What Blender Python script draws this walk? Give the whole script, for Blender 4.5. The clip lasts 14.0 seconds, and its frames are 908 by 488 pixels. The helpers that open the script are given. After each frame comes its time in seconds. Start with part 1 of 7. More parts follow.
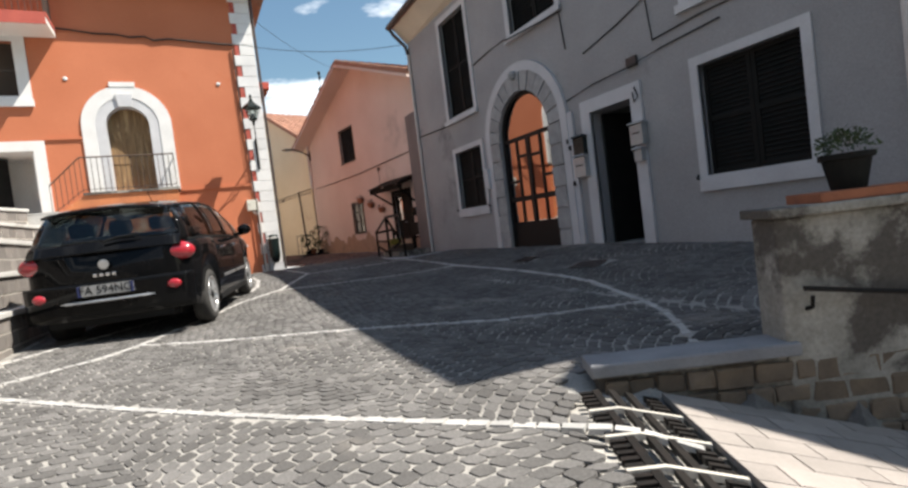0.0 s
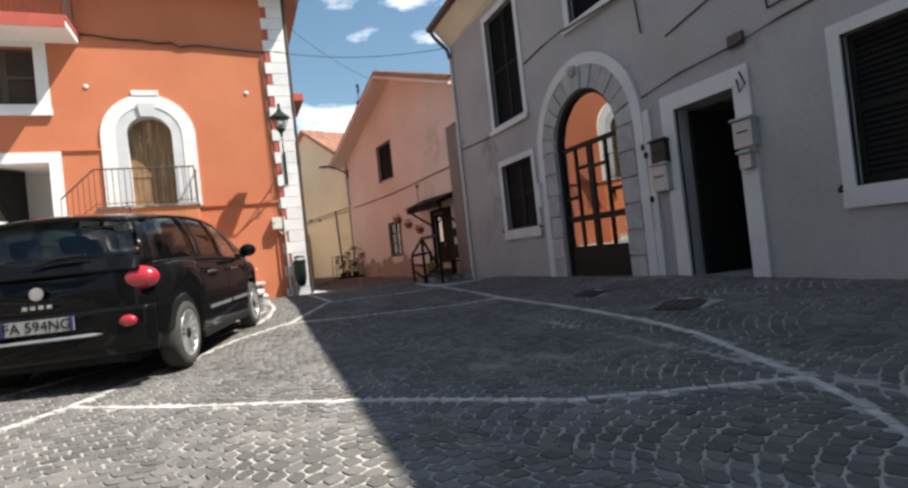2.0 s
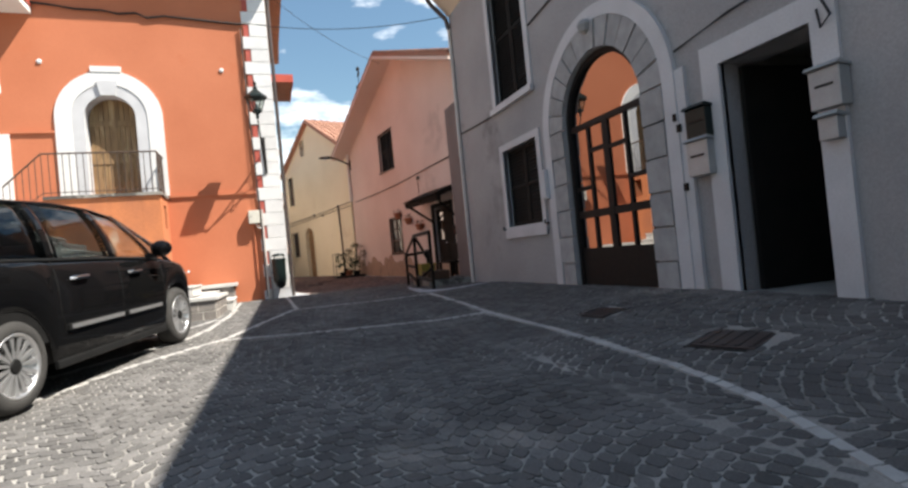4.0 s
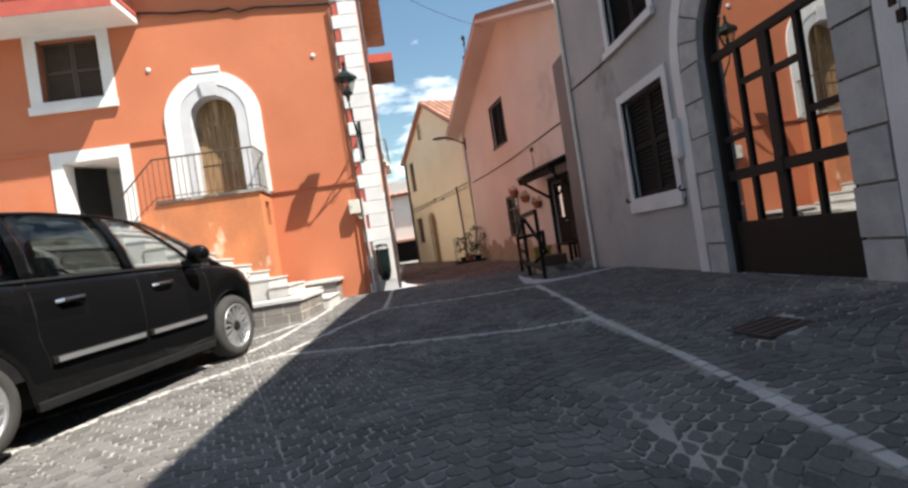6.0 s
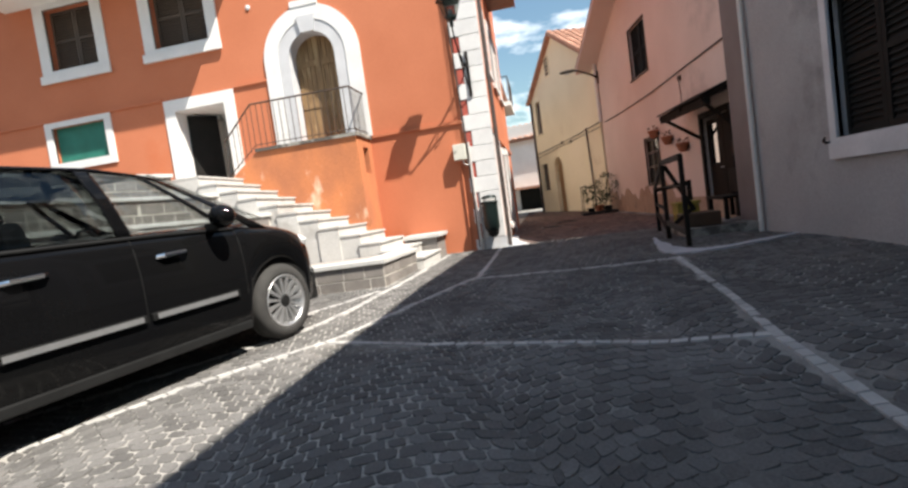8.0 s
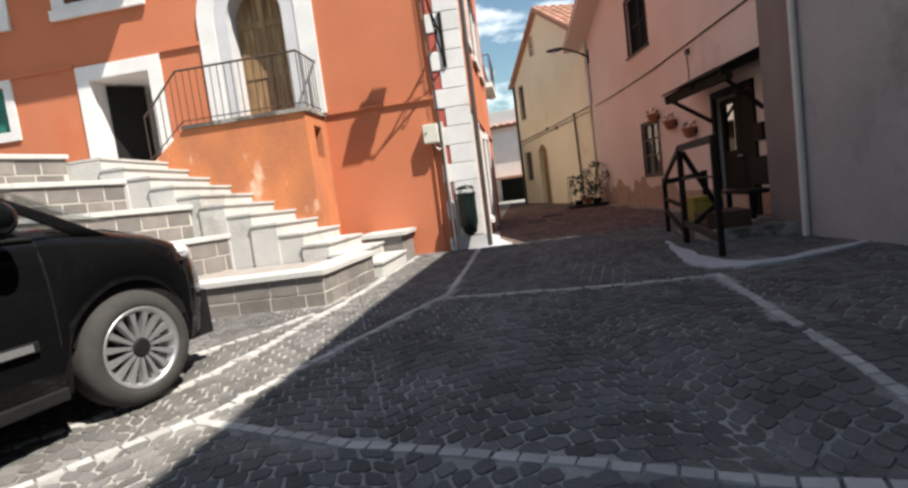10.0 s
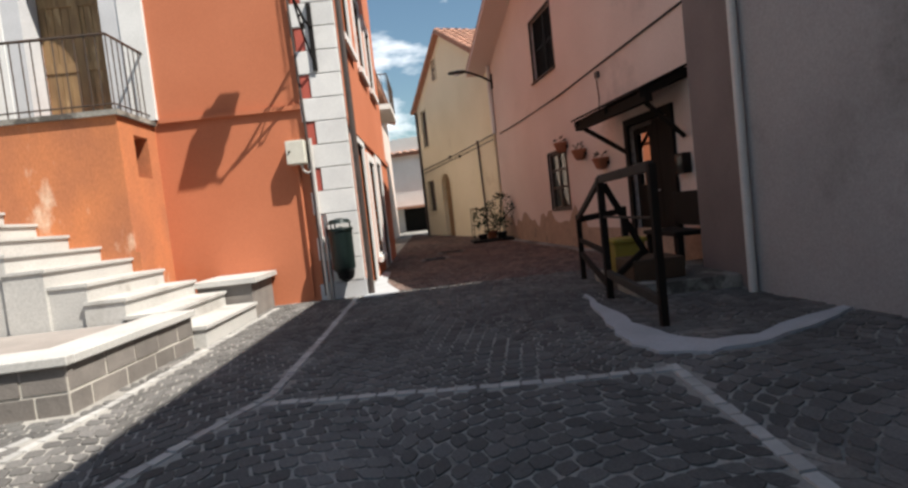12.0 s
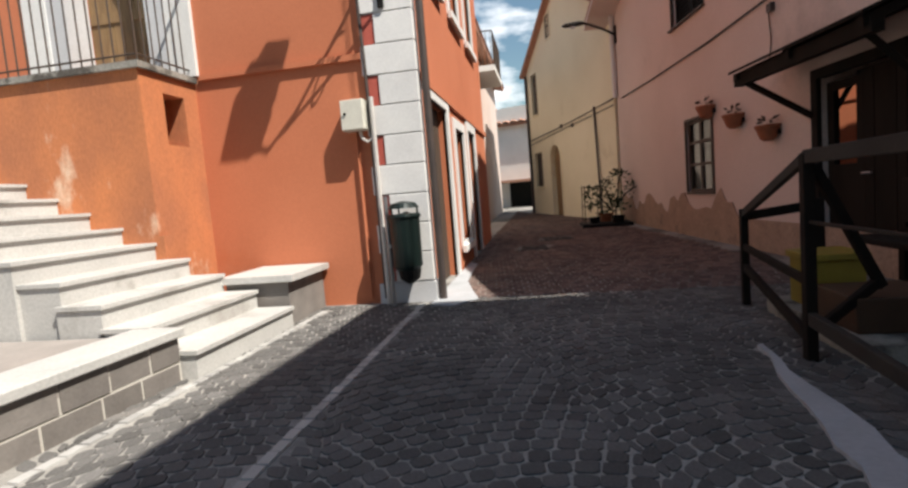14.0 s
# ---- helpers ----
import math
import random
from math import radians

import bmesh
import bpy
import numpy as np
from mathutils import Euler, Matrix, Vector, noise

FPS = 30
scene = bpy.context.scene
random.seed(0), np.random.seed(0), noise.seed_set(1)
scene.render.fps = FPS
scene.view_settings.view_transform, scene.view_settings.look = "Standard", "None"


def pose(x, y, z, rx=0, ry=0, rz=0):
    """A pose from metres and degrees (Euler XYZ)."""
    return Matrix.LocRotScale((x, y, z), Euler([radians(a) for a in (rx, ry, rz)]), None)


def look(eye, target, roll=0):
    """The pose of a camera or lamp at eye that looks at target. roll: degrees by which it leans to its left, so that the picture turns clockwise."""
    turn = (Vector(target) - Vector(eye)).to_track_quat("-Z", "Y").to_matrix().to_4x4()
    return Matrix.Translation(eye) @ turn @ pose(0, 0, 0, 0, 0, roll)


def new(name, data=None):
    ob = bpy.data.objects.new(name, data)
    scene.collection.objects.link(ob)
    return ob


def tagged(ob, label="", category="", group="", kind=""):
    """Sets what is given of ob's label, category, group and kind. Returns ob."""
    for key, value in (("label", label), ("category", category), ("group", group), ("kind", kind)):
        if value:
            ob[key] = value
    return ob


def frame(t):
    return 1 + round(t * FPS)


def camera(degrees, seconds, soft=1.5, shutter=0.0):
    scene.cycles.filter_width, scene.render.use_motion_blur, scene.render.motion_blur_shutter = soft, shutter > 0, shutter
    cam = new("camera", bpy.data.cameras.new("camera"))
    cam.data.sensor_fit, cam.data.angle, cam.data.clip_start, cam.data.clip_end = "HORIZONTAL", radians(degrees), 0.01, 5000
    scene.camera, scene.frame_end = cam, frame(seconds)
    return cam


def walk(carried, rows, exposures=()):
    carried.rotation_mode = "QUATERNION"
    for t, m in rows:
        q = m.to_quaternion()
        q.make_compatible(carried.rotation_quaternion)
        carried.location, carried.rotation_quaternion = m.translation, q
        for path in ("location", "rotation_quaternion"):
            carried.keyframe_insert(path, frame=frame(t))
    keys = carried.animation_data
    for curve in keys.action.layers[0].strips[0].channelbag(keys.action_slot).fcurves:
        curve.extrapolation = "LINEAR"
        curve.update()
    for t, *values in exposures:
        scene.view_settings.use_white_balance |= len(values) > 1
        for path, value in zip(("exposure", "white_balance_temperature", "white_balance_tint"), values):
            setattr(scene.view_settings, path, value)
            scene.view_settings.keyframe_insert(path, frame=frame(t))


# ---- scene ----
cam = camera(81.0, 14.0, soft=2.6)
PATH = [
    (0, (-0.28, -0.016, 0.875), (0.614, 1.771, 0.802), -7.1),
    (0.5, (-0.137, 0.371, 0.892), (0.704, 2.184, 0.827), -6.3),
    (1, (0.145, 0.837, 0.88), (1.109, 2.589, 0.855), -5.7),
    (1.5, (0.211, 1.178, 0.876), (1.078, 2.98, 0.889), -6.8),
    (2, (0.466, 1.514, 0.894), (1.223, 3.365, 0.923), -6.2),
    (2.2, (0.537, 1.607, 0.872), (1.292, 3.458, 0.899), -6.2),
    (4.3, (1.868, 3.092, 0.888), (2.516, 4.984, 0.917), -5.9),
    (4.5, (1.982, 3.197, 0.871), (2.549, 5.114, 0.916), -7.2),
    (5, (2.235, 3.531, 0.891), (2.422, 5.522, 0.907), -4.2),
    (5.5, (2.441, 3.908, 0.942), (2.611, 5.901, 0.946), -3.4),
    (6, (2.638, 4.246, 0.934), (2.795, 6.239, 0.944), -8.6),
    (6.5, (2.868, 4.636, 0.976), (2.8, 6.635, 0.931), -5.2),
    (7, (2.952, 5.04, 0.991), (2.88, 7.036, 0.885), -5.2),
    (7.5, (2.99, 5.417, 0.999), (2.787, 7.403, 0.885), -8.3),
    (7.7, (3.027, 5.578, 1.02), (2.738, 7.553, 0.899), -8.6),
    (9.8, (2.936, 7.246, 1.052), (2.466, 9.185, 0.917), -6.7),
    (10, (2.928, 7.456, 1.073), (2.639, 9.428, 0.898), -7.3),
    (10.5, (2.967, 7.875, 1.081), (2.757, 9.859, 0.939), -7.9),
    (11, (3.118, 8.294, 1.123), (2.875, 10.275, 0.987), -6.6),
    (11.5, (3.19, 8.811, 1.101), (3.237, 10.806, 0.96), -6.4),
    (12, (3.183, 9.155, 1.124), (3.245, 11.151, 1.014), -6.3),
    (12.5, (3.243, 9.585, 1.148), (2.969, 11.562, 1.013), -4.5),
    (13, (3.25, 10.059, 1.167), (2.996, 12.035, 0.989), -4.6),
    (13.5, (3.281, 10.459, 1.188), (3.089, 12.443, 1.031), -5.2),
    (14, (3.356, 10.895, 1.24), (3.005, 12.856, 1.064), -4.7),
]
walk(cam, [(t, look(eye, target, roll)) for t, eye, target, roll in PATH], exposures=[(0, 1.06, 6650, 10), (2, 1.15, 6650, 10), (5, 1.28, 6650, 10), (7.5, 1.24, 6650, 10), (11, 0.90, 6650, 10), (14, 0.72, 6650, 10)])

# ---- light ----
SUN_WAY = Vector((-1.38, 0.82, -2.28)).normalized()
world = bpy.data.worlds.new("sky")
scene.world = world
world.use_nodes = True
wn, wl = world.node_tree.nodes, world.node_tree.links
sky = wn.new("ShaderNodeTexSky")
sky.sky_type, sky.sun_disc = "NISHITA", False
sky.sun_elevation = math.asin(-SUN_WAY.z)
sky.sun_rotation = math.atan2(-SUN_WAY.x, -SUN_WAY.y)
sky.air_density, sky.dust_density, sky.ozone_density = 1.5, 0.3, 1.6
coords = wn.new("ShaderNodeTexCoord")
cloud_map = wn.new("ShaderNodeMapping")
cloud_map.inputs["Scale"].default_value = (1.6, 1.6, 4.2)
cloud_map.inputs["Location"].default_value = (0.35, 0.2, 0.1)
cloud = wn.new("ShaderNodeTexNoise")
cloud.inputs["Scale"].default_value, cloud.inputs["Detail"].default_value = 2.6, 7.0
cloud.inputs["Roughness"].default_value = 0.55
ramp = wn.new("ShaderNodeValToRGB")
ramp.color_ramp.elements[0].position, ramp.color_ramp.elements[1].position = 0.53, 0.70
blue_mix = wn.new("ShaderNodeMix")
blue_mix.data_type = "RGBA"
blue_mix.inputs["B"].default_value = (19, 19.3, 19.8, 1)
wl.new(coords.outputs["Generated"], cloud_map.inputs["Vector"])
wl.new(cloud_map.outputs["Vector"], cloud.inputs["Vector"])
wl.new(cloud.outputs["Fac"], ramp.inputs["Fac"])
wl.new(ramp.outputs["Color"], blue_mix.inputs["Factor"])
tint = wn.new("ShaderNodeMix")
tint.data_type, tint.blend_type = "RGBA", "MULTIPLY"
tint.inputs["Factor"].default_value = 1.0
tint.inputs["B"].default_value = (0.92, 1.06, 1.10, 1)
wl.new(sky.outputs["Color"], tint.inputs["A"])
wl.new(tint.outputs["Result"], blue_mix.inputs["A"])
wl.new(blue_mix.outputs["Result"], wn["Background"].inputs["Color"])
wn["Background"].inputs["Strength"].default_value = 0.056

sun = new("sun", bpy.data.lights.new("sun", "SUN"))
sun.data.energy, sun.data.angle, sun.data.color = 5.0, radians(0.53), (1.0, 0.955, 0.88)
sun.rotation_euler = SUN_WAY.to_track_quat("-Z", "Y").to_euler()

# ---- materials ----


def mat(name, a, b=None, rough=0.8, scale=3.0, fine=40.0, bump=0.15, metal=0.0, stain=None, stain_at=0.62, spec=0.35, coat=0.0, per_piece=0.0, stretch=(1, 1, 1), speck=0.07):
    """A plain surface: colour a varied towards b by coarse noise, grain by fine noise, and stains of a third colour."""
    m = bpy.data.materials.new(name)
    m.use_nodes = True
    n, l = m.node_tree.nodes, m.node_tree.links
    p = n["Principled BSDF"]
    b = b or tuple(c * 0.8 for c in a)
    geo = n.new("ShaderNodeNewGeometry")
    place = n.new("ShaderNodeMapping")
    place.inputs["Scale"].default_value = stretch
    l.new(geo.outputs["Position"], place.inputs["Vector"])
    big = n.new("ShaderNodeTexNoise")
    big.inputs["Scale"].default_value, big.inputs["Detail"].default_value = scale, 5
    small = n.new("ShaderNodeTexNoise")
    small.inputs["Scale"].default_value, small.inputs["Detail"].default_value = fine, 4
    l.new(place.outputs["Vector"], big.inputs["Vector"])
    l.new(place.outputs["Vector"], small.inputs["Vector"])
    spread = n.new("ShaderNodeMapRange")
    spread.inputs["From Min"].default_value, spread.inputs["From Max"].default_value = 0.3, 0.7
    l.new(big.outputs["Fac"], spread.inputs["Value"])
    mix = n.new("ShaderNodeMix")
    mix.data_type = "RGBA"
    mix.inputs["A"].default_value, mix.inputs["B"].default_value = (*a, 1), (*b, 1)
    l.new(spread.outputs["Result"], mix.inputs["Factor"])
    out = mix.outputs["Result"]
    if stain:
        far = n.new("ShaderNodeTexNoise")
        far.inputs["Scale"].default_value, far.inputs["Detail"].default_value = scale * 0.45, 8
        far.inputs["Roughness"].default_value = 0.65
        l.new(place.outputs["Vector"], far.inputs["Vector"])
        edge = n.new("ShaderNodeMapRange")
        edge.inputs["From Min"].default_value, edge.inputs["From Max"].default_value = stain_at, stain_at + 0.08
        l.new(far.outputs["Fac"], edge.inputs["Value"])
        two = n.new("ShaderNodeMix")
        two.data_type = "RGBA"
        l.new(edge.outputs["Result"], two.inputs["Factor"])
        l.new(out, two.inputs["A"])
        two.inputs["B"].default_value = (*stain, 1)
        out = two.outputs["Result"]
    grain = n.new("ShaderNodeMapRange")
    grain.inputs["From Min"].default_value, grain.inputs["From Max"].default_value = 0.25, 0.75
    grain.inputs["To Min"].default_value, grain.inputs["To Max"].default_value = 1 - speck, 1 + speck
    l.new(small.outputs["Fac"], grain.inputs["Value"])
    times = n.new("ShaderNodeMix")
    times.data_type, times.blend_type = "RGBA", "MULTIPLY"
    times.inputs["Factor"].default_value = 1.0
    l.new(out, times.inputs["A"])
    l.new(grain.outputs["Result"], times.inputs["B"])
    out = times.outputs["Result"]
    if per_piece:
        info, isle = n.new("ShaderNodeObjectInfo"), n.new("ShaderNodeNewGeometry")
        both = n.new("ShaderNodeMath")
        both.operation = "ADD"
        l.new(info.outputs["Random"], both.inputs[0])
        l.new(isle.outputs["Random Per Island"], both.inputs[1])
        frac = n.new("ShaderNodeMath")
        frac.operation = "FRACT"
        l.new(both.outputs[0], frac.inputs[0])
        span = n.new("ShaderNodeMapRange")
        span.inputs["To Min"].default_value, span.inputs["To Max"].default_value = 1 - per_piece, 1 + per_piece
        l.new(frac.outputs[0], span.inputs["Value"])
        piece = n.new("ShaderNodeMix")
        piece.data_type, piece.blend_type = "RGBA", "MULTIPLY"
        piece.inputs["Factor"].default_value = 1.0
        l.new(out, piece.inputs["A"])
        l.new(span.outputs["Result"], piece.inputs["B"])
        out = piece.outputs["Result"]
    l.new(out, p.inputs["Base Color"])
    p.inputs["Roughness"].default_value, p.inputs["Metallic"].default_value = rough, metal
    p.inputs["Specular IOR Level"].default_value = spec
    p.inputs["Coat Weight"].default_value = coat
    p.inputs["Coat Roughness"].default_value = 0.03
    if bump:
        bp = n.new("ShaderNodeBump")
        bp.inputs["Strength"].default_value, bp.inputs["Distance"].default_value = bump, 0.008
        l.new(small.outputs["Fac"], bp.inputs["Height"])
        l.new(bp.outputs["Normal"], p.inputs["Normal"])
    return m


M_ORANGE = mat("orange_plaster", (0.50, 0.168, 0.084), (0.45, 0.145, 0.070), 0.88, 0.8, 60, 0.10, stain=(0.47, 0.14, 0.062), stain_at=0.60)
M_ORANGE_WORN = mat("worn_orange_plaster", (0.54, 0.19, 0.075), (0.36, 0.135, 0.066), 0.92, 2.0, 38, 0.25, stain=(0.66, 0.46, 0.33), stain_at=0.57, stretch=(1.1, 1.1, 0.6), speck=0.14)
M_GREY = mat("grey_plaster", (0.335, 0.33, 0.33), (0.27, 0.265, 0.268), 0.9, 0.9, 55, 0.25, stain=(0.20, 0.195, 0.195), stain_at=0.58, speck=0.12)
M_GREYWHITE = mat("grey_white_paint", (0.55, 0.55, 0.56), (0.46, 0.46, 0.47), 0.75, 2.0, 50, 0.1, stain=(0.40, 0.39, 0.38), stain_at=0.66)
M_STONE = mat("dressed_grey_stone", (0.36, 0.36, 0.355), (0.27, 0.27, 0.27), 0.85, 6, 60, 0.3, stain=(0.23, 0.23, 0.22), per_piece=0.12)
M_WHITE = mat("white_paint", (0.70, 0.69, 0.67), (0.63, 0.62, 0.60), 0.7, 3, 50, 0.1, stain=(0.62, 0.60, 0.57), stain_at=0.68)
M_QUOIN = mat("white_painted_quoin", (0.70, 0.69, 0.67), (0.62, 0.61, 0.60), 0.8, 4, 40, 0.2, stain=(0.60, 0.50, 0.45), stain_at=0.67, per_piece=0.05)
M_QUOINEDGE = mat("red_brown_stripe", (0.45, 0.10, 0.07), (0.38, 0.08, 0.06), 0.8, 4, 40, 0.1)
M_PINK = mat("pink_plaster", (0.66, 0.545, 0.49), (0.60, 0.485, 0.43), 0.9, 0.8, 50, 0.12, stain=(0.48, 0.39, 0.345), stain_at=0.60)
M_PINKBASE = mat("bare_stone_plinth", (0.40, 0.28, 0.205), (0.31, 0.22, 0.165), 0.92, 5, 30, 0.6, stain=(0.24, 0.18, 0.14), stain_at=0.58, speck=0.2)
# Brown-grey plaster, darkened further: the recess's deep shade is in the colour.
M_PIER = mat("shaded_brown_grey_plaster", (0.19, 0.155, 0.145), (0.15, 0.122, 0.115), 0.9, 1.5, 50, 0.15, stain=(0.13, 0.11, 0.10))
M_YELLOW = mat("yellow_plaster", (0.78, 0.71, 0.52), (0.72, 0.65, 0.46), 0.9, 0.8, 50, 0.12, stain=(0.58, 0.50, 0.33), stain_at=0.60)
M_FARWHITE = mat("white_plaster", (0.74, 0.73, 0.70), (0.66, 0.65, 0.62), 0.9, 1.2, 40, 0.1)
M_CREAM = mat("cream_cornice", (0.62, 0.54, 0.42), (0.54, 0.47, 0.37), 0.8, 2, 40, 0.1)
M_TILE = mat("terracotta_roof_tile", (0.42, 0.215, 0.145), (0.33, 0.175, 0.12), 0.85, 5, 40, 0.2, stain=(0.30, 0.20, 0.14), per_piece=0.18)
M_WOODDARK = mat("dark_stained_wood", (0.017, 0.012, 0.009), (0.010, 0.008, 0.006), 0.8, 6, 60, 0.25, spec=0.15, stretch=(1, 1, 0.2))
M_WOODOLD = mat("weathered_door_wood", (0.30, 0.19, 0.09), (0.17, 0.10, 0.05), 0.7, 4, 50, 0.3, stain=(0.40, 0.28, 0.15), stain_at=0.58, stretch=(3, 3, 0.4))
M_SHUTTER = mat("dark_shutter_paint", (0.010, 0.011, 0.010), (0.015, 0.014, 0.013), 0.7, 5, 50, 0.1, spec=0.1)
M_SHUTBROWN = mat("brown_shutter_wood", (0.085, 0.062, 0.045), (0.06, 0.045, 0.035), 0.6, 5, 50, 0.2, stretch=(1, 1, 0.3))
M_IRON = mat("black_wrought_iron", (0.010, 0.0095, 0.009), (0.018, 0.014, 0.012), 0.6, 20, 90, 0.1, metal=0.1, spec=0.2)
M_RAIL = mat("dark_painted_rail", (0.05, 0.045, 0.04), (0.10, 0.06, 0.04), 0.55, 20, 90, 0.1, metal=0.2)
# Near-black for sheets behind openings: the unlit depth is put into the colour.
M_DARK = mat("painted_interior_dark", (0.02, 0.02, 0.02), (0.03, 0.03, 0.03), 0.9, 2, 30, 0)
# Hall plaster darkened: the dimness indoors is put into its colour.
M_ROOMWALL = mat("room_wall_painted_dim", (0.22, 0.23, 0.21), (0.18, 0.18, 0.17), 0.9, 2, 30, 0)
M_MORTAR = mat("sandy_joint_mortar", (0.35, 0.333, 0.305), (0.235, 0.225, 0.21), 0.95, 0.9, 70, 0.3, stain=(0.13, 0.123, 0.116), stain_at=0.505, spec=0.05, speck=0.2)
M_COBBLE = mat("dark_basalt_cobble", (0.150, 0.143, 0.137), (0.100, 0.096, 0.092), 0.9, 1.3, 90, 0.5, stain=(0.195, 0.18, 0.165), stain_at=0.58, per_piece=0.24, spec=0.06, speck=0.22)
M_COBBLERED = mat("reddish_porphyry_cobble", (0.17, 0.118, 0.10), (0.12, 0.09, 0.082), 0.9, 1.3, 90, 0.4, per_piece=0.30, spec=0.06, speck=0.2)
M_MARBLE = mat("white_marble_sett", (0.43, 0.42, 0.40), (0.33, 0.322, 0.31), 0.7, 5, 60, 0.2, stain=(0.26, 0.25, 0.24), stain_at=0.58, per_piece=0.16)
M_STEP = mat("white_travertine", (0.50, 0.487, 0.462), (0.43, 0.42, 0.40), 0.7, 2.5, 50, 0.2, stain=(0.36, 0.342, 0.318), stain_at=0.58, speck=0.12)
M_BLOCK = mat("grey_brown_stone_block", (0.20, 0.18, 0.163), (0.145, 0.13, 0.119), 0.85, 5, 50, 0.4, stain=(0.23, 0.18, 0.14), stain_at=0.62, per_piece=0.16)
M_JOINT = mat("pale_block_joint", (0.52, 0.49, 0.44), (0.44, 0.41, 0.36), 0.95, 6, 60, 0.3)
M_CONCRETE = mat("weathered_concrete", (0.33, 0.31, 0.275), (0.20, 0.19, 0.165), 0.9, 4.5, 40, 0.5, stain=(0.085, 0.075, 0.065), stain_at=0.46, speck=0.2)
M_CEMENT = mat("pale_cement_patch", (0.42, 0.43, 0.45), (0.34, 0.35, 0.36), 0.9, 3, 40, 0.3)
# Brown rubble, darkened: shade on the wall is put into the colour.
M_RUBBLE = mat("rubble_stone", (0.22, 0.165, 0.115), (0.11, 0.088, 0.068), 0.9, 6, 40, 0.5, per_piece=0.25)
# Coping darkened to a cool grey: the shade lying on it is painted in.
M_COPING = mat("shade_grey_coping_stone", (0.27, 0.27, 0.28), (0.20, 0.20, 0.21), 0.85, 4, 60, 0.25, spec=0.15)
M_PAVER = mat("pale_paver", (0.31, 0.275, 0.25), (0.24, 0.215, 0.195), 0.85, 3, 50, 0.25, per_piece=0.10)
M_METAL = mat("galvanised_metal", (0.36, 0.36, 0.37), (0.28, 0.28, 0.29), 0.45, 6, 60, 0.05, metal=0.8)
M_PIPEDARK = mat("dark_brown_pipe", (0.09, 0.07, 0.062), (0.065, 0.052, 0.048), 0.5, 6, 60, 0.05, metal=0.3)
M_PIPEPALE = mat("pale_pipe_paint", (0.60, 0.57, 0.53), (0.52, 0.49, 0.46), 0.6, 6, 60, 0.05)
M_CABLE = mat("black_cable", (0.02, 0.02, 0.02), None, 0.6, 10, 60, 0)
M_TERRACOTTA = mat("terracotta_pot", (0.33, 0.12, 0.06), (0.24, 0.09, 0.05), 0.85, 9, 60, 0.2)
M_LEAF = mat("leaf_green", (0.045, 0.07, 0.025), (0.03, 0.045, 0.018), 0.6, 6, 60, 0.1, per_piece=0.3)
M_GREENBLIND = mat("green_roller_blind", (0.03, 0.20, 0.15), (0.02, 0.15, 0.11), 0.6, 4, 50, 0.1)
M_BOXGREEN = mat("dark_green_metal", (0.009, 0.018, 0.016), (0.007, 0.014, 0.013), 0.4, 6, 60, 0.05, metal=0.2)
M_BOXGREY = mat("grey_metal_box", (0.40, 0.41, 0.41), (0.33, 0.34, 0.34), 0.45, 6, 60, 0.05, metal=0.3)
M_BOXCREAM = mat("cream_plastic_box", (0.62, 0.60, 0.52), (0.55, 0.53, 0.46), 0.5, 6, 60, 0.05)
M_YELLOWBIN = mat("yellow_plastic_crate", (0.32, 0.235, 0.035), (0.25, 0.18, 0.03), 0.5, 5, 50, 0.05)
M_BROWNCRATE = mat("brown_crate", (0.07, 0.038, 0.02), (0.05, 0.027, 0.015), 0.6, 5, 50, 0.1)
M_PAINTBLACK = mat("black_car_paint", (0.004, 0.004, 0.0045), (0.005, 0.005, 0.005), 0.04, 2, 60, 0, spec=0.16)
M_RUBBER = mat("tyre_rubber", (0.030, 0.029, 0.028), (0.045, 0.043, 0.040), 0.9, 8, 70, 0.2)
M_TRIM = mat("black_plastic_trim", (0.009, 0.009, 0.009), (0.013, 0.013, 0.013), 0.6, 8, 90, 0.05, spec=0.12)
M_ALLOY = mat("silver_alloy", (0.55, 0.55, 0.55), (0.48, 0.48, 0.48), 0.35, 6, 60, 0, metal=0.8)
M_CHROME = mat("chrome", (0.75, 0.75, 0.75), (0.7, 0.7, 0.7), 0.12, 6, 60, 0, metal=1.0)
M_REDLAMP = mat("red_lamp_plastic", (0.38, 0.022, 0.035), (0.32, 0.016, 0.024), 0.15, 6, 60, 0, spec=0.6, coat=0.6)
M_CLEARLAMP = mat("clear_lamp", (0.6, 0.6, 0.6), (0.5, 0.5, 0.5), 0.12, 6, 60, 0, spec=0.6, coat=0.6)
# White greyed down: the shade on the car's rear is in the colour.
M_PLATE = mat("shaded_plate_white", (0.30, 0.30, 0.295), (0.26, 0.26, 0.255), 0.5, 6, 60, 0)
M_BLUE = mat("plate_blue", (0.03, 0.04, 0.13), None, 0.5, 6, 60, 0)
M_CARSEAT = mat("dark_seat_cloth", (0.05, 0.05, 0.055), (0.04, 0.04, 0.045), 0.9, 6, 80, 0.1)


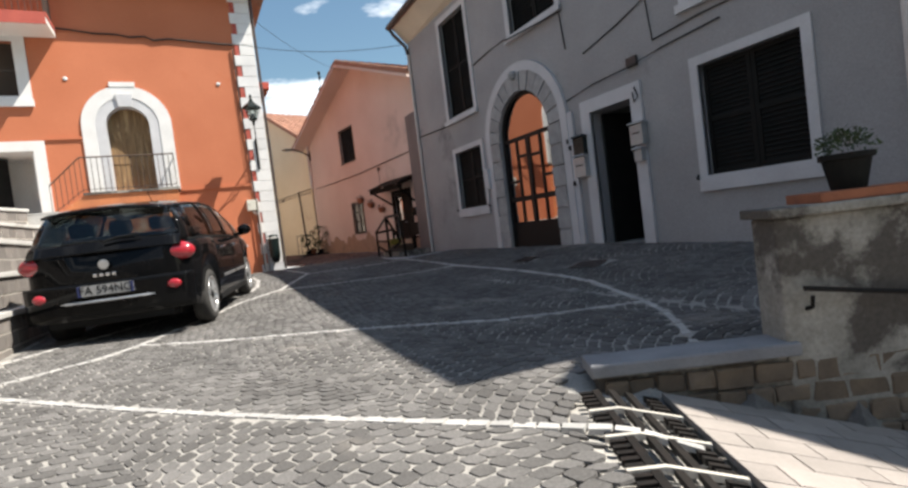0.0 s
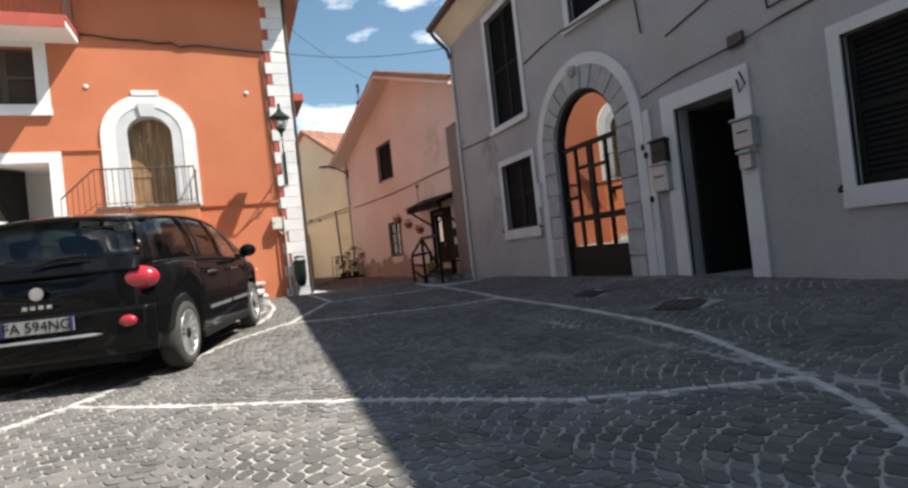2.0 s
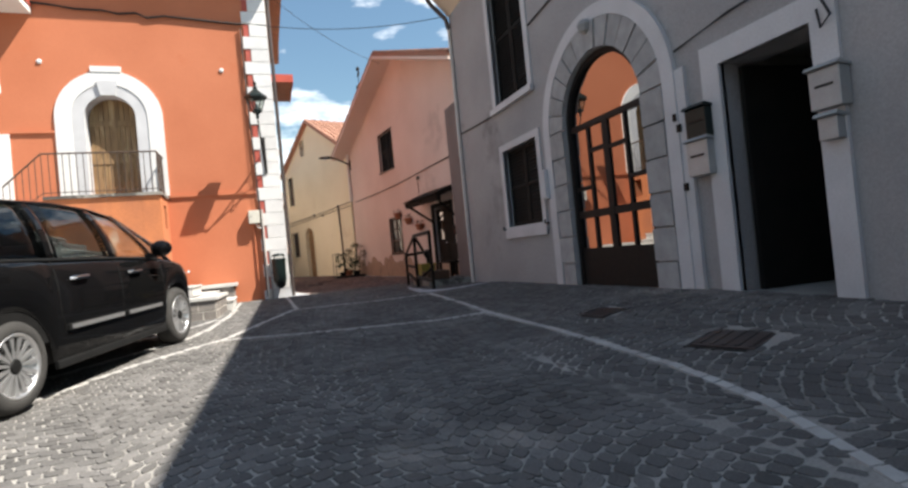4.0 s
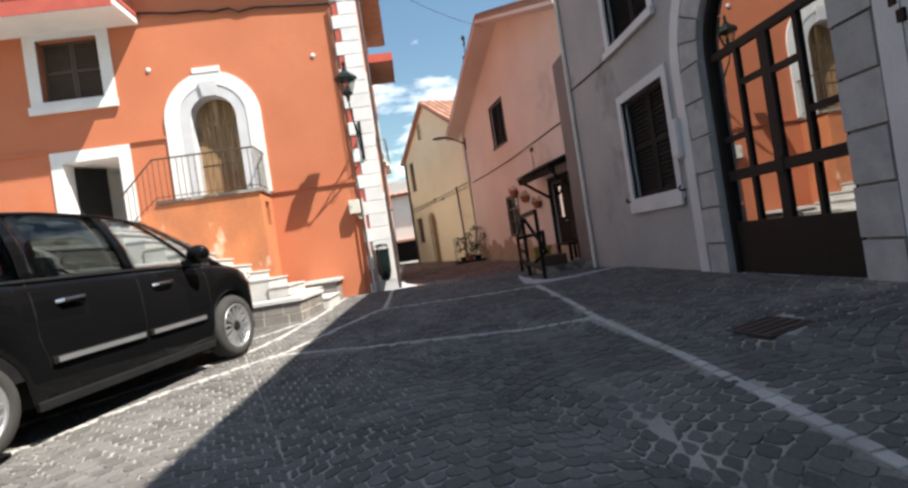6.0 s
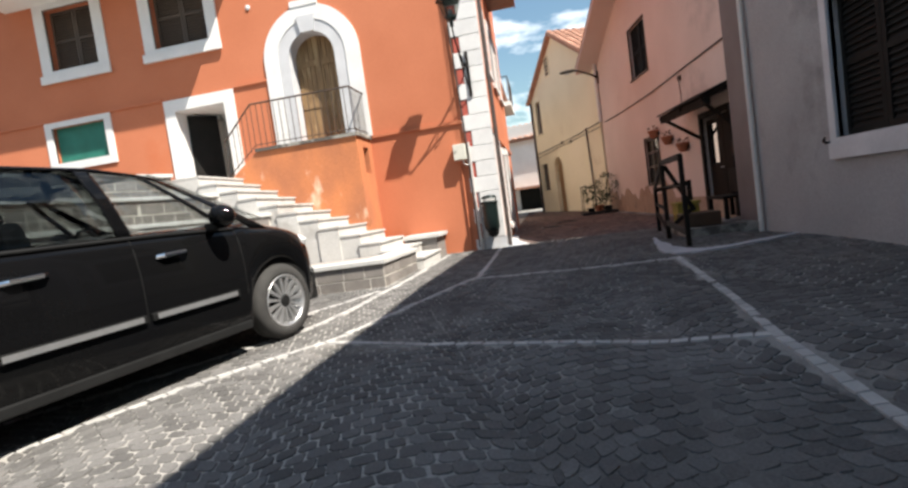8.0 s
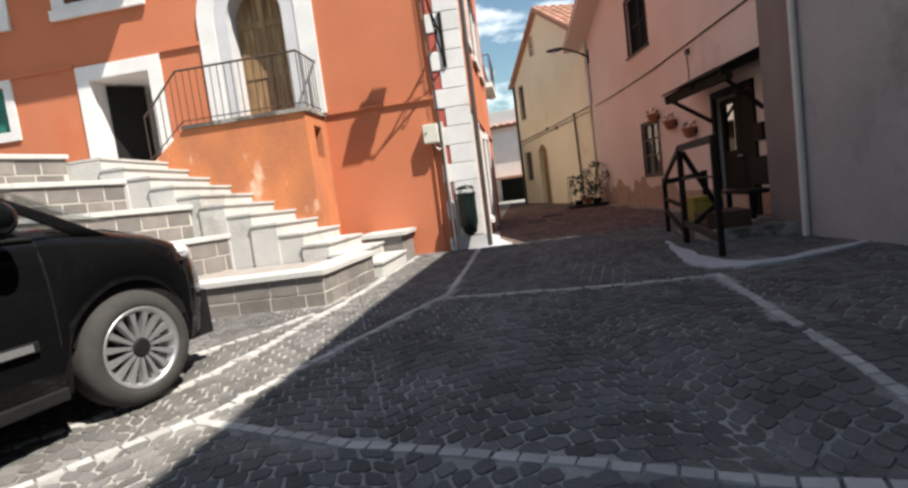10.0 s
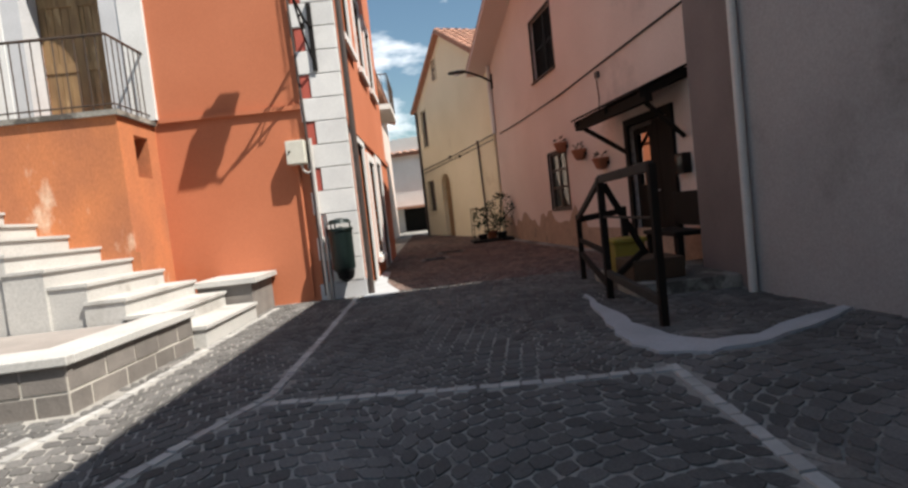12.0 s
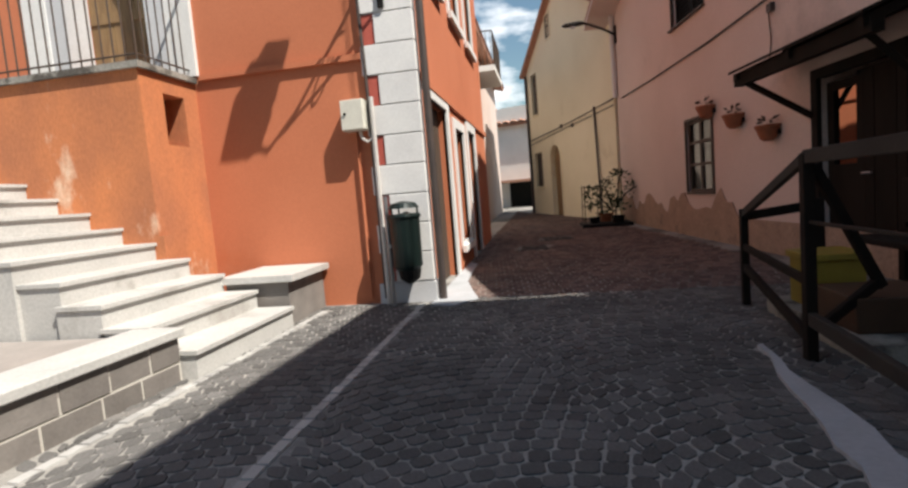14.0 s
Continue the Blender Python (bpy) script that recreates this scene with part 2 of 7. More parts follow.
def glass(name, tint, rough=0.0, see=0.5):
    m = bpy.data.materials.new(name)
    m.use_nodes = True
    n, l = m.node_tree.nodes, m.node_tree.links
    n.remove(n["Principled BSDF"])
    clear, shiny, mix, edge = n.new("ShaderNodeBsdfTransparent"), n.new("ShaderNodeBsdfGlossy"), n.new("ShaderNodeMixShader"), n.new("ShaderNodeLayerWeight")
    clear.inputs["Color"].default_value = (*tint, 1)
    shiny.inputs["Roughness"].default_value = rough
    edge.inputs["Blend"].default_value = 0.5
    steep, gloss = n.new("ShaderNodeMath"), n.new("ShaderNodeMapRange")
    steep.operation = "POWER"
    steep.inputs[1].default_value = 5.0
    gloss.inputs["To Min"].default_value = (see / (2.0 + see)) ** 2
    l.new(edge.outputs["Facing"], steep.inputs[0])
    l.new(steep.outputs[0], gloss.inputs["Value"])
    l.new(gloss.outputs["Result"], mix.inputs["Fac"])
    l.new(clear.outputs["BSDF"], mix.inputs[1])
    l.new(shiny.outputs["BSDF"], mix.inputs[2])
    l.new(mix.outputs["Shader"], n["Material Output"].inputs["Surface"])
    return m


M_GLASS = glass("window_glass", (0.75, 0.80, 0.78), 0.01, 0.5)
M_GATEGLASS = glass("dark_gate_glass", (0.03, 0.03, 0.03), 0.004, 5.0)
M_CARGLASS = glass("tinted_car_glass", (0.93, 0.95, 0.95), 0.0, 0.5)
M_CARTINT = glass("dark_tinted_car_glass", (0.42, 0.45, 0.45), 0.0, 0.55)

# ---- shape helpers ----


def part(name, bm, material, parent=None, label="", smooth=False):
    me = bpy.data.meshes.new(name)
    if smooth:
        for f in bm.faces:
            f.smooth = True
    bm.to_mesh(me)
    bm.free()
    me.materials.append(material)
    ob = new(name, me)
    ob.parent = parent
    if label:
        ob["label"] = label
    return ob


def empty(name, label, category, m=None, group="", kind=""):
    ob = new(name)
    ob.empty_display_size = 0.2
    if m is not None:
        ob.matrix_world = m
    return tagged(ob, label, category, group, kind)


def box(bm, x0, x1, y0, y1, z0, z1, m=None, bevel=0.0):
    vs = [bm.verts.new((x, y, z)) for x in (x0, x1) for y in (y0, y1) for z in (z0, z1)]
    fs = [bm.faces.new([vs[i] for i in q]) for q in ((0, 1, 3, 2), (4, 6, 7, 5), (0, 4, 5, 1), (2, 3, 7, 6), (0, 2, 6, 4), (1, 5, 7, 3))]
    if bevel:
        es = list({e for f in fs for e in f.edges})
        r = bmesh.ops.bevel(bm, geom=es, offset=bevel, segments=2, affect="EDGES", profile=0.5)
        vs = list({v for f in r["faces"] for v in f.verts} | {v for v in vs if v.is_valid})
    if m is not None:
        for v in vs:
            v.co = m @ v.co
    return bm


def boxes(*specs, bevel=0.0):
    bm = bmesh.new()
    for s in specs:
        box(bm, *s, bevel=bevel)
    return bm


def tube(bm, a, b, r, sides=10, r2=None, caps=True):
    a, b = Vector(a), Vector(b)
    q = (b - a).to_track_quat("Z", "Y").to_matrix()
    rings = []
    for p, rad in ((a, r), (b, r if r2 is None else r2)):
        rings.append([bm.verts.new(p + q @ Vector((rad * math.cos(2 * math.pi * i / sides), rad * math.sin(2 * math.pi * i / sides), 0))) for i in range(sides)])
    for i in range(sides):
        j = (i + 1) % sides
        bm.faces.new((rings[0][i], rings[0][j], rings[1][j], rings[1][i]))
    if caps:
        bm.faces.new(rings[0][::-1])
        bm.faces.new(rings[1])
    return bm


def run(bm, points, r, sides=8):
    """A bent tube through the points."""
    pts = [Vector(p) for p in points]
    rings = []
    for i, p in enumerate(pts):
        d = (pts[min(i + 1, len(pts) - 1)] - pts[max(i - 1, 0)]).normalized()
        q = d.to_track_quat("Z", "Y").to_matrix()
        rings.append([bm.verts.new(p + q @ Vector((r * math.cos(2 * math.pi * k / sides), r * math.sin(2 * math.pi * k / sides), 0))) for k in range(sides)])
    for u, v in zip(rings, rings[1:]):
        best = min(range(sides), key=lambda s: (u[0].co - v[s].co).length)
        for k in range(sides):
            bm.faces.new((u[k], u[(k + 1) % sides], v[(k + 1 + best) % sides], v[(k + best) % sides]))
    bm.faces.new(rings[0][::-1])
    bm.faces.new(rings[-1])
    return bm


def lathe(bm, profile, sides=16, m=None):
    rings = []
    for r, z in profile:
        rings.append([bm.verts.new((r * math.cos(2 * math.pi * k / sides), r * math.sin(2 * math.pi * k / sides), z)) for k in range(sides)])
    for u, v in zip(rings, rings[1:]):
        for k in range(sides):
            bm.faces.new((u[k], u[(k + 1) % sides], v[(k + 1) % sides], v[k]))
    bm.faces.new(rings[0][::-1])
    bm.faces.new(rings[-1])
    if m is not None:
        for ring in rings:
            for v in ring:
                v.co = m @ v.co
    return bm


def prism(bm, outline, depth, m=None):
    """A flat outline of (u, v) in the local x-z plane, thickened by depth along local y."""
    a = [bm.verts.new((u, 0, v)) for u, v in outline]
    b = [bm.verts.new((u, depth, v)) for u, v in outline]
    bm.faces.new(a)
    bm.faces.new(b[::-1])
    k = len(a)
    for i in range(k):
        bm.faces.new((a[i], b[i], b[(i + 1) % k], a[(i + 1) % k]))
    bmesh.ops.recalc_face_normals(bm, faces=[f for f in bm.faces if f.verts[0] in set(a + b)])
    if m is not None:
        for v in a + b:
            v.co = m @ v.co
    return bm


def pierced(bm, u0, u1, v0, v1, depth, holes, m):
    """A wall slab in local x-z, depth along local y, with rectangular or arched holes (u0, u1, v0, v1, arched)."""
    us = sorted({u0, u1, *[h[0] for h in holes], *[h[1] for h in holes]})
    vs = sorted({v0, v1, *[h[2] for h in holes], *[h[3] for h in holes]})
    for a, b in zip(us, us[1:]):
        start = None
        for c, d in list(zip(vs, vs[1:])) + [(None, None)]:
            solid = c is not None and not any(h[0] <= a and b <= h[1] and h[2] <= c and d <= h[3] for h in holes)
            if solid and start is None:
                start = c
            if not solid and start is not None:
                box(bm, a, b, 0, depth, start, last, m)
                start = None
            last = d
    for h in holes:
        if len(h) > 4 and h[4]:
            r = (h[1] - h[0]) / 2
            mid, spring = (h[0] + h[1]) / 2, h[3] - r
            arc = [(mid - r * math.cos(math.pi * i / 20), spring + r * math.sin(math.pi * i / 20)) for i in range(21)]
            for p, q in zip(arc, arc[1:]):
                prism(bm, [p, q, (q[0], h[3]), (p[0], h[3])] if p[1] < h[3] and q[1] < h[3] else ([p, q, (p[0], h[3])] if q[1] >= h[3] - 1e-6 else [p, q, (q[0], h[3])]), depth, m)
    return bm


# local x runs along the wall as one faces it, local y goes into the wall
ON_GREY = Matrix(((0, 1, 0, 5.9), (-1, 0, 0, 0), (0, 0, 1, 0), (0, 0, 0, 1)))     # local x = -y of the world
ON_ORANGE = Matrix(((1, 0, 0, 0), (0, 1, 0, 16.19), (0, 0, 1, 0), (0, 0, 0, 1)))  # local x = x of the world
ON_SIDE = Matrix(((0, -1, 0, 2.15), (1, 0, 0, 0), (0, 0, 1, 0), (0, 0, 0, 1)))    # local x = y of the world, facing the alley


def along(a, b):
    """The frame of a wall whose foot runs from a to b (left to right as one faces it)."""
    d = (Vector(b) - Vector(a)).normalized()
    return Matrix(((d.x, -d.y, 0, a[0]), (d.y, d.x, 0, a[1]), (0, 0, 1, 0), (0, 0, 0, 1)))


def lerp(x, table):
    for (a, p), (b, q) in zip(table, table[1:]):
        if x <= b:
            k = max(0.0, (x - a) / (b - a))
            return p + (q - p) * k
    return table[-1][1]


RAMP_AT, RAMP_WAY = Vector((1.62, 2.27)), Vector((0.88, -0.475)).normalized()


def level(x, y, edge=0.0):
    """The height of the ground."""
    z = lerp(y, ((-40, -0.5), (0, -0.10), (4, -0.07), (8, 0.03), (10, 0.09), (12, 0.17), (16, 0.19), (26, 0.32), (60, 0.7)))
    k = min(1.0, max(0.0, (x - 3.6) / 2.2))
    z += 0.28 * k * lerp(y, ((-10, 0.7), (4, 1.0), (7, 0.9), (10, 0.5), (13.5, 0.0), (20, 0.0)))
    k = min(1.0, max(0.0, (-0.2 - x) / 4))
    z += 0.12 * k
    d = Vector((x, y)) - RAMP_AT
    s, n = d.dot(RAMP_WAY), d.x * RAMP_WAY.y - d.y * RAMP_WAY.x
    if n > edge and s > 0 and x < 12 and y > -12:
        z -= 0.28 * min(s, 4.0)
    if edge < 0:
        z -= 0.002
        if n > edge and -0.2 < s < 6 and y > -12:
            z -= 0.05
    return z


def laid(x, y, way, side):
    """A frame that lies on the ground's slope at x, y: local x along way, local y along side."""
    h = 0.03
    a = (level(x + way.x * h, y + way.y * h) - level(x - way.x * h, y - way.y * h)) / (2 * h)
    b = (level(x + side.x * h, y + side.y * h) - level(x - side.x * h, y - side.y * h)) / (2 * h)
    a, b = max(-0.4, min(0.4, a)), max(-0.4, min(0.4, b))
    ex = Vector((way.x, way.y, a)).normalized()
    ez = ex.cross(Vector((side.x, side.y, b))).normalized()
    ey = ez.cross(ex)
    return Matrix(((ex.x, ey.x, ez.x, x), (ex.y, ey.y, ez.y, y), (ex.z, ey.z, ez.z, level(x, y)), (0, 0, 0, 1)))

# ---- ground ----
xs = sorted({*[-400, -200, -100, -50, -25, -14, -10, -8], *[round(-6 + 0.25 * i, 3) for i in range(57)], *[9, 10, 12, 16, 25, 50, 100, 200, 400]})
ys = sorted({*[-400, -200, -100, -50, -25, -14, -10, -7, -5, -4], *[round(-3 + 0.25 * i, 3) for i in range(93)], *[22, 24, 26, 29, 33, 38, 45, 60, 100, 200, 400]})
verts = [(x, y, level(x, y, -0.10)) for x in xs for y in ys]
n_y = len(ys)
faces = [(i * n_y + j, (i + 1) * n_y + j, (i + 1) * n_y + j + 1, i * n_y + j + 1) for i in range(len(xs) - 1) for j in range(n_y - 1)]
me = bpy.data.meshes.new("ground")
me.from_pydata(verts, [], faces)
me.materials.append(M_MORTAR)
ground = tagged(new("ground", me), "sandy mortar bed between the cobbles of the square", "ground", kind="structure")

# ---- parts of houses ----


def ring(bm, u0, u1, v0, v1, w, y0, y1, m, foot=False):
    """A rectangular frame in one piece; with foot it stands open below."""
    outer = [(u0 - w, v0 if foot else v0 - w), (u0 - w, v1 + w), (u1 + w, v1 + w), (u1 + w, v0 if foot else v0 - w)]
    inner = [(u0, v0), (u0, v1), (u1, v1), (u1, v0)]
    vs = [[bm.verts.new(m @ Vector((u, y, v))) for u, v in loop] for y in (y0, y1) for loop in (outer, inner)]
    count = 3 if foot else 4
    for i in range(count):
        j = (i + 1) % 4
        bm.faces.new((vs[0][i], vs[0][j], vs[1][j], vs[1][i]))
        bm.faces.new((vs[2][j], vs[2][i], vs[3][i], vs[3][j]))
        bm.faces.new((vs[0][j], vs[0][i], vs[2][i], vs[2][j]))
        bm.faces.new((vs[1][i], vs[1][j], vs[3][j], vs[3][i]))
    if foot:
        for i in (0, 3):
            bm.faces.new((vs[0][i], vs[1][i], vs[3][i], vs[2][i]))
    bmesh.ops.recalc_face_normals(bm, faces=bm.faces)
    return bm


def surround(bm, u0, u1, v0, v1, w, proud, m, sill=True):
    """A flat painted frame round an opening."""
    return ring(bm, u0, u1, v0, v1, w, -proud, 0.04, m, foot=not sill)


def louvres(u0, u1, v0, v1, y, m, slat=0.055, deep=0.03):
    """One folded sheet of tilted slats."""
    bm = bmesh.new()
    n = max(2, int((v1 - v0) / slat))
    rows = []
    for i in range(n):
        z = v0 + (v1 - v0) * i / n
        h = (v1 - v0) / n
        rows += [(y, z), (y + 0.002, z + h * 0.16), (y + deep, z + h * 0.98)]
    vs = [[bm.verts.new(m @ Vector((u, yy, zz))) for u in (u0, u1)] for yy, zz in rows]
    for a, b in zip(vs, vs[1:]):
        bm.faces.new((a[0], a[1], b[1], b[0]))
    return bm


def shutter(parent, u0, u1, v0, v1, y, m, material, label=""):
    """A louvred leaf: a frame with a middle rail, and two fields of slats as its pieces."""
    s = 0.055
    mid = (v0 + v1) / 2
    bm = ring(bmesh.new(), u0 + s, u1 - s, v0 + s, v1 - s, s, y, y + 0.045, m)
    leaf = part("shutter", bm, material, parent, label)
    part("rail", box(bmesh.new(), u0 + s, u1 - s, y + 0.002, y + 0.043, mid - s / 2, mid + s / 2, m), material, leaf)
    part("slats", louvres(u0 + s, u1 - s, v0 + s, mid - s / 2, y + 0.006, m), material, leaf)
    part("slats", louvres(u0 + s, u1 - s, mid + s / 2, v1 - s, y + 0.006, m), material, leaf)
    return leaf


def window(parent, m, u0, u1, v0, v1, w=0.14, proud=0.035, frame_mat=None, shut_mat=None, leaves=2, label="", backing=0.4, proud_leaf=0.08, hooks=False, drop=0.0):
    frame_ob = part("window", surround(bmesh.new(), u0, u1, v0, v1, w, proud, m), frame_mat or M_WHITE, parent, label)
    ear = 0.0 if drop else 0.03
    part("sill", box(bmesh.new(), u0 - w - ear, u1 + w + ear, -proud - (0.02 if drop else 0.05), -proud + 0.002, v0 - max(drop, w + 0.01), v0 - w * 0.35, m), frame_mat or M_WHITE, frame_ob)
    for i in range(leaves):
        a, b = u0 + (u1 - u0) * i / leaves + 0.004, u0 + (u1 - u0) * (i + 1) / leaves - 0.004
        shutter(parent, a, b, v0 + 0.01, v1 - 0.01, proud_leaf, m, shut_mat or M_SHUTTER)
    # Near-black sheet paints the unlit room behind the leaves.
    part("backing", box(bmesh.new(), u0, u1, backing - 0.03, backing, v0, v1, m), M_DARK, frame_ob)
    if hooks:
        for u in (u0 - w - 0.02, u1 + w + 0.02):
            bm = bmesh.new()
            run(bm, [m @ Vector(q) for q in ((u, 0.0, v0 - 0.03), (u, -0.06, v0 - 0.03), (u + 0.02, -0.09, v0 - 0.01), (u + 0.05, -0.09, v0 + 0.02))], 0.014, 6)
            part("shutter_catch", bm, M_IRON, frame_ob, "black iron shutter catch")
    return frame_ob


def tile_roof(parent, a, b, up, length, rows, cols, label="", thick=0.05):
    """A pantile slope: eave from a to b, going up along the vector up for that length."""
    a, b, up = Vector(a), Vector(b), Vector(up).normalized()
    side = (b - a)
    wide = side.length
    side.normalize()
    nrm = side.cross(up).normalized()
    if nrm.z < 0:
        nrm = -nrm
    base = bmesh.new()
    vs = [base.verts.new(p + n * k) for n, k in ((nrm, 0), (nrm, -0.09)) for p in (a, b, b + up * length, a + up * length)]
    for q in ((0, 1, 2, 3), (7, 6, 5, 4), (0, 4, 5, 1), (1, 5, 6, 2), (2, 6, 7, 3), (3, 7, 4, 0)):
        base.faces.new([vs[i] for i in q])
    bmesh.ops.recalc_face_normals(base, faces=base.faces)
    roof = part("roof", base, M_TILE, parent, label)
    pts, quads = [], []
    pitch, step = wide / cols, length / rows
    for i in range(cols):
        for j in range(rows):
            o = a + side * (pitch * (i + 0.5)) + up * (step * j)
            first = len(pts)
            for k, (t, lift) in enumerate(((0, 0.045), (step * 1.08, 0.02))):
                r = pitch * (0.52 if k == 0 else 0.44)
                for s in range(6):
                    ang = math.pi * s / 5
                    pts.append(o + side * (-r * math.cos(ang)) + nrm * (lift * 0.4 + r * 0.62 * math.sin(ang)) + up * t)
            for s in range(5):
                quads.append((first + s, first + s + 1, first + 7 + s, first + 6 + s))
    mesh = bpy.data.meshes.new("tiles")
    mesh.from_pydata(pts, [], quads)
    mesh.materials.append(M_TILE)
    tiles = new("tiles", mesh)
    tiles.parent = roof
    tagged(tiles, kind="stuff")
    return roof


# ---- grey house beside the square ----
grey = empty("house", "grey plastered two-storey house with white window frames", "house")
holes = [(-9.52, -7.84, 0.1, 3.31, True), (-6.75, -5.85, 0.1, 2.42), (-11.62, -10.37, 1.22, 2.59), (-11.70, -10.44, 3.45, 5.76),
         (-8.72, -7.31, 4.42, 5.76), (-4.68, -3.38, 1.10, 2.53), (-4.70, -3.36, 3.42, 5.0)]
bm = bmesh.new()
pierced(bm, -13.68, -0.5, -0.4, 6.12, 0.4, holes, ON_GREY)
box(bm, 6.3, 15.0, 13.28, 13.68, -0.4, 6.12)
box(bm, 6.3, 15.0, 0.5, 0.9, -0.4, 6.12)
box(bm, 14.6, 15.0, 0.9, 13.28, -0.4, 6.12)
box(bm, 6.3, 14.6, 0.9, 13.28, 3.0, 3.1)
part("wall", bm, M_GREY, grey)
bm = bmesh.new()
ends = [[bm.verts.new((x, y, z)) for x, z in ((5.9, 6.02), (5.9, 6.30), (e, 6.50), (e - 0.03, 6.44), (e + 0.05, 6.36))] for y, e in ((0.44, 5.16), (13.72, 5.53))]
for i in range(5):
    bm.faces.new((ends[0][i], ends[0][(i + 1) % 5], ends[1][(i + 1) % 5], ends[1][i]))
bm.faces.new(ends[0][::-1])
bm.faces.new(ends[1])
part("cornice", bm, M_CREAM, grey, "cream painted cornice under the eaves")
tile_roof(grey, (5.08, 0.42, 6.50), (5.44, 13.74, 6.50), (1, -0.027, 0.20), 5.1, 14, 60, "terracotta tiled roof slope")
tile_roof(grey, (15.3, 13.74, 6.50), (15.3, 0.1, 6.50), (-1, 0, 0.20), 5.1, 10, 40)
bm = bmesh.new()
run(bm, [(5.06, 0.44, 6.46), (5.41, 13.76, 6.46)], 0.075, 10)
run(bm, [(5.42, 13.70, 6.42), (5.5, 13.67, 6.25), (5.80, 13.62, 5.92), (5.84, 13.61, 5.7)], 0.05, 8)
part("gutter", bm, M_PIPEDARK, grey, "dark brown gutter")
bm = bmesh.new()
run(bm, [(5.85, 13.62, 5.75), (5.85, 13.62, 0.14)], 0.036, 10)
part("downpipe", bm, M_PIPEPALE, grey, "pale painted downpipe")
bm = bmesh.new()
run(bm, [(5.84, 2.42, 6.4), (5.84, 2.42, 0.1)], 0.05, 10)
part("downpipe", bm, M_PIPEPALE, grey, "pale painted downpipe")
window(grey, ON_GREY, -11.62, -10.37, 1.22, 2.59, 0.115, 0.03, M_GREYWHITE, M_SHUTTER, hooks=True, drop=0.20)
window(grey, ON_GREY, -11.70, -10.44, 3.45, 5.76, 0.13, 0.03, M_GREYWHITE, M_SHUTTER)
window(grey, ON_GREY, -8.72, -7.31, 4.42, 5.76, 0.13, 0.03, M_GREYWHITE, M_SHUTTER)
window(grey, ON_GREY, -4.68, -3.38, 1.10, 2.53, 0.115, 0.03, M_GREYWHITE, M_SHUTTER, hooks=True, drop=0.20)
window(grey, ON_GREY, -4.70, -3.36, 3.42, 5.0, 0.15, 0.03, M_GREYWHITE, M_SHUTTER)

# Out of view: wing added so its eave shades the coping slab.
wing = empty("house", "unseen plain grey wing added to shade the ramp's coping", "house")
bm = bmesh.new()
WM = along((5.95, 0.46), (9.0, -3.6))
box(bm, 0.02, 5.05, 0.0, 3.0, -0.6, 6.3, WM)
part("wall", bm, M_GREY, wing)
part("roof", box(bmesh.new(), 0.0, 5.0, -0.66, 3.2, 6.38, 6.47, WM), M_TILE, wing)

# ---- unseen blocks closing the square behind the walk, added to cut sky light ----
for name, spec, words in (("sky_block_south", (-16.0, 5.0, -12.5, -9.0, -0.8, 8.4), "unseen plain grey block behind the walk, cutting sky light"), ("sky_block_west", (-17.0, -14.0, -9.0, 16.2, -0.8, 7.6), "unseen plain grey block beyond the terraces, cutting sky light")):
    tagged(part(name, boxes(spec), M_GREY), words, "wall", kind="structure")

# ---- orange house across the square ----
orange = empty("house", "orange plastered house with white quoins and window frames", "house")
oholes = [(-4.66, -3.40, 5.27, 6.60), (-7.25, -6.05, 5.27, 6.60), (-4.45, -3.29, 2.20, 3.93), (-7.55, -6.19, 3.27, 4.06),
          (-1.72, -0.72, 2.74, 5.01, True)]
bm = bmesh.new()
pierced(bm, -14, 2.15, -0.3, 8.3, 0.45, oholes, ON_ORANGE)
sholes = [(16.75, 17.75, 0.0, 2.35), (18.35, 19.1, 0.6, 2.2), (19.6, 20.4, 0.1, 2.3), (17.0, 17.8, 3.9, 5.2), (18.7, 19.5, 3.9, 5.2), (20.3, 21.1, 3.9, 5.2)]
pierced(bm, 16.64, 22.3, -0.3, 8.3, 0.4, sholes, ON_SIDE)
box(bm, -14, 1.7, 21.9, 22.3, -0.3, 8.3)
box(bm, -14, -13.6, 16.64, 21.9, -0.3, 8.3)
box(bm, -13.6, 1.75, 16.64, 21.9, 4.9, 5.0)
part("wall", bm, M_ORANGE, orange)
for n, (u0, u1, v0, v1) in enumerate(((-4.66, -3.40, 5.27, 6.60), (-7.25, -6.05, 5.27, 6.60))):
    window(orange, ON_ORANGE, u0, u1, v0, v1, 0.25, 0.035, M_WHITE, M_SHUTBROWN, proud_leaf=0.16)
bm = bmesh.new()
surround(bm, -4.45, -3.29, 2.20, 3.93, 0.24, 0.035, ON_ORANGE, sill=False)
doorway = part("doorway", bm, M_WHITE, orange, "white painted doorway surround with a half-open dark door")
bm = ring(bmesh.new(), -4.442, -3.298, 2.19, 3.922, 0.012, -0.03, 0.46, ON_ORANGE, foot=True)
part("reveal", bm, M_WHITE, doorway, "white plastered reveal")
bm = bmesh.new()
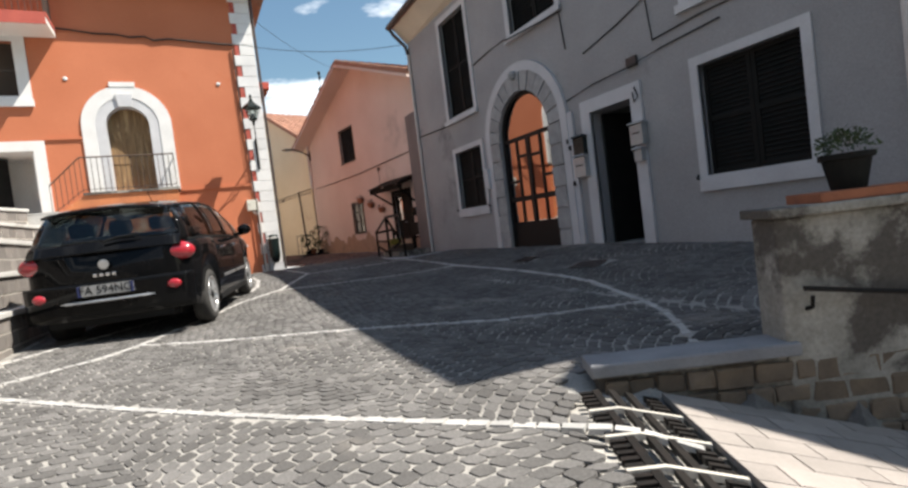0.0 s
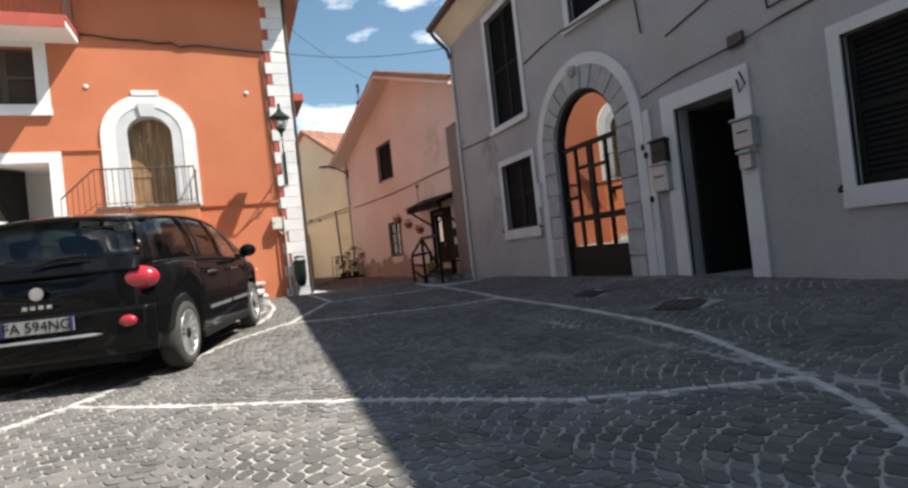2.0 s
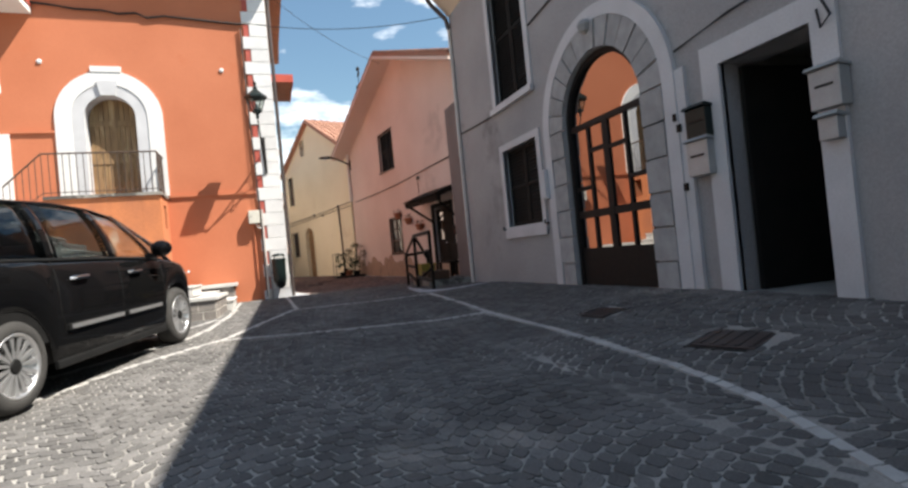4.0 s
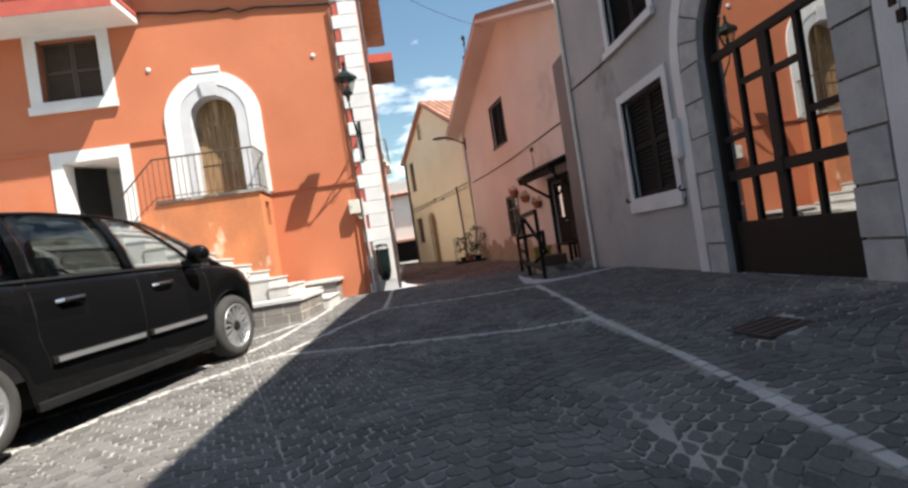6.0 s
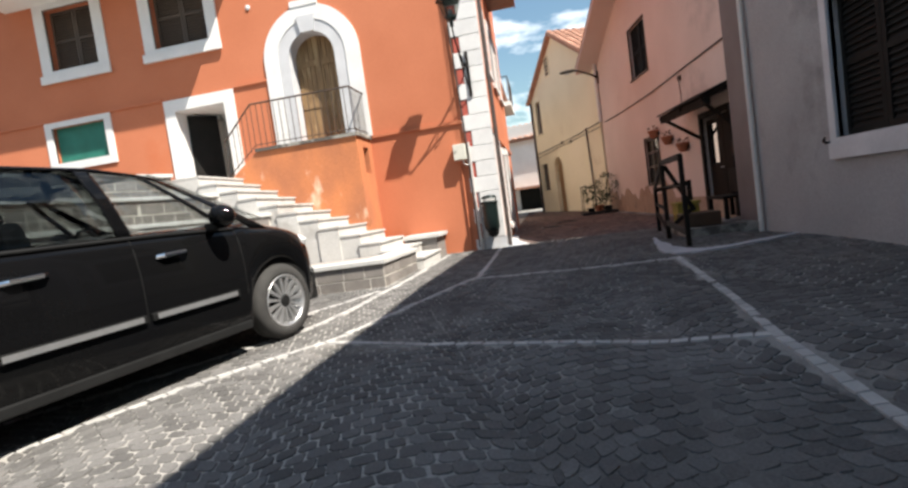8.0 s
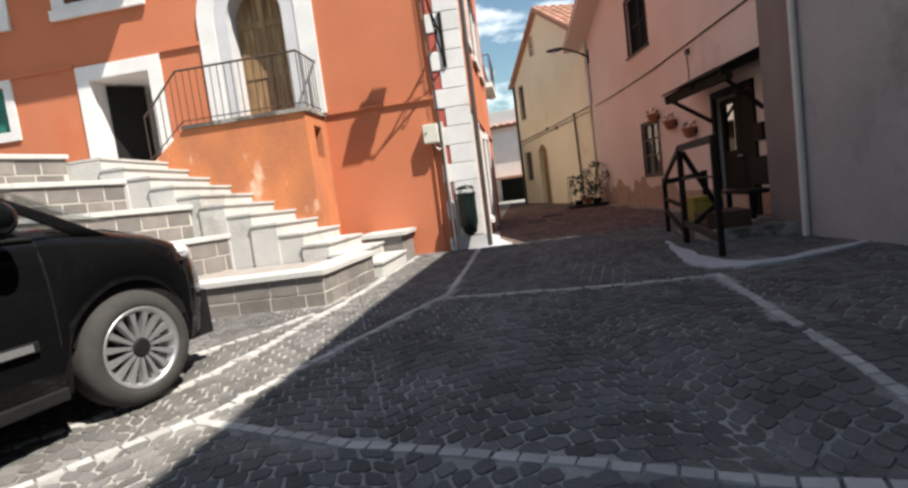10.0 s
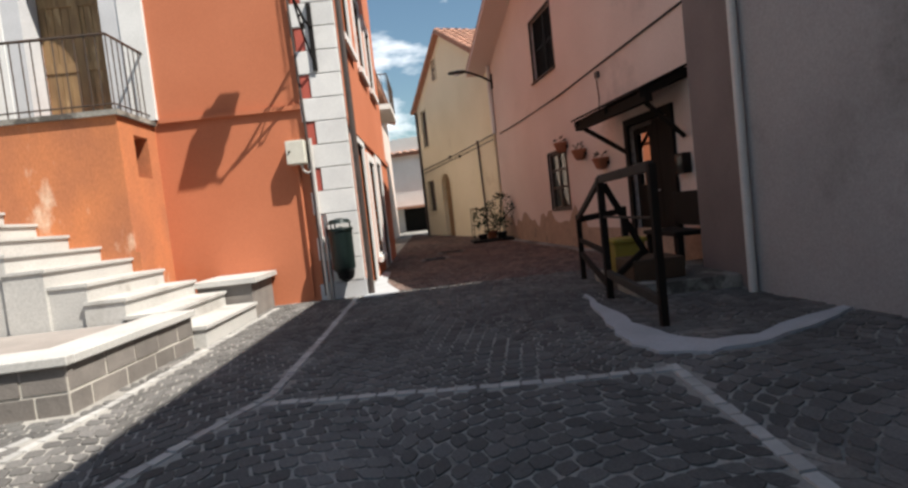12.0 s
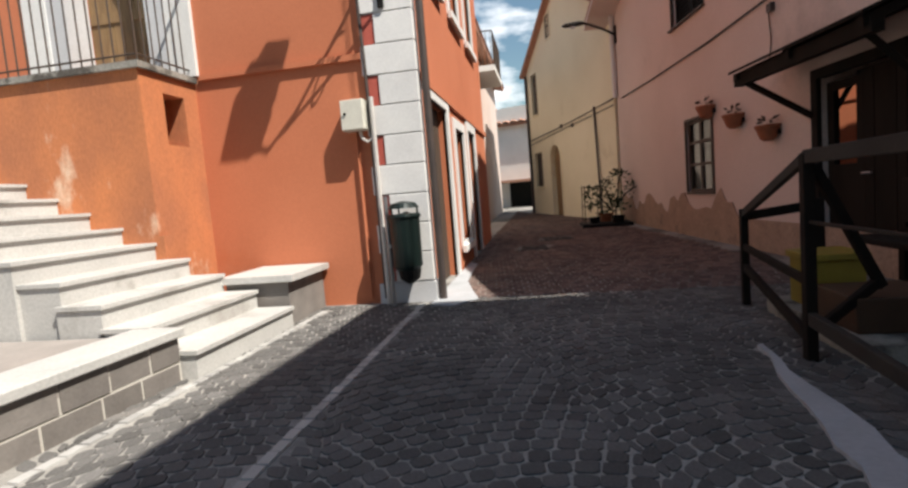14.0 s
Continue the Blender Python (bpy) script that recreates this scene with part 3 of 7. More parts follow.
for s in ((-4.40, -4.32, 0.40, 1.6, 2.15, 4.0), (-3.40, -3.29, 0.40, 1.6, 2.15, 4.0), (-4.45, -3.29, 0.40, 1.6, 3.93, 4.0), (-4.45, -3.29, 1.6, 1.7, 2.15, 4.0), (-4.45, -3.29, 0.40, 1.6, 2.10, 2.2)):
    box(bm, *s, ON_ORANGE)
part("entrance_wall", bm, M_FARWHITE, doorway, "white plastered entrance recess")
part("door_leaf", box(bmesh.new(), 0, 0.62, 0, 0.05, 2.22, 3.88, ON_ORANGE @ pose(-4.40, 0.30, 0, 0, 0, 48)), M_SHUTTER, doorway, "dark door leaf standing ajar")
bm = bmesh.new()
surround(bm, -7.55, -6.19, 3.27, 4.06, 0.17, 0.035, ON_ORANGE)
wg = part("window", bm, M_WHITE, orange)
for i in range(16):
    part("blind_slat", box(bmesh.new(), -7.55, -6.19, 0.10, 0.125, 3.27 + i * 0.05, 3.27 + i * 0.05 + 0.044, ON_ORANGE), M_GREENBLIND, wg, "green roller blind slat")
part("backing", box(bmesh.new(), -7.55, -6.19, 0.3, 0.33, 3.27, 4.06, ON_ORANGE), M_DARK, wg)


def arch_band(bm, mid, spring, r0, r1, foot, proud, m, k=24, back=0.05):
    """A flat band round an arched opening, from its feet up and over, in one piece."""
    outer = [(mid - r1 * math.cos(math.pi * i / k), spring + r1 * math.sin(math.pi * i / k)) for i in range(k + 1)]
    inner = [(mid + r0 * math.cos(math.pi * i / k), spring + r0 * math.sin(math.pi * i / k)) for i in range(k + 1)]
    prism(bm, [(mid - r1, foot), *outer, (mid + r1, foot), (mid + r0, foot), *inner, (mid - r0, foot)], proud + back, m @ pose(0, -proud, 0))


bm = bmesh.new()
arch_band(bm, -1.22, 4.51, 0.72, 1.02, 2.74, 0.045, ON_ORANGE)
aw = part("arched_doorway", bm, M_WHITE, orange, "arched balcony doorway with white band and keystone")
bm = bmesh.new()
arch_band(bm, -1.22, 4.51, 0.488, 0.72, 2.745, 0.03, ON_ORANGE, back=0.30)
part("inner_band", bm, M_GREYWHITE, aw, "pale grey stone inner band")
bm = bmesh.new()
prism(bm, [(-1.36, 4.98), (-1.08, 4.98), (-1.02, 5.30), (-1.42, 5.30)], 0.10, ON_ORANGE @ pose(0, -0.08, 0))
part("keystone", bm, M_GREYWHITE, aw, "carved grey keystone")
bm = bmesh.new()
box(bm, -1.52, -0.94, -0.06, 0.05, 5.50, 5.62, ON_ORANGE)
part("crown_block", bm, M_WHITE, aw)
bm = bmesh.new()
r = 0.5
for i in range(10):
    u0, u1 = -1.72 + i * 0.1, -1.72 + (i + 1) * 0.1 - 0.008
    top = 4.51 + math.sqrt(max(0.0, r * r - min(abs(u0 + 1.22), abs(u1 + 1.22)) ** 2))
    box(bm, u0, u1, 0.32, 0.36 - 0.01 * (i % 2), 2.76, top, ON_ORANGE)
for v in (2.78, 3.55, 4.40):
    box(bm, -1.70, -0.74, 0.305, 0.32, v, v + 0.12, ON_ORANGE)
box(bm, -1.26, -1.18, 0.30, 0.32, 2.76, 4.95, ON_ORANGE)
part("door_leaf", bm, M_WOODOLD, aw, "weathered brown plank door with light worn patch")
part("backing", box(bmesh.new(), -1.74, -0.70, 0.41, 0.44, 2.7, 5.05, ON_ORANGE), M_DARK, aw)

# quoins up the corner, alternately long and short, on both sides
z, k = 0.42, 0
while z < 8.2:
    h = 0.30
    w = 0.56 if k % 2 else 0.40
    part("quoin", boxes((2.185 - w, 2.185, 16.15, 16.25, z, z + h - 0.010), bevel=0.006), M_QUOIN, orange)
    if k % 2 == 0:
        part("quoin_stripe", boxes((1.66, 1.782, 16.165, 16.2, z, z + h - 0.010)), M_QUOINEDGE, orange)
    z += h
    k += 1
part("quoin_base", boxes((1.60, 2.2, 16.14, 16.34, 0.0, 0.40)), M_GREYWHITE, orange, "grey white plinth block at the corner")
part("corner_backing", boxes((1.66, 2.18, 16.172, 16.32, 0.4, 8.3)), M_GREYWHITE, orange)
for a, b, c, d, m in ((-14, -4.72, 4.18, 4.24, ON_ORANGE), (-3.0, -2.25, 4.18, 4.24, ON_ORANGE), (-0.18, 1.62, 2.69, 2.75, ON_ORANGE), (16.3, 22.3, 2.45, 2.53, ON_SIDE)):
    part("string_course", box(bmesh.new(), a, b, -0.04, 0.05, c, d, m), M_ORANGE, orange, "thin moulded string course in the wall's orange")
tile_roof(orange, (-14.6, 15.6, 8.35), (2.75, 15.6, 8.35), (0, 1, 0.33), 3.8, 10, 70, "terracotta tiled roof slope")
tile_roof(orange, (2.75, 22.9, 8.35), (-14.6, 22.9, 8.35), (0, -1, 0.33), 3.85, 8, 40)
bm = boxes((-14.6, 2.7, 15.62, 16.19, 8.22, 8.30), (2.15, 2.7, 15.62, 22.8, 8.22, 8.30))
part("eave", bm, M_PINKBASE, orange, "brown boarded eave soffit")
bm = bmesh.new()
run(bm, [(2.25, 16.22, 8.2), (2.25, 16.22, 0.20)], 0.040, 10)
part("downpipe", bm, M_PIPEDARK, orange, "dark brown downpipe at the corner")
# balcony high on the facade
bal = part("balcony", boxes((-8.2, -2.5, 15.15, 16.19, 6.72, 6.92), bevel=0), M_FARWHITE, orange, "white balcony slab with thin railing")
part("balcony_edge", boxes((-8.22, -2.48, 15.13, 16.17, 6.86, 6.94), (-8.2, -2.5, 15.13, 15.15, 6.66, 6.86)), M_QUOINEDGE, bal)
for i in range(48):
    x = -8.15 + i * 0.12
    part("baluster", boxes((x, x + 0.014, 15.2, 15.214, 6.92, 7.885)), M_RAIL, bal)
for i in range(8):
    y = 15.24 + i * 0.12
    part("baluster", boxes((-2.54, -2.526, y, y + 0.014, 6.92, 7.885)), M_RAIL, bal)
part("handrail", run(bmesh.new(), [(-8.15, 15.207, 7.9), (-2.533, 15.207, 7.9), (-2.533, 16.19, 7.9)], 0.02, 8), M_RAIL, bal)

# ---- pink house ----
PINK_A, PINK_B = (5.21, 24.55), (6.69, 13.9)
ON_PINK = along(PINK_A, PINK_B)
P_LEN = (Vector(PINK_B) - Vector(PINK_A)).length


def pink_u(y):
    return (24.55 - y) / (24.55 - 13.9) * P_LEN


pink = empty("house", "pink plastered gabled house with tiled roof", "house")
bm = bmesh.new()
ph = [(pink_u(21.0), pink_u(19.75), 3.82, 5.10), (pink_u(20.55), pink_u(19.62), 1.0, 2.16), (7.5, 8.55, 0.1, 2.2)]
P_END = P_LEN - 0.50     # a slit of sky stays open beside the grey house
pierced(bm, 0, P_END, -0.2, 5.35, 0.4, ph, ON_PINK)
prism(bm, [(0, 5.35), (P_END, 5.35), (P_LEN * 0.5, 7.2)], 0.4, ON_PINK)
for s in ((0, 0.4, 0.4, 9, -0.2, 5.35), (P_END - 0.4, P_END, 0.4, 9, -0.2, 5.35), (0.4, P_END - 0.4, 8.6, 9, -0.2, 5.35)):
    box(bm, *s, ON_PINK)
part("wall", bm, M_PINK, pink)
edge = [(i * P_LEN / 64, 0.82 + 0.13 * math.sin(i * 0.65) + 0.08 * math.sin(i * 1.7) + 0.05 * math.sin(i * 4.1) if i < 34 else 0.62) for i in range(62)]
bm = prism(bmesh.new(), [(0, 0.0), *edge, (P_LEN - 0.5, 0.62), (P_LEN - 0.5, 0.0)], 0.03, ON_PINK @ pose(0, -0.014, 0))
part("plinth", bm, M_PINKBASE, pink, "bare stone plinth where plaster is gone")
e0, e1 = ON_PINK @ Vector((-0.35, -0.62, 5.22)), ON_PINK @ Vector((-0.35, 9.2, 5.22))
f0, f1 = ON_PINK @ Vector((P_END + 0.04, -0.62, 5.49)), ON_PINK @ Vector((P_END + 0.04, 9.2, 5.49))
ridge = ON_PINK @ Vector((P_LEN / 2, -0.62, 7.30))
tile_roof(pink, f1, f0, ridge - f0, (ridge - f0).length, 20, 46, "terracotta tiled roof slope")
tile_roof(pink, e0, e1, ridge - e0, (ridge - e0).length, 14, 30)
bm = bmesh.new()
for end, foot in ((-0.35, 5.12), (P_END + 0.04, 5.38)):
    prism(bm, [(end, foot), (P_LEN / 2, 7.20), (P_LEN / 2, 7.12), (end, foot - 0.08)], 0.64, ON_PINK @ pose(0, -0.62, 0))
part("verge", bm, M_PINK, pink, "pink boarded verge under the roof edge")
window(pink, ON_PINK, *ph[0][:2], 3.82, 5.10, 0.03, 0.01, M_SHUTBROWN, M_SHUTTER)
pwin = part("window", (lambda b: (surround(b, *ph[1][:2], 1.0, 2.16, 0.04, 0.03, ON_PINK), b)[1])(bmesh.new()), M_SHUTBROWN, pink, "small brown wooden casement window")
bm = bmesh.new()
a, b = ph[1][:2]
for u in (a, (a + b) / 2 - 0.03, b - 0.05):
    box(bm, u, u + 0.055, 0.02, 0.07, 1.0, 2.16, ON_PINK)
for v in (1.0, 1.42, 1.78, 2.11):
    box(bm, a, b, 0.022, 0.068, v, v + 0.045, ON_PINK)
part("sash", bm, M_SHUTBROWN, pwin)
part("pane", box(bmesh.new(), a, b, 0.045, 0.05, 1.0, 2.16, ON_PINK), M_GLASS, pwin)
part("backing", box(bmesh.new(), a, b, 0.25, 0.28, 1.0, 2.16, ON_PINK), M_DARK, pwin)
part("pier", boxes((5.915, 7.2, 13.70, 14.58, -0.1, 4.2)), M_PIER, pink, "brown-grey plastered pier, darkened for its shaded recess")
bm = bmesh.new()
run(bm, [ON_PINK @ Vector((0.06, -0.06, 5.3)), ON_PINK @ Vector((0.06, -0.06, 3.3))], 0.06, 10)
part("downpipe", bm, M_WHITE, pink, "white upper length of downpipe")

# ---- yellow house ----
YEL_A, YEL_B = (2.92, 31.2), (5.15, 24.6)
ON_YEL = along(YEL_A, YEL_B)
Y_LEN = (Vector(YEL_B) - Vector(YEL_A)).length
yellow = empty("house", "pale yellow plastered gabled house along the alley", "house")
yh = [(2.15, 3.05, 0.1, 2.65, True), (0.5, 1.25, 1.35, 2.55), (0.55, 1.15, 3.9, 5.3), (2.35, 2.85, 6.05, 6.75)]
bm = bmesh.new()
pierced(bm, 0, Y_LEN, -0.2, 5.5, 0.4, yh[:3], ON_YEL)
prism(bm, [(0, 5.5), (Y_LEN, 5.5), (Y_LEN * 0.5, 7.4)], 0.4, ON_YEL)
for s in ((0, 0.4, 0.4, 8, -0.2, 5.5), (Y_LEN - 0.4, Y_LEN, 0.4, 8, -0.2, 5.5), (0.4, Y_LEN - 0.4, 7.6, 8, -0.2, 5.5)):
    box(bm, *s, ON_YEL)
part("wall", bm, M_YELLOW, yellow)
e0, e1 = ON_YEL @ Vector((-0.2, -0.2, 5.45)), ON_YEL @ Vector((-0.2, 8.2, 5.45))
f0, f1 = ON_YEL @ Vector((Y_LEN + 0.2, -0.2, 5.45)), ON_YEL @ Vector((Y_LEN + 0.2, 8.2, 5.45))
ridge = ON_YEL @ Vector((Y_LEN / 2, -0.2, 7.5))
tile_roof(yellow, f1, f0, ridge - f0, (ridge - f0).length, 12, 30, "terracotta tiled roof slope")
tile_roof(yellow, e0, e1, ridge - e0, (ridge - e0).length, 10, 24)
window(yellow, ON_YEL, 0.5, 1.25, 1.35, 2.55, 0.05, 0.01, M_YELLOW, M_SHUTBROWN)
window(yellow, ON_YEL, 0.55, 1.15, 3.9, 5.3, 0.05, 0.01, M_YELLOW, M_SHUTBROWN)
att = part("window", (lambda b: (surround(b, 2.4, 2.8, 6.05, 6.75, 0.04, 0.03, ON_YEL), b)[1])(bmesh.new()), M_YELLOW, yellow)
shutter(yellow, 2.4, 2.8, 6.05, 6.75, -0.02, ON_YEL, M_SHUTBROWN)
bm = bmesh.new()
arch_band(bm, 2.60, 2.20, 0.45, 0.55, 0.2, 0.02, ON_YEL, 14)
yd = part("arched_doorway", bm, M_YELLOW, yellow, "arched doorway with brown plank door")
part("door_leaf", box(bmesh.new(), 2.15, 3.05, 0.15, 0.2, 0.15, 2.65, ON_YEL), M_WOODOLD, yd)
bm = bmesh.new()
run(bm, [ON_YEL @ Vector((0.08, -0.06, 5.4)), ON_YEL @ Vector((0.08, -0.06, 0.2))], 0.05, 8)
part("downpipe", bm, M_PIPEDARK, yellow, "dark downpipe at the corner")
bm = bmesh.new()
run(bm, [ON_YEL @ Vector((Y_LEN - 1.1, -0.05, 3.3)), ON_YEL @ Vector((Y_LEN - 0.95, -0.05, 0.2))], 0.03, 8)
part("downpipe", bm, M_PIPEDARK, yellow, "thin dark pipe on the wall")

# ---- houses at the alley's end and along its other side ----
far = empty("house", "white plastered house with lean-to at the alley's end", "house")
ON_FAR = along((-1.5, 40.0), (6.0, 37.6))
bm = bmesh.new()
pierced(bm, 0, 7.9, -0.2, 4.6, 0.4, [(4.9, 5.7, 2.6, 3.9), (1.2, 2.6, 0.2, 2.3)], ON_FAR)
prism(bm, [(0, 4.6), (7.9, 4.6), (7.9, 5.6), (3.0, 5.6)], 0.4, ON_FAR)
box(bm, 0, 7.9, 0.4, 7, -0.2, 4.4, ON_FAR)
part("wall", bm, M_FARWHITE, far)
window(far, ON_FAR, 4.9, 5.7, 2.6, 3.9, 0.05, 0.01, M_FARWHITE, M_SHUTBROWN, backing=0.35)
part("lean_to_roof", box(bmesh.new(), 2.0, 7.9, -1.2, 0, 1.72, 1.84, ON_FAR), M_TILE, far, "tiled lean-to roof")
part("garage_door", box(bmesh.new(), 3.2, 5.6, -0.04, 0.0, 0.2, 1.72, ON_FAR), M_SHUTTER, far, "dark garage door in the shade")
part("backing", box(bmesh.new(), 1.2, 2.6, 0.3, 0.36, 0.2, 2.3, ON_FAR), M_DARK, far)
tile_roof(far, ON_FAR @ Vector((-0.2, -0.3, 4.7)), ON_FAR @ Vector((8.1, -0.3, 4.7)), (0, 1, 0.35), 4.0, 8, 20, "tiled roof slope")

next_house = empty("house", "narrow plastered house with balcony along the alley", "house", pose(-0.62, 0, 0))
bm = bmesh.new()
pierced(bm, 22.32, 34.0, -0.3, 5.6, 0.4, [(23.4, 24.3, 0.1, 2.3), (26.0, 26.9, 3.2, 5.2)], ON_SIDE @ pose(0, 0.03, 0))
box(bm, 0.2, 1.72, 22.32, 34, -0.3, 5.5)
part("wall", bm, M_PINK, next_house)
bm = boxes((2.12, 2.85, 25.6, 28.0, 4.55, 4.7))
nb = part("balcony", bm, M_FARWHITE, next_house, "small balcony with iron railing")
for i in range(20):
    y = 25.62 + i * 0.125
    part("baluster", boxes((2.82, 2.835, y, y + 0.015, 4.69, 5.585)), M_RAIL, nb)
for i in range(6):
    x = 2.15 + i * 0.125
    part("baluster", boxes((x, x + 0.015, 25.62, 25.635, 4.69, 5.585)), M_RAIL, nb)
part("handrail", run(bmesh.new(), [(2.12, 25.627, 5.6), (2.827, 25.627, 5.6), (2.827, 28.0, 5.6)], 0.018, 8), M_RAIL, nb)
for s in ((1.75, 1.8, 23.4, 24.3, 0.1, 2.3), (1.75, 1.8, 26.0, 26.9, 3.2, 5.2)):
    part("door_leaf", boxes(s), M_SHUTBROWN, next_house, "dark brown door leaf")
tile_roof(next_house, (2.5, 22.4, 5.62), (2.5, 34.2, 5.62), (-1, 0, 0.3), 4, 10, 40, "tiled roof slope")
# projecting slab over the alley, high on the orange house
ob = part("roof_slab", boxes((2.15, 2.85, 18.6, 20.6, 6.2, 6.34), bevel=0), M_PINKBASE, orange, "small projecting balcony slab with red edge")
part("slab_edge", boxes((2.15, 2.87, 18.58, 18.6, 6.16, 6.38), (2.85, 2.87, 18.6, 20.6, 6.16, 6.38)), M_QUOINEDGE, ob)
# openings along the alley side of the orange house
for (u0, u1, v0, v1) in sholes[3:]:
    window(orange, ON_SIDE, u0, u1, v0, v1, 0.14, 0.03, M_WHITE, M_SHUTBROWN)
for (u0, u1, v0, v1) in (sholes[0], sholes[2]):
    bm = bmesh.new()
    surround(bm, u0, u1, v0, v1, 0.15, 0.03, ON_SIDE, sill=False)
    d = part("doorway", bm, M_WHITE, orange)
    part("door_leaf", box(bmesh.new(), u0, u1, 0.10, 0.15, v0, v1, ON_SIDE), M_SHUTBROWN, d, "brown wooden street door")
window(orange, ON_SIDE, 18.35, 19.1, 0.6, 2.2, 0.13, 0.03, M_WHITE, M_SHUTBROWN)

# ---- stair block with balcony ----
stair_block = empty("balcony_block", "worn orange plastered block carrying the balcony", "masonry block")
ON_END = Matrix(((0, -1, 0, -0.26), (1, 0, 0, 0), (0, 0, 1, 0), (0, 0, 0, 1)))
for u0, u1, v0, v1 in ((15.36, 16.19, 0.4, 1.98), (15.36, 15.66, 1.98, 2.48), (15.97, 16.19, 1.98, 2.48), (15.36, 16.19, 2.48, 2.66)):
    part("end_wall", box(bmesh.new(), u0, u1, 0, 0.35, v0, v1, ON_END), M_ORANGE_WORN, stair_block, "worn orange end wall round a small niche")
bm = prism(bmesh.new(), [(-0.612, 0.4), (-0.612, 2.66), (-2.3, 2.66), (-3.0, 2.15), (-3.0, 0.4)], 0.83, pose(0, 15.36, 0))
part("wall", bm, M_ORANGE_WORN, stair_block, "worn orange wall under the balcony")
bm = boxes((-2.3, -0.22, 15.32, 16.17, 2.66, 2.72))
part("balcony_floor", bm, M_CONCRETE, stair_block, "grey balcony slab edge")
# Near-black sheet: the shade inside the niche is in its colour.
part("niche_shade_back", boxes((-0.608, -0.58, 15.64, 15.99, 1.96, 2.50)), M_DARK, stair_block)
bm = bmesh.new()
prism(bm, [(15.36, 0.62), (15.36, 1.1), (15.48, 1.1), (15.62, 0.62)], 0.05, Matrix(((0, -1, 0, -0.21), (1, 0, 0, 0), (0, 0, 1, 0), (0, 0, 0, 1))))
part("plaster_patch", bm, M_ORANGE_WORN, stair_block)

rail = empty("balcony_railing", "thin dark iron railing round the arched doorway's balcony", "railing")
bm = bmesh.new()
top = [(-2.95, 15.40, 2.95), (-2.3, 15.40, 3.58), (-0.28, 15.40, 3.58), (-0.28, 16.17, 3.58)]
low = [(-2.95, 15.40, 2.28), (-2.3, 15.40, 2.80), (-0.28, 15.40, 2.80), (-0.28, 16.17, 2.80)]
run(bm, top, 0.018, 8)
part("handrail", bm, M_RAIL, rail)
bm = bmesh.new()
run(bm, low, 0.010, 6)
part("lower_bar", bm, M_RAIL, rail)
spots = []
for (a, b), (c, d), count in zip(zip(top, top[1:]), zip(low, low[1:]), (6, 17, 7)):
    for i in range(count):
        f = i / count
        spots.append((Vector(a).lerp(Vector(b), f), Vector(c).lerp(Vector(d), f)))
spots.append((Vector(top[-1]), Vector(low[-1])))
for p, q in spots:
    bm = bmesh.new()
    tube(bm, q - Vector((0, 0, 0.06)), p, 0.008, 6)
    part("baluster", bm, M_RAIL, rail)

# ---- white stairs ----
stairs = empty("stairs", "white travertine steps rising to the doorway", "stairs")
STEP_X, RISE, TREAD = 1.02, 0.166, 0.335
for i in range(12):
    x1 = STEP_X - i * TREAD
    z0, z1 = 0.14, 0.21 + (i + 1) * RISE
    if i < 2:
        y0, y1 = 13.97, 15.33
    else:
        y0, y1 = 13.97 + 0.03 * (i % 2), 15.36
    bm = boxes((-4.7 if i > 10 else x1 - TREAD - 0.02, x1, y0, y1, z0, z1 - 0.03), bevel=0)
    box(bm, -4.7 if i > 10 else x1 - TREAD - 0.02, x1 + 0.025, y0 - 0.015, y1, z1 - 0.03, z1)
    part("step", bm, M_STEP, stairs)
part("landing", boxes((-5.2, -2.66, 13.99, 16.17, 0.14, 2.17)), M_STEP, stairs)
bm = boxes((0.36, 0.98, 15.38, 16.15, 0.1, 0.60))
bench = tagged(part("low_wall", bm, M_BLOCK), "low stone block wall with white cap beside the steps", "low wall")
part("cap", boxes((0.30, 1.05, 15.33, 16.17, 0.60, 0.66)), M_STEP, bench, "white travertine cap")

# ---- stepped terraces of stone blocks with white caps ----


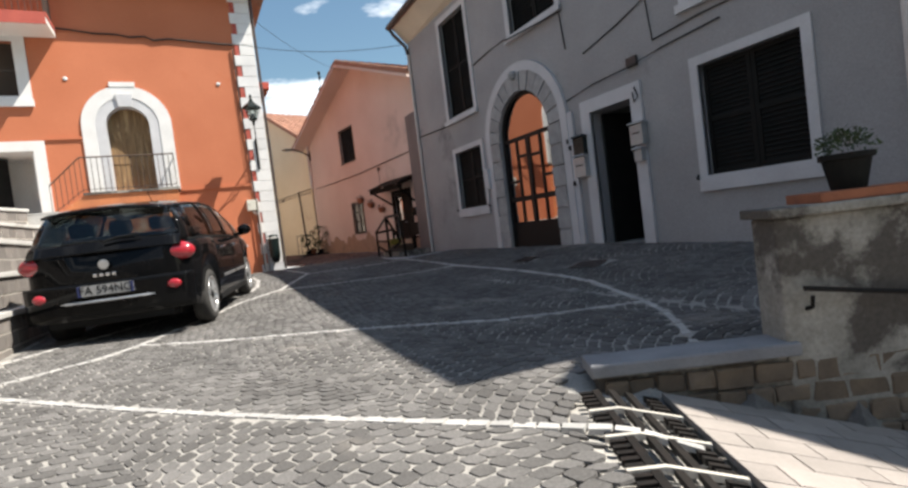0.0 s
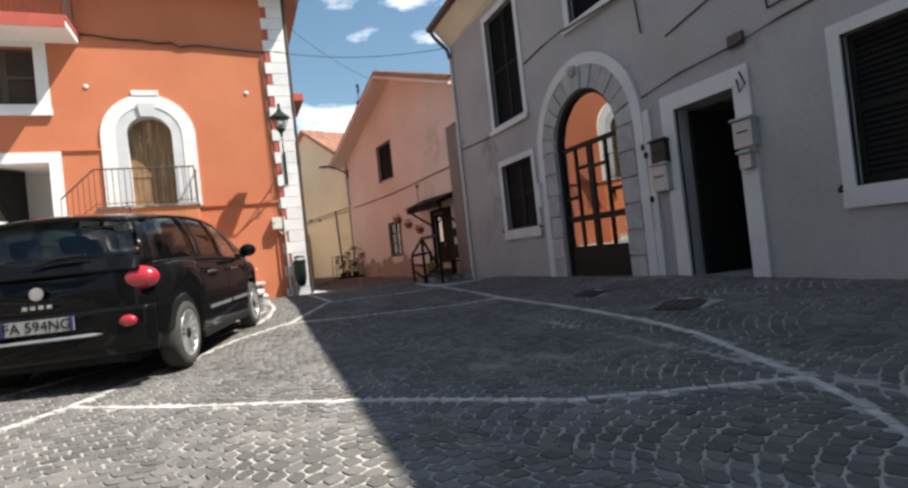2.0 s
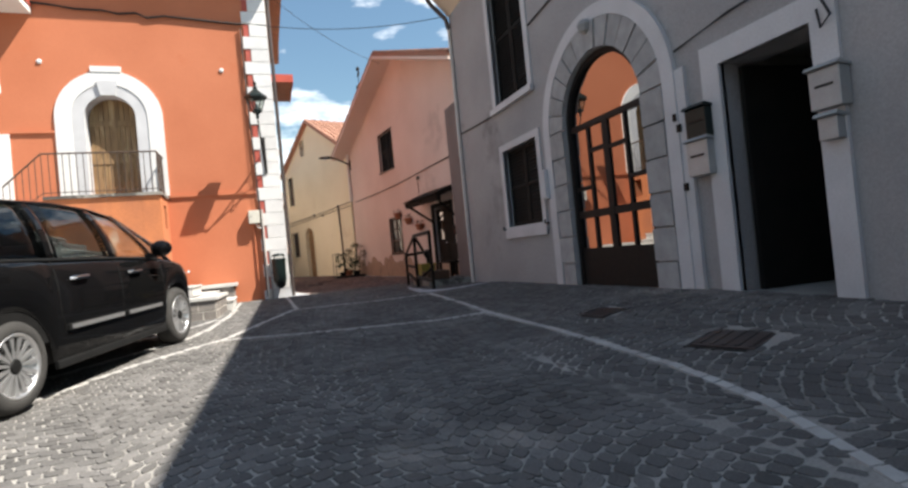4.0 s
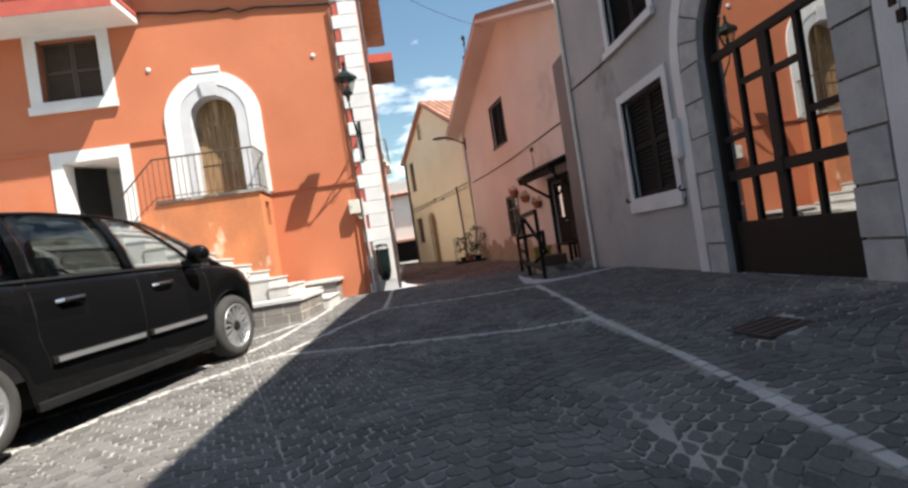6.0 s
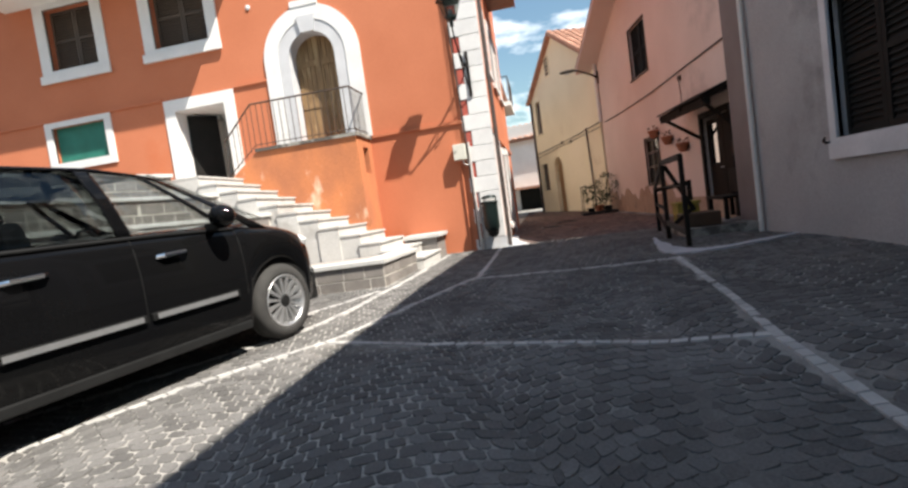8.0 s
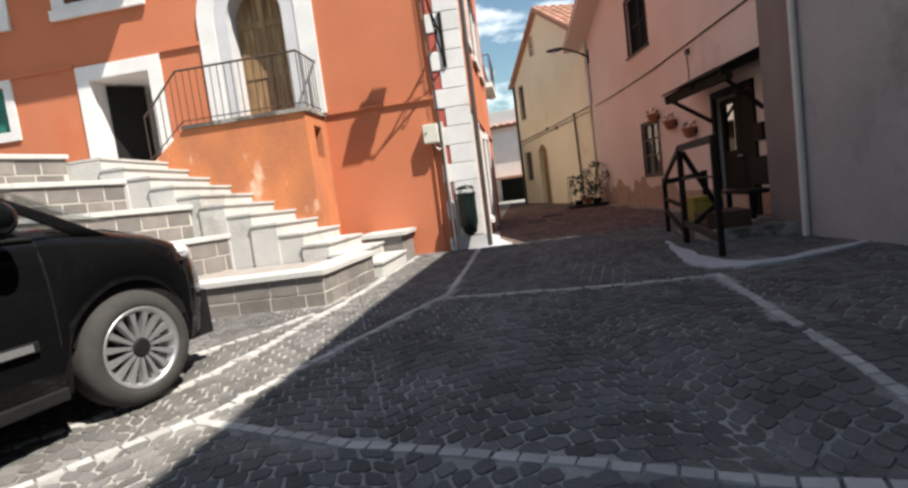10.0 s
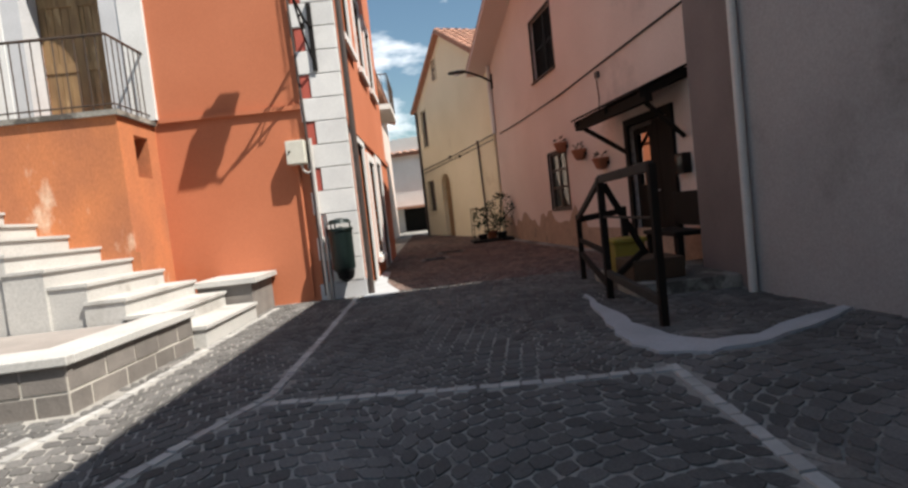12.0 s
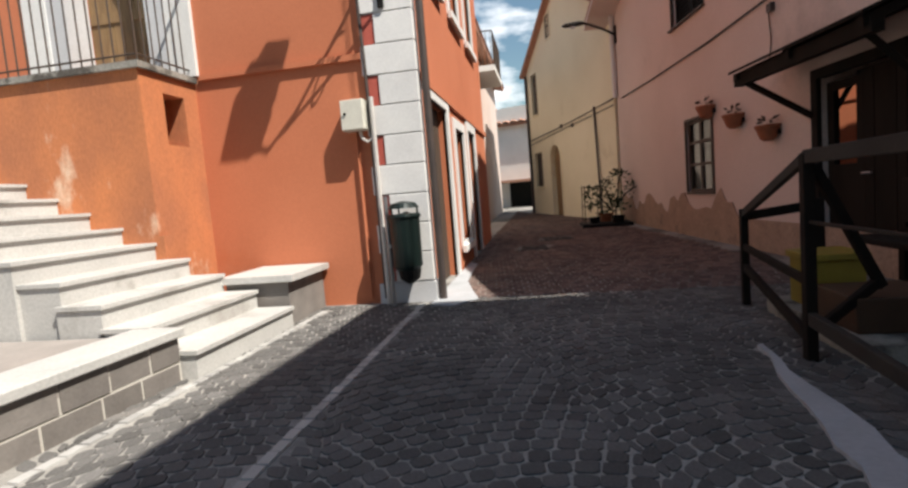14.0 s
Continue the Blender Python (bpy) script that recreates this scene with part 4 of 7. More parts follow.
def terrace(points, z0, z1, back, name_label):
    """A low wall along the points, of coursed blocks with a white cap; the fill behind is one slab."""
    top = empty("terrace", name_label, "terrace", group="stepped terraces")
    pts = [Vector((*p, 0)) for p in points]
    fill = bmesh.new()
    core = bmesh.new()
    for i, (a, b) in enumerate(zip(pts, pts[1:])):
        d = (b - a).normalized()
        nrm = Vector((d.y, -d.x, 0))   # towards the square
        length = (b - a).length
        m = Matrix(((d.x, -nrm.x, 0, a.x), (d.y, -nrm.y, 0, a.y), (0, 0, 1, 0), (0, 0, 0, 1)))
        box(core, 0, length, 0.003, 0.3, z0 - 0.3, z1 - 0.06, m)
        part("cap", box(bmesh.new(), -0.03 if i == 0 else 0.035, length + 0.03, -0.035, 0.34, z1 - 0.06, z1 + 0.003 * (i % 2), m, 0.008), M_STEP, top, "white travertine cap slab")
        rows = max(1, round((z1 - 0.06 - z0) / 0.2))
        h = (z1 - 0.06 - z0) / rows
        for rr in range(-1, rows):
            u = 0.0 if rr % 2 else -0.16
            while u < length - 0.03:
                w = random.uniform(0.27, 0.37)
                u0, u1 = max(u, 0.0) + 0.009, min(u + w, length) - 0.009
                if u1 - u0 > 0.05:
                    part("block", box(bmesh.new(), u0, u1, -0.006 * random.random(), 0.02, z0 + rr * h + 0.010, z0 + (rr + 1) * h - 0.010, m), M_BLOCK, top)
                u += w
    part("wall_core", core, M_JOINT, top, "pale mortar between the blocks")
    outline = [fill.verts.new((p.x, p.y, z1 - 0.05)) for p in pts] + [fill.verts.new((x, y, z1 - 0.05)) for x, y in back]
    f = fill.faces.new(outline)
    if f.normal.z < 0:
        f.normal_flip()
    r = bmesh.ops.extrude_face_region(fill, geom=[f])
    for v in [g for g in r["geom"] if isinstance(g, bmesh.types.BMVert)]:
        v.co.z = z1 - 0.13
    bmesh.ops.recalc_face_normals(fill, faces=fill.faces)
    part("paving", fill, M_PAVER, top, "brownish stone paving on the terrace")
    return top


BACK = [(-8.0, 13.95), (-8.0, 3.0)]
terrace([(-2.4, 3.0), (-2.05, 8.0), (-1.55, 11.2), (-0.75, 12.28), (0.86, 12.42), (0.92, 13.95)], 0.14, 0.535, BACK, "low terrace wall of grey-brown stone blocks")
terrace([(-2.6, 3.0), (-2.22, 8.0), (-2.0, 11.2), (-1.50, 12.9), (-1.01, 13.98)], 0.50, 0.97, BACK, "second terrace wall of grey-brown stone blocks")
terrace([(-2.8, 3.0), (-2.42, 8.0), (-2.35, 11.2), (-1.95, 12.8), (-1.46, 13.96)], 0.94, 1.41, BACK, "third terrace wall of grey-brown stone blocks")
terrace([(-3.2, 3.0), (-2.85, 8.0), (-3.05, 11.2), (-2.85, 12.8), (-2.36, 13.97)], 1.38, 1.86, BACK, "fourth terrace wall of grey-brown stone blocks")
terrace([(-4.2, 3.0), (-3.7, 8.0), (-3.85, 11.2), (-3.6, 12.8), (-3.15, 13.97)], 1.83, 2.30, BACK, "top terrace wall of grey-brown stone blocks")

# ---- arched gate, door and fittings of the grey house ----
GM, GR, GS = -8.68, 0.84, 2.47
bm = bmesh.new()
arch_band(bm, GM, GS, 1.20, 1.38, 0.16, 0.06, ON_GREY, 28)
band = part("arch_band", bm, M_GREYWHITE, grey, "white painted band round the gate's stone arch")
# voussoirs and jamb stones with open joints
for i in range(13):
    a, b = math.pi * (i + 0.04) / 13, math.pi * (i + 0.96) / 13
    k = 0.075 if i == 6 else 0.05 + 0.008 * (i % 2)
    bm = bmesh.new()
    outline = []
    for r, t0, t1 in ((GR, a, b), (1.195, b, a)):
        for s in range(4):
            t = t0 + (t1 - t0) * s / 3
            outline.append((GM - r * math.cos(t), GS + r * math.sin(t)))
    prism(bm, outline, k + 0.2, ON_GREY @ pose(0, -k, 0))
    part("voussoir", bm, M_STONE, band)
for sgn in (-1, 1):
    for j in range(6):
        z0 = 0.18 + j * 0.382
        w = 0.352 if j % 2 else 0.33
        lo, hi = sorted((GM + sgn * GR, GM + sgn * (GR + w)))
        part("jamb_stone", box(bmesh.new(), lo, hi, -0.055 - 0.008 * (j % 2), 0.2, z0, z0 + 0.36, ON_GREY), M_STONE, band)
bm = bmesh.new()
arch_band(bm, GM, GS, 0.835, 1.20, 0.15, 0.012, ON_GREY, 24)
part("arch_joints", bm, M_GREY, band)
bm = bmesh.new()
lathe(bm, [(0.02, -0.05), (0.07, -0.02), (0.10, 0.06), (0.06, 0.12), (0.02, 0.13)], 10, ON_GREY @ pose(GM - 0.02, -0.09, 3.58))
part("keystone_carving", bm, M_STONE, band, "small worn carved boss on the keystone")
gate = part("gate", box(bmesh.new(), GM - 0.835, GM + 0.835, 0.05, 0.11, 0.20, 0.72, ON_GREY), M_IRON, grey, "black iron and glass arched gate with reflecting panes")
bm = bmesh.new()
arch_band(bm, GM, GS, 0.77, 0.84, 0.2, -0.02, ON_GREY, 24, 0.11)
part("gate_frame", bm, M_IRON, gate)
for v, h in ((0.70, 0.05), (1.17, 0.10), (2.40, 0.075)):
    part("crossbar", box(bmesh.new(), GM - 0.79, GM + 0.79, 0.043, 0.072, v, v + h, ON_GREY), M_IRON, gate)
for u, w in ((-0.42, 0.05), (-0.07, 0.12), (0.37, 0.05)):
    part("upright", box(bmesh.new(), GM + u, GM + u + w, 0.048, 0.07, 0.72, 2.42, ON_GREY), M_IRON, gate)
for u0, u1, v in ((-0.79, -0.42, 1.56), (-0.37, -0.07, 2.05), (0.05, 0.37, 2.02), (0.42, 0.79, 1.58)):
    part("crossbar", box(bmesh.new(), GM + u0, GM + u1, 0.050, 0.07, v, v + 0.055, ON_GREY), M_IRON, gate)
part("lock_plate", box(bmesh.new(), GM - 0.06, GM + 0.04, 0.035, 0.05, 1.14, 1.30, ON_GREY, 0.006), M_IRON, gate)
part("threshold", box(bmesh.new(), GM - 0.86, GM + 0.86, -0.05, 0.3, 0.08, 0.21, ON_GREY), M_CONCRETE, band, "pale threshold slab")
bm = bmesh.new()
arc = [(GM - 0.835 * math.cos(math.pi * i / 24), GS + 0.835 * math.sin(math.pi * i / 24)) for i in range(25)]
prism(bm, [(GM - 0.835, 0.6), *arc, (GM + 0.835, 0.6)], 0.012, ON_GREY @ pose(0, 0.073, 0))
part("pane", bm, M_GATEGLASS, gate, "dark reflecting gate glass")
# Near-black sheet paints the unlit hall behind the gate's glass.
part("hall_shade_backing", box(bmesh.new(), GM - 1.0, GM + 1.0, 0.5, 0.56, 0.0, 3.5, ON_GREY), M_DARK, gate)
# white pilaster between gate and door
part("pilaster", box(bmesh.new(), -7.47, -7.18, -0.045, 0.02, 0.12, 2.55, ON_GREY), M_GREYWHITE, grey, "white painted strip beside the gate")

bm = bmesh.new()
surround(bm, -6.75, -5.85, 0.22, 2.42, 0.21, 0.04, ON_GREY, sill=False)
gd = part("doorway", bm, M_GREYWHITE, grey, "white framed open doorway to a dim hall")
part("threshold", box(bmesh.new(), -6.95, -5.65, -0.10, 0.4, 0.10, 0.225, ON_GREY), M_CONCRETE, gd, "pale threshold slab")
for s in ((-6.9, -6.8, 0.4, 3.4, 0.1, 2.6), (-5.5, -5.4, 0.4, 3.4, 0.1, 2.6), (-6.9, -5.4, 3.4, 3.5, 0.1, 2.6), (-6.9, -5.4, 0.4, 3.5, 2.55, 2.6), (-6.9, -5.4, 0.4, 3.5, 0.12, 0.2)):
    part("hall_wall", box(bmesh.new(), *s, ON_GREY), M_ROOMWALL, gd, "plastered hall wall with dimness painted in")
part("door_leaf", box(bmesh.new(), 0, 0.05, 0, 0.85, 0.23, 2.38, ON_GREY @ pose(-6.72, 0.18, 0, 0, 0, -6)), M_SHUTTER, gd, "dark door leaf standing open")


def letter_box(m, u, v, w, h, material, label, slot=True):
    top = empty("letter_box", label, "letter box", group="letter boxes by the door")
    part("body", box(bmesh.new(), u, u + w, -0.13, -0.004, v, v + h, m, 0.008), material, top)
    bm = bmesh.new()
    prism(bm, [(0, 0), (0.13, 0.03), (0.16, 0.0), (0.0, -0.02)], w + 0.03, m @ pose(u - 0.015, -0.004, v + h + 0.01, 0, 0, -90))
    part("lid", bm, material, top)
    if slot:
        part("slot", box(bmesh.new(), u + 0.05, u + w - 0.05, -0.136, -0.128, v + h * 0.55, v + h * 0.61, m), M_IRON, top)
    return top


letter_box(ON_GREY, -7.13, 1.76, 0.26, 0.30, M_BOXGREEN, "dark green metal letter box by the doorway")
letter_box(ON_GREY, -7.15, 1.40, 0.27, 0.34, M_BOXGREY, "pale grey metal letter box with slot")
letter_box(ON_GREY, -5.84, 1.70, 0.24, 0.30, M_BOXGREY, "grey metal letter box on the door frame")
letter_box(ON_GREY, -5.80, 1.46, 0.15, 0.17, M_BOXGREY, "small grey metal box under the letter box", False)
for u, v in ((-7.36, 2.02), (-7.32, 1.90), (-7.30, 1.28)):
    bell = tagged(part("bell_push", box(bmesh.new(), u, u + 0.05, -0.07, -0.045, v, v + 0.08, ON_GREY), M_IRON), "small dark bell push on the white strip", "bell push")
mb = empty("meter_box", "pale cream meter box on the grey wall", "meter box")
part("body", box(bmesh.new(), -10.20, -10.02, -0.11, -0.003, 1.55, 2.0, ON_GREY, 0.01), M_GREYWHITE, mb)
part("cover", box(bmesh.new(), -10.19, -10.03, -0.125, -0.11, 1.58, 1.97, ON_GREY), M_GREYWHITE, mb)


def cable(points, r=0.012, label="black cable clipped along the wall", mt=None):
    bm = run(bmesh.new(), points, r, 6)
    return tagged(part("cable", bm, mt or M_CABLE), label, "cable")


def sagged(a, b, sag, n=16):
    a, b = Vector(a), Vector(b)
    return [a.lerp(b, i / n) - Vector((0, 0, sag * 4 * (i / n) * (1 - i / n))) for i in range(n + 1)]


X = 5.88
cable([(X, 13.62, 3.40), (X, 12.8, 3.36), (X, 11.86, 3.33)], 0.014)
cable([(X, 10.28, 4.33), (X, 9.6, 4.40), (X, 8.95, 4.42), (X - 0.09, 8.8, 4.34), (X - 0.09, 8.0, 4.28), (X - 0.09, 7.1, 4.22)], 0.014)
cable([(X, 7.25, 4.4), (X, 7.2, 3.9), (X - 0.02, 7.15, 3.6)], 0.012, "short black cable hanging from the sill")
cable([(X, 6.75, 3.39), (X, 6.0, 3.55), (X, 5.4, 3.72), (X, 5.34, 3.10), (X, 4.6, 3.15), (X, 3.2, 3.16), (X, 2.5, 3.2)], 0.012)
cable([(X, 7.3, 2.75), (X, 6.6, 2.85), (X - 0.05, 5.75, 2.86), (X, 5.2, 2.95), (X, 4.3, 3.0)], 0.012)
cable([(X - 0.05, 5.72, 2.55), (X - 0.05, 5.66, 2.4), (X - 0.05, 5.74, 2.33), (X - 0.05, 5.76, 2.48)], 0.010, "loop of black cable over the door frame")
ow = [(-14, 6.95)] + [(-3.0, 6.93), (-2.6, 6.96), (-2.2, 6.93), (-1.7, 6.86), (-1.2, 6.86), (-0.9, 6.80), (-0.55, 6.84), (-0.35, 6.74), (0.0, 6.80), (0.6, 6.76), (1.2, 6.72), (1.62, 6.70)]
cable([(x, 16.15, z) for x, z in ow], 0.022, "thick black cable looped across the orange facade")
cable(sagged((1.62, 16.1, 6.72), (5.85, 13.62, 6.0), 0.22), 0.008, "thin black wire across the alley")
cable(sagged((2.2, 16.3, 7.6), (5.5, 18.9, 6.9), 0.2), 0.006, "thin black wire across the alley")
pk = [ON_PINK @ Vector((u, -0.02, z)) for u, z in ((P_LEN - 0.15, 3.55), (P_LEN - 0.5, 3.42), (7.5, 3.32), (5.0, 3.22), (2.5, 3.2), (0.5, 3.22))]
cable(pk, 0.016, "black cable along the pink facade")
yc = [ON_YEL @ Vector((u, -0.03, z)) for u, z in ((Y_LEN, 3.3), (5.0, 3.2), (3.0, 3.12), (0.2, 3.05))]
cable(yc, 0.016, "black cable along the yellow facade")
cable([ON_YEL @ Vector((u, -0.03, z)) for u, z in ((Y_LEN, 3.15), (5.0, 3.08), (3.0, 3.02), (0.2, 2.9))], 0.012, "black cable along the yellow facade")
cable([ON_PINK @ Vector((6.6, -0.02, 3.15)), ON_PINK @ Vector((6.65, -0.02, 2.8)), ON_PINK @ Vector((6.6, -0.02, 2.5))], 0.008, "thin wire hanging on the pink facade")
for m, u, v in ((ON_PINK, 6.62, 3.1), (ON_PINK, 9.6, 3.35), (ON_YEL, 4.2, 3.0), (ON_YEL, 3.3, 3.1)):
    tagged(part("junction_box", box(bmesh.new(), u, u + 0.1, -0.06, -0.002, v, v + 0.1, m, 0.008), M_PIPEDARK), "small dark junction box on the facade", "junction box")
tagged(part("junction_box", box(bmesh.new(), 5.55, 5.75, -0.05, -0.002, 2.85, 3.0, ON_GREY @ pose(-11.4, 0, 0), 0.01), M_PIPEDARK), "small dark junction box on the grey wall", "junction box")

# ---- parked car ----
CAR_S = 1.045
d = (Vector((0.666, 10.2, 0)) - Vector((-0.03, 7.55, 0))).normalized()
CAR_YAW = math.degrees(math.atan2(d.y, d.x))
g0, g1 = level(-0.45, 7.55), level(0.25, 10.2)
mid_rear = Vector((-0.03, 7.55, 0)) + Vector((-d.y, d.x, 0)) * (0.865 * CAR_S)
CAR_M = pose(mid_rear.x, mid_rear.y, g0 + 0.012, 0, -math.degrees(math.atan2(g1 - g0, 2.74)), CAR_YAW) @ Matrix.Diagonal((CAR_S, CAR_S, CAR_S, 1))
car = empty("car", "black compact family car parked on the cobbles", "car")
car.matrix_world = CAR_M
WB, TYRE = 2.612, 0.318
W_TAB = ((-0.72, 0.60), (-0.68, 0.72), (-0.58, 0.81), (-0.35, 0.865), (0, 0.885), (2.3, 0.885), (2.75, 0.872), (2.95, 0.83), (3.1, 0.765), (3.23, 0.66), (3.33, 0.50), (3.40, 0.30))
S_TAB = ((-0.72, 0.98), (-0.6, 1.03), (0, 1.045), (1.5, 1.02), (2.3, 0.99), (2.6, 0.955), (2.85, 0.905), (3.05, 0.835), (3.2, 0.75), (3.32, 0.65), (3.40, 0.56))
T_TAB = ((-0.72, 1.00), (-0.6, 1.08), (0, 1.08), (2.4, 1.07), (2.65, 1.04), (2.9, 0.975), (3.08, 0.90), (3.22, 0.80), (3.32, 0.69), (3.40, 0.58))


def sill_z(x):
    z = lerp(x, ((-0.72, 0.40), (-0.6, 0.30), (-0.35, 0.26), (0.35, 0.24), (2.2, 0.22), (2.9, 0.22), (3.1, 0.27), (3.25, 0.35), (3.40, 0.47)))
    for hx in (0.0, WB):
        k = 0.375 ** 2 - (x - hx) ** 2
        if k > 0:
            z = max(z, TYRE + math.sqrt(k))
    return z


bm = bmesh.new()
loops = []
n_st = 130
for i in range(n_st + 1):
    x = -0.72 + (3.40 + 0.72) * i / n_st
    w, zs, zt, zb = lerp(x, W_TAB), lerp(x, S_TAB), lerp(x, T_TAB), sill_z(x)
    half = []
    for f, k in ((0.0, 0.955), (0.12, 0.975), (0.3, 0.992), (0.5, 1.0), (0.68, 0.998), (0.84, 0.982), (0.93, 0.965), (1.0, 0.93)):
        half.append((w * k, zb + (zs - zb) * f))
    half += [(w * 0.80, zs + (zt - zs) * 0.45), (w * 0.55, zs + (zt - zs) * 0.8), (w * 0.25, zt)]
    full = [(-y, z) for y, z in half] + [(y, z) for y, z in half[::-1]]
    loops.append([bm.verts.new((x, y, z)) for y, z in full])
for a, b in zip(loops, loops[1:]):
    for k in range(len(a) - 1):
        bm.faces.new((a[k], a[k + 1], b[k + 1], b[k]))
bm.faces.new(loops[0])
bm.faces.new(loops[-1][::-1])
bmesh.ops.recalc_face_normals(bm, faces=bm.faces)
body = part("body", bm, M_PAINTBLACK, car, smooth=True)
part("underbody", boxes((-0.55, 3.3, -0.62, 0.62, 0.2, 0.5)), M_TRIM, car)
part("wheel_well", boxes((-0.42, 0.42, -0.84, 0.84, 0.42, 0.74)), M_TRIM, car)
part("wheel_well", boxes((WB - 0.42, WB + 0.42, -0.80, 0.80, 0.42, 0.74)), M_TRIM, car)


def shell(grid, thick, name, material, parent, label="", inward=(0, 0, -1)):
    """A curved panel with thickness from a grid of points."""
    bm = bmesh.new()
    inn = Vector(inward).normalized() * thick
    top = [[bm.verts.new(p) for p in row] for row in grid]
    low = [[bm.verts.new(Vector(p) + inn) for p in row] for row in grid]
    r, c = len(grid), len(grid[0])
    for i in range(r - 1):
        for j in range(c - 1):
            bm.faces.new((top[i][j], top[i][j + 1], top[i + 1][j + 1], top[i + 1][j]))
            bm.faces.new((low[i][j], low[i + 1][j], low[i + 1][j + 1], low[i][j + 1]))
    rim = [(i, 0) for i in range(r)] + [(r - 1, j) for j in range(1, c)] + [(i, c - 1) for i in range(r - 2, -1, -1)] + [(0, j) for j in range(c - 2, 0, -1)]
    for (i, j), (k, l) in zip(rim, rim[1:] + rim[:1]):
        bm.faces.new((top[i][j], top[k][l], low[k][l], low[i][j]))
    bmesh.ops.recalc_face_normals(bm, faces=bm.faces)
    return part(name, bm, material, parent, label, smooth=True)


ROOF = ((-0.46, 1.465), (-0.3, 1.505), (0.2, 1.55), (0.8, 1.57), (1.3, 1.55), (1.62, 1.505), (1.74, 1.475))


def roof_z(x):
    return lerp(x, ROOF)


def side(xb, xt, f, sgn, out=0.0):
    """A point of the cabin's side: bottom and top station, height fraction."""
    zb, zt = lerp(xb, S_TAB) - 0.015, roof_z(xt) - 0.055
    yb, yt = lerp(xb, W_TAB) * 0.945, 0.66 if xt > -0.3 else 0.62
    bulge = 0.035 * math.sin(math.pi * f)
    return Vector((xb + (xt - xb) * f, sgn * (yb + (yt - yb) * f + bulge + out), zb + (zt - zb) * f))


def side_panel(a, b, sgn, name, material, out=0.0, lo=0.0, hi=1.0, label=""):
    grid = [[side(a[0] + (b[0] - a[0]) * i / 5, a[1] + (b[1] - a[1]) * i / 5, lo + (hi - lo) * j / 6, sgn, out) for j in range(7)] for i in range(6)]
    return shell(grid, 0.012, name, material, car, label, (0, -sgn, 0))


LINES = {"rear": (-0.62, -0.44), "d": (-0.46, -0.31), "c0": (0.44, 0.44), "c1": (0.52, 0.52), "b0": (1.30, 1.20), "b1": (1.39, 1.29), "a0": (2.12, 1.58), "q0": (2.18, 1.63), "a1": (2.42, 1.66), "end": (2.60, 1.74)}
for sgn in (-1, 1):
    side_panel(LINES["rear"], LINES["d"], sgn, "pillar", M_PAINTBLACK, 0.002)
    for a, b in (("c0", "c1"), ("b0", "b1"), ("a0", "q0")):
        side_panel(LINES[a], LINES[b], sgn, "pillar", M_PAINTBLACK, 0.003)
    side_panel(LINES["a1"], LINES["end"], sgn, "pillar", M_PAINTBLACK)
    side_panel(LINES["d"], LINES["c0"], sgn, "side_window", M_CARTINT, -0.004, label="dark tinted quarter window")
    side_panel(LINES["c1"], LINES["b0"], sgn, "side_window", M_CARTINT, -0.004, label="dark tinted rear door window")
    side_panel(LINES["b1"], LINES["a0"], sgn, "side_window", M_CARGLASS, -0.004, label="clear front door window")
    side_panel(LINES["q0"], LINES["a1"], sgn, "side_window", M_CARGLASS, -0.004)
    # roof edge over the windows and waist trim under them
    grid = [[side(-0.62 + 3.22 * i / 24, -0.44 + 2.18 * i / 24, f, sgn, 0.004) for f in (0.955, 1.0)] for i in range(25)]
    shell(grid, 0.012, "roof_edge", M_PAINTBLACK, car, "", (0, -sgn, 0))
    grid = [[side(-0.5 + 2.7 * i / 24, -0.3 + 2.0 * i / 24, f, sgn, 0.006) for f in (0.0, 0.05)] for i in range(25)]
    shell(grid, 0.012, "waist_trim", M_TRIM, car, "", (0, -sgn, 0))
grid = []
for i in range(25):
    x = -0.44 + 2.18 * i / 24
    w = 0.66 if x > -0.3 else 0.62
    z = roof_z(x)
    grid.append([(x, w * t, z - 0.055 * abs(t) ** 2.6) for t in (-1, -0.92, -0.75, -0.5, -0.25, 0, 0.25, 0.5, 0.75, 0.92, 1)])
shell(grid, 0.02, "roof", M_PAINTBLACK, car)


def cross_panel(xb, zb, wb, xt, zt, wt, bow, name, material, label, lo=0.0, hi=1.0, parent=None, lift=0.0):
    grid = []
    for j in range(7):
        f = lo + (hi - lo) * j / 6
        grid.append([(xb + (xt - xb) * f + (bow + 0) * (1 - t * t) + lift, (wb + (wt - wb) * f) * t, zb + (zt - zb) * f + 0.01 * (1 - t * t)) for t in (-1, -0.8, -0.5, -0.2, 0.2, 0.5, 0.8, 1)])
    return shell(grid, 0.012, name, material, parent or car, label, (-1 if bow > 0 else 1, 0, 0))


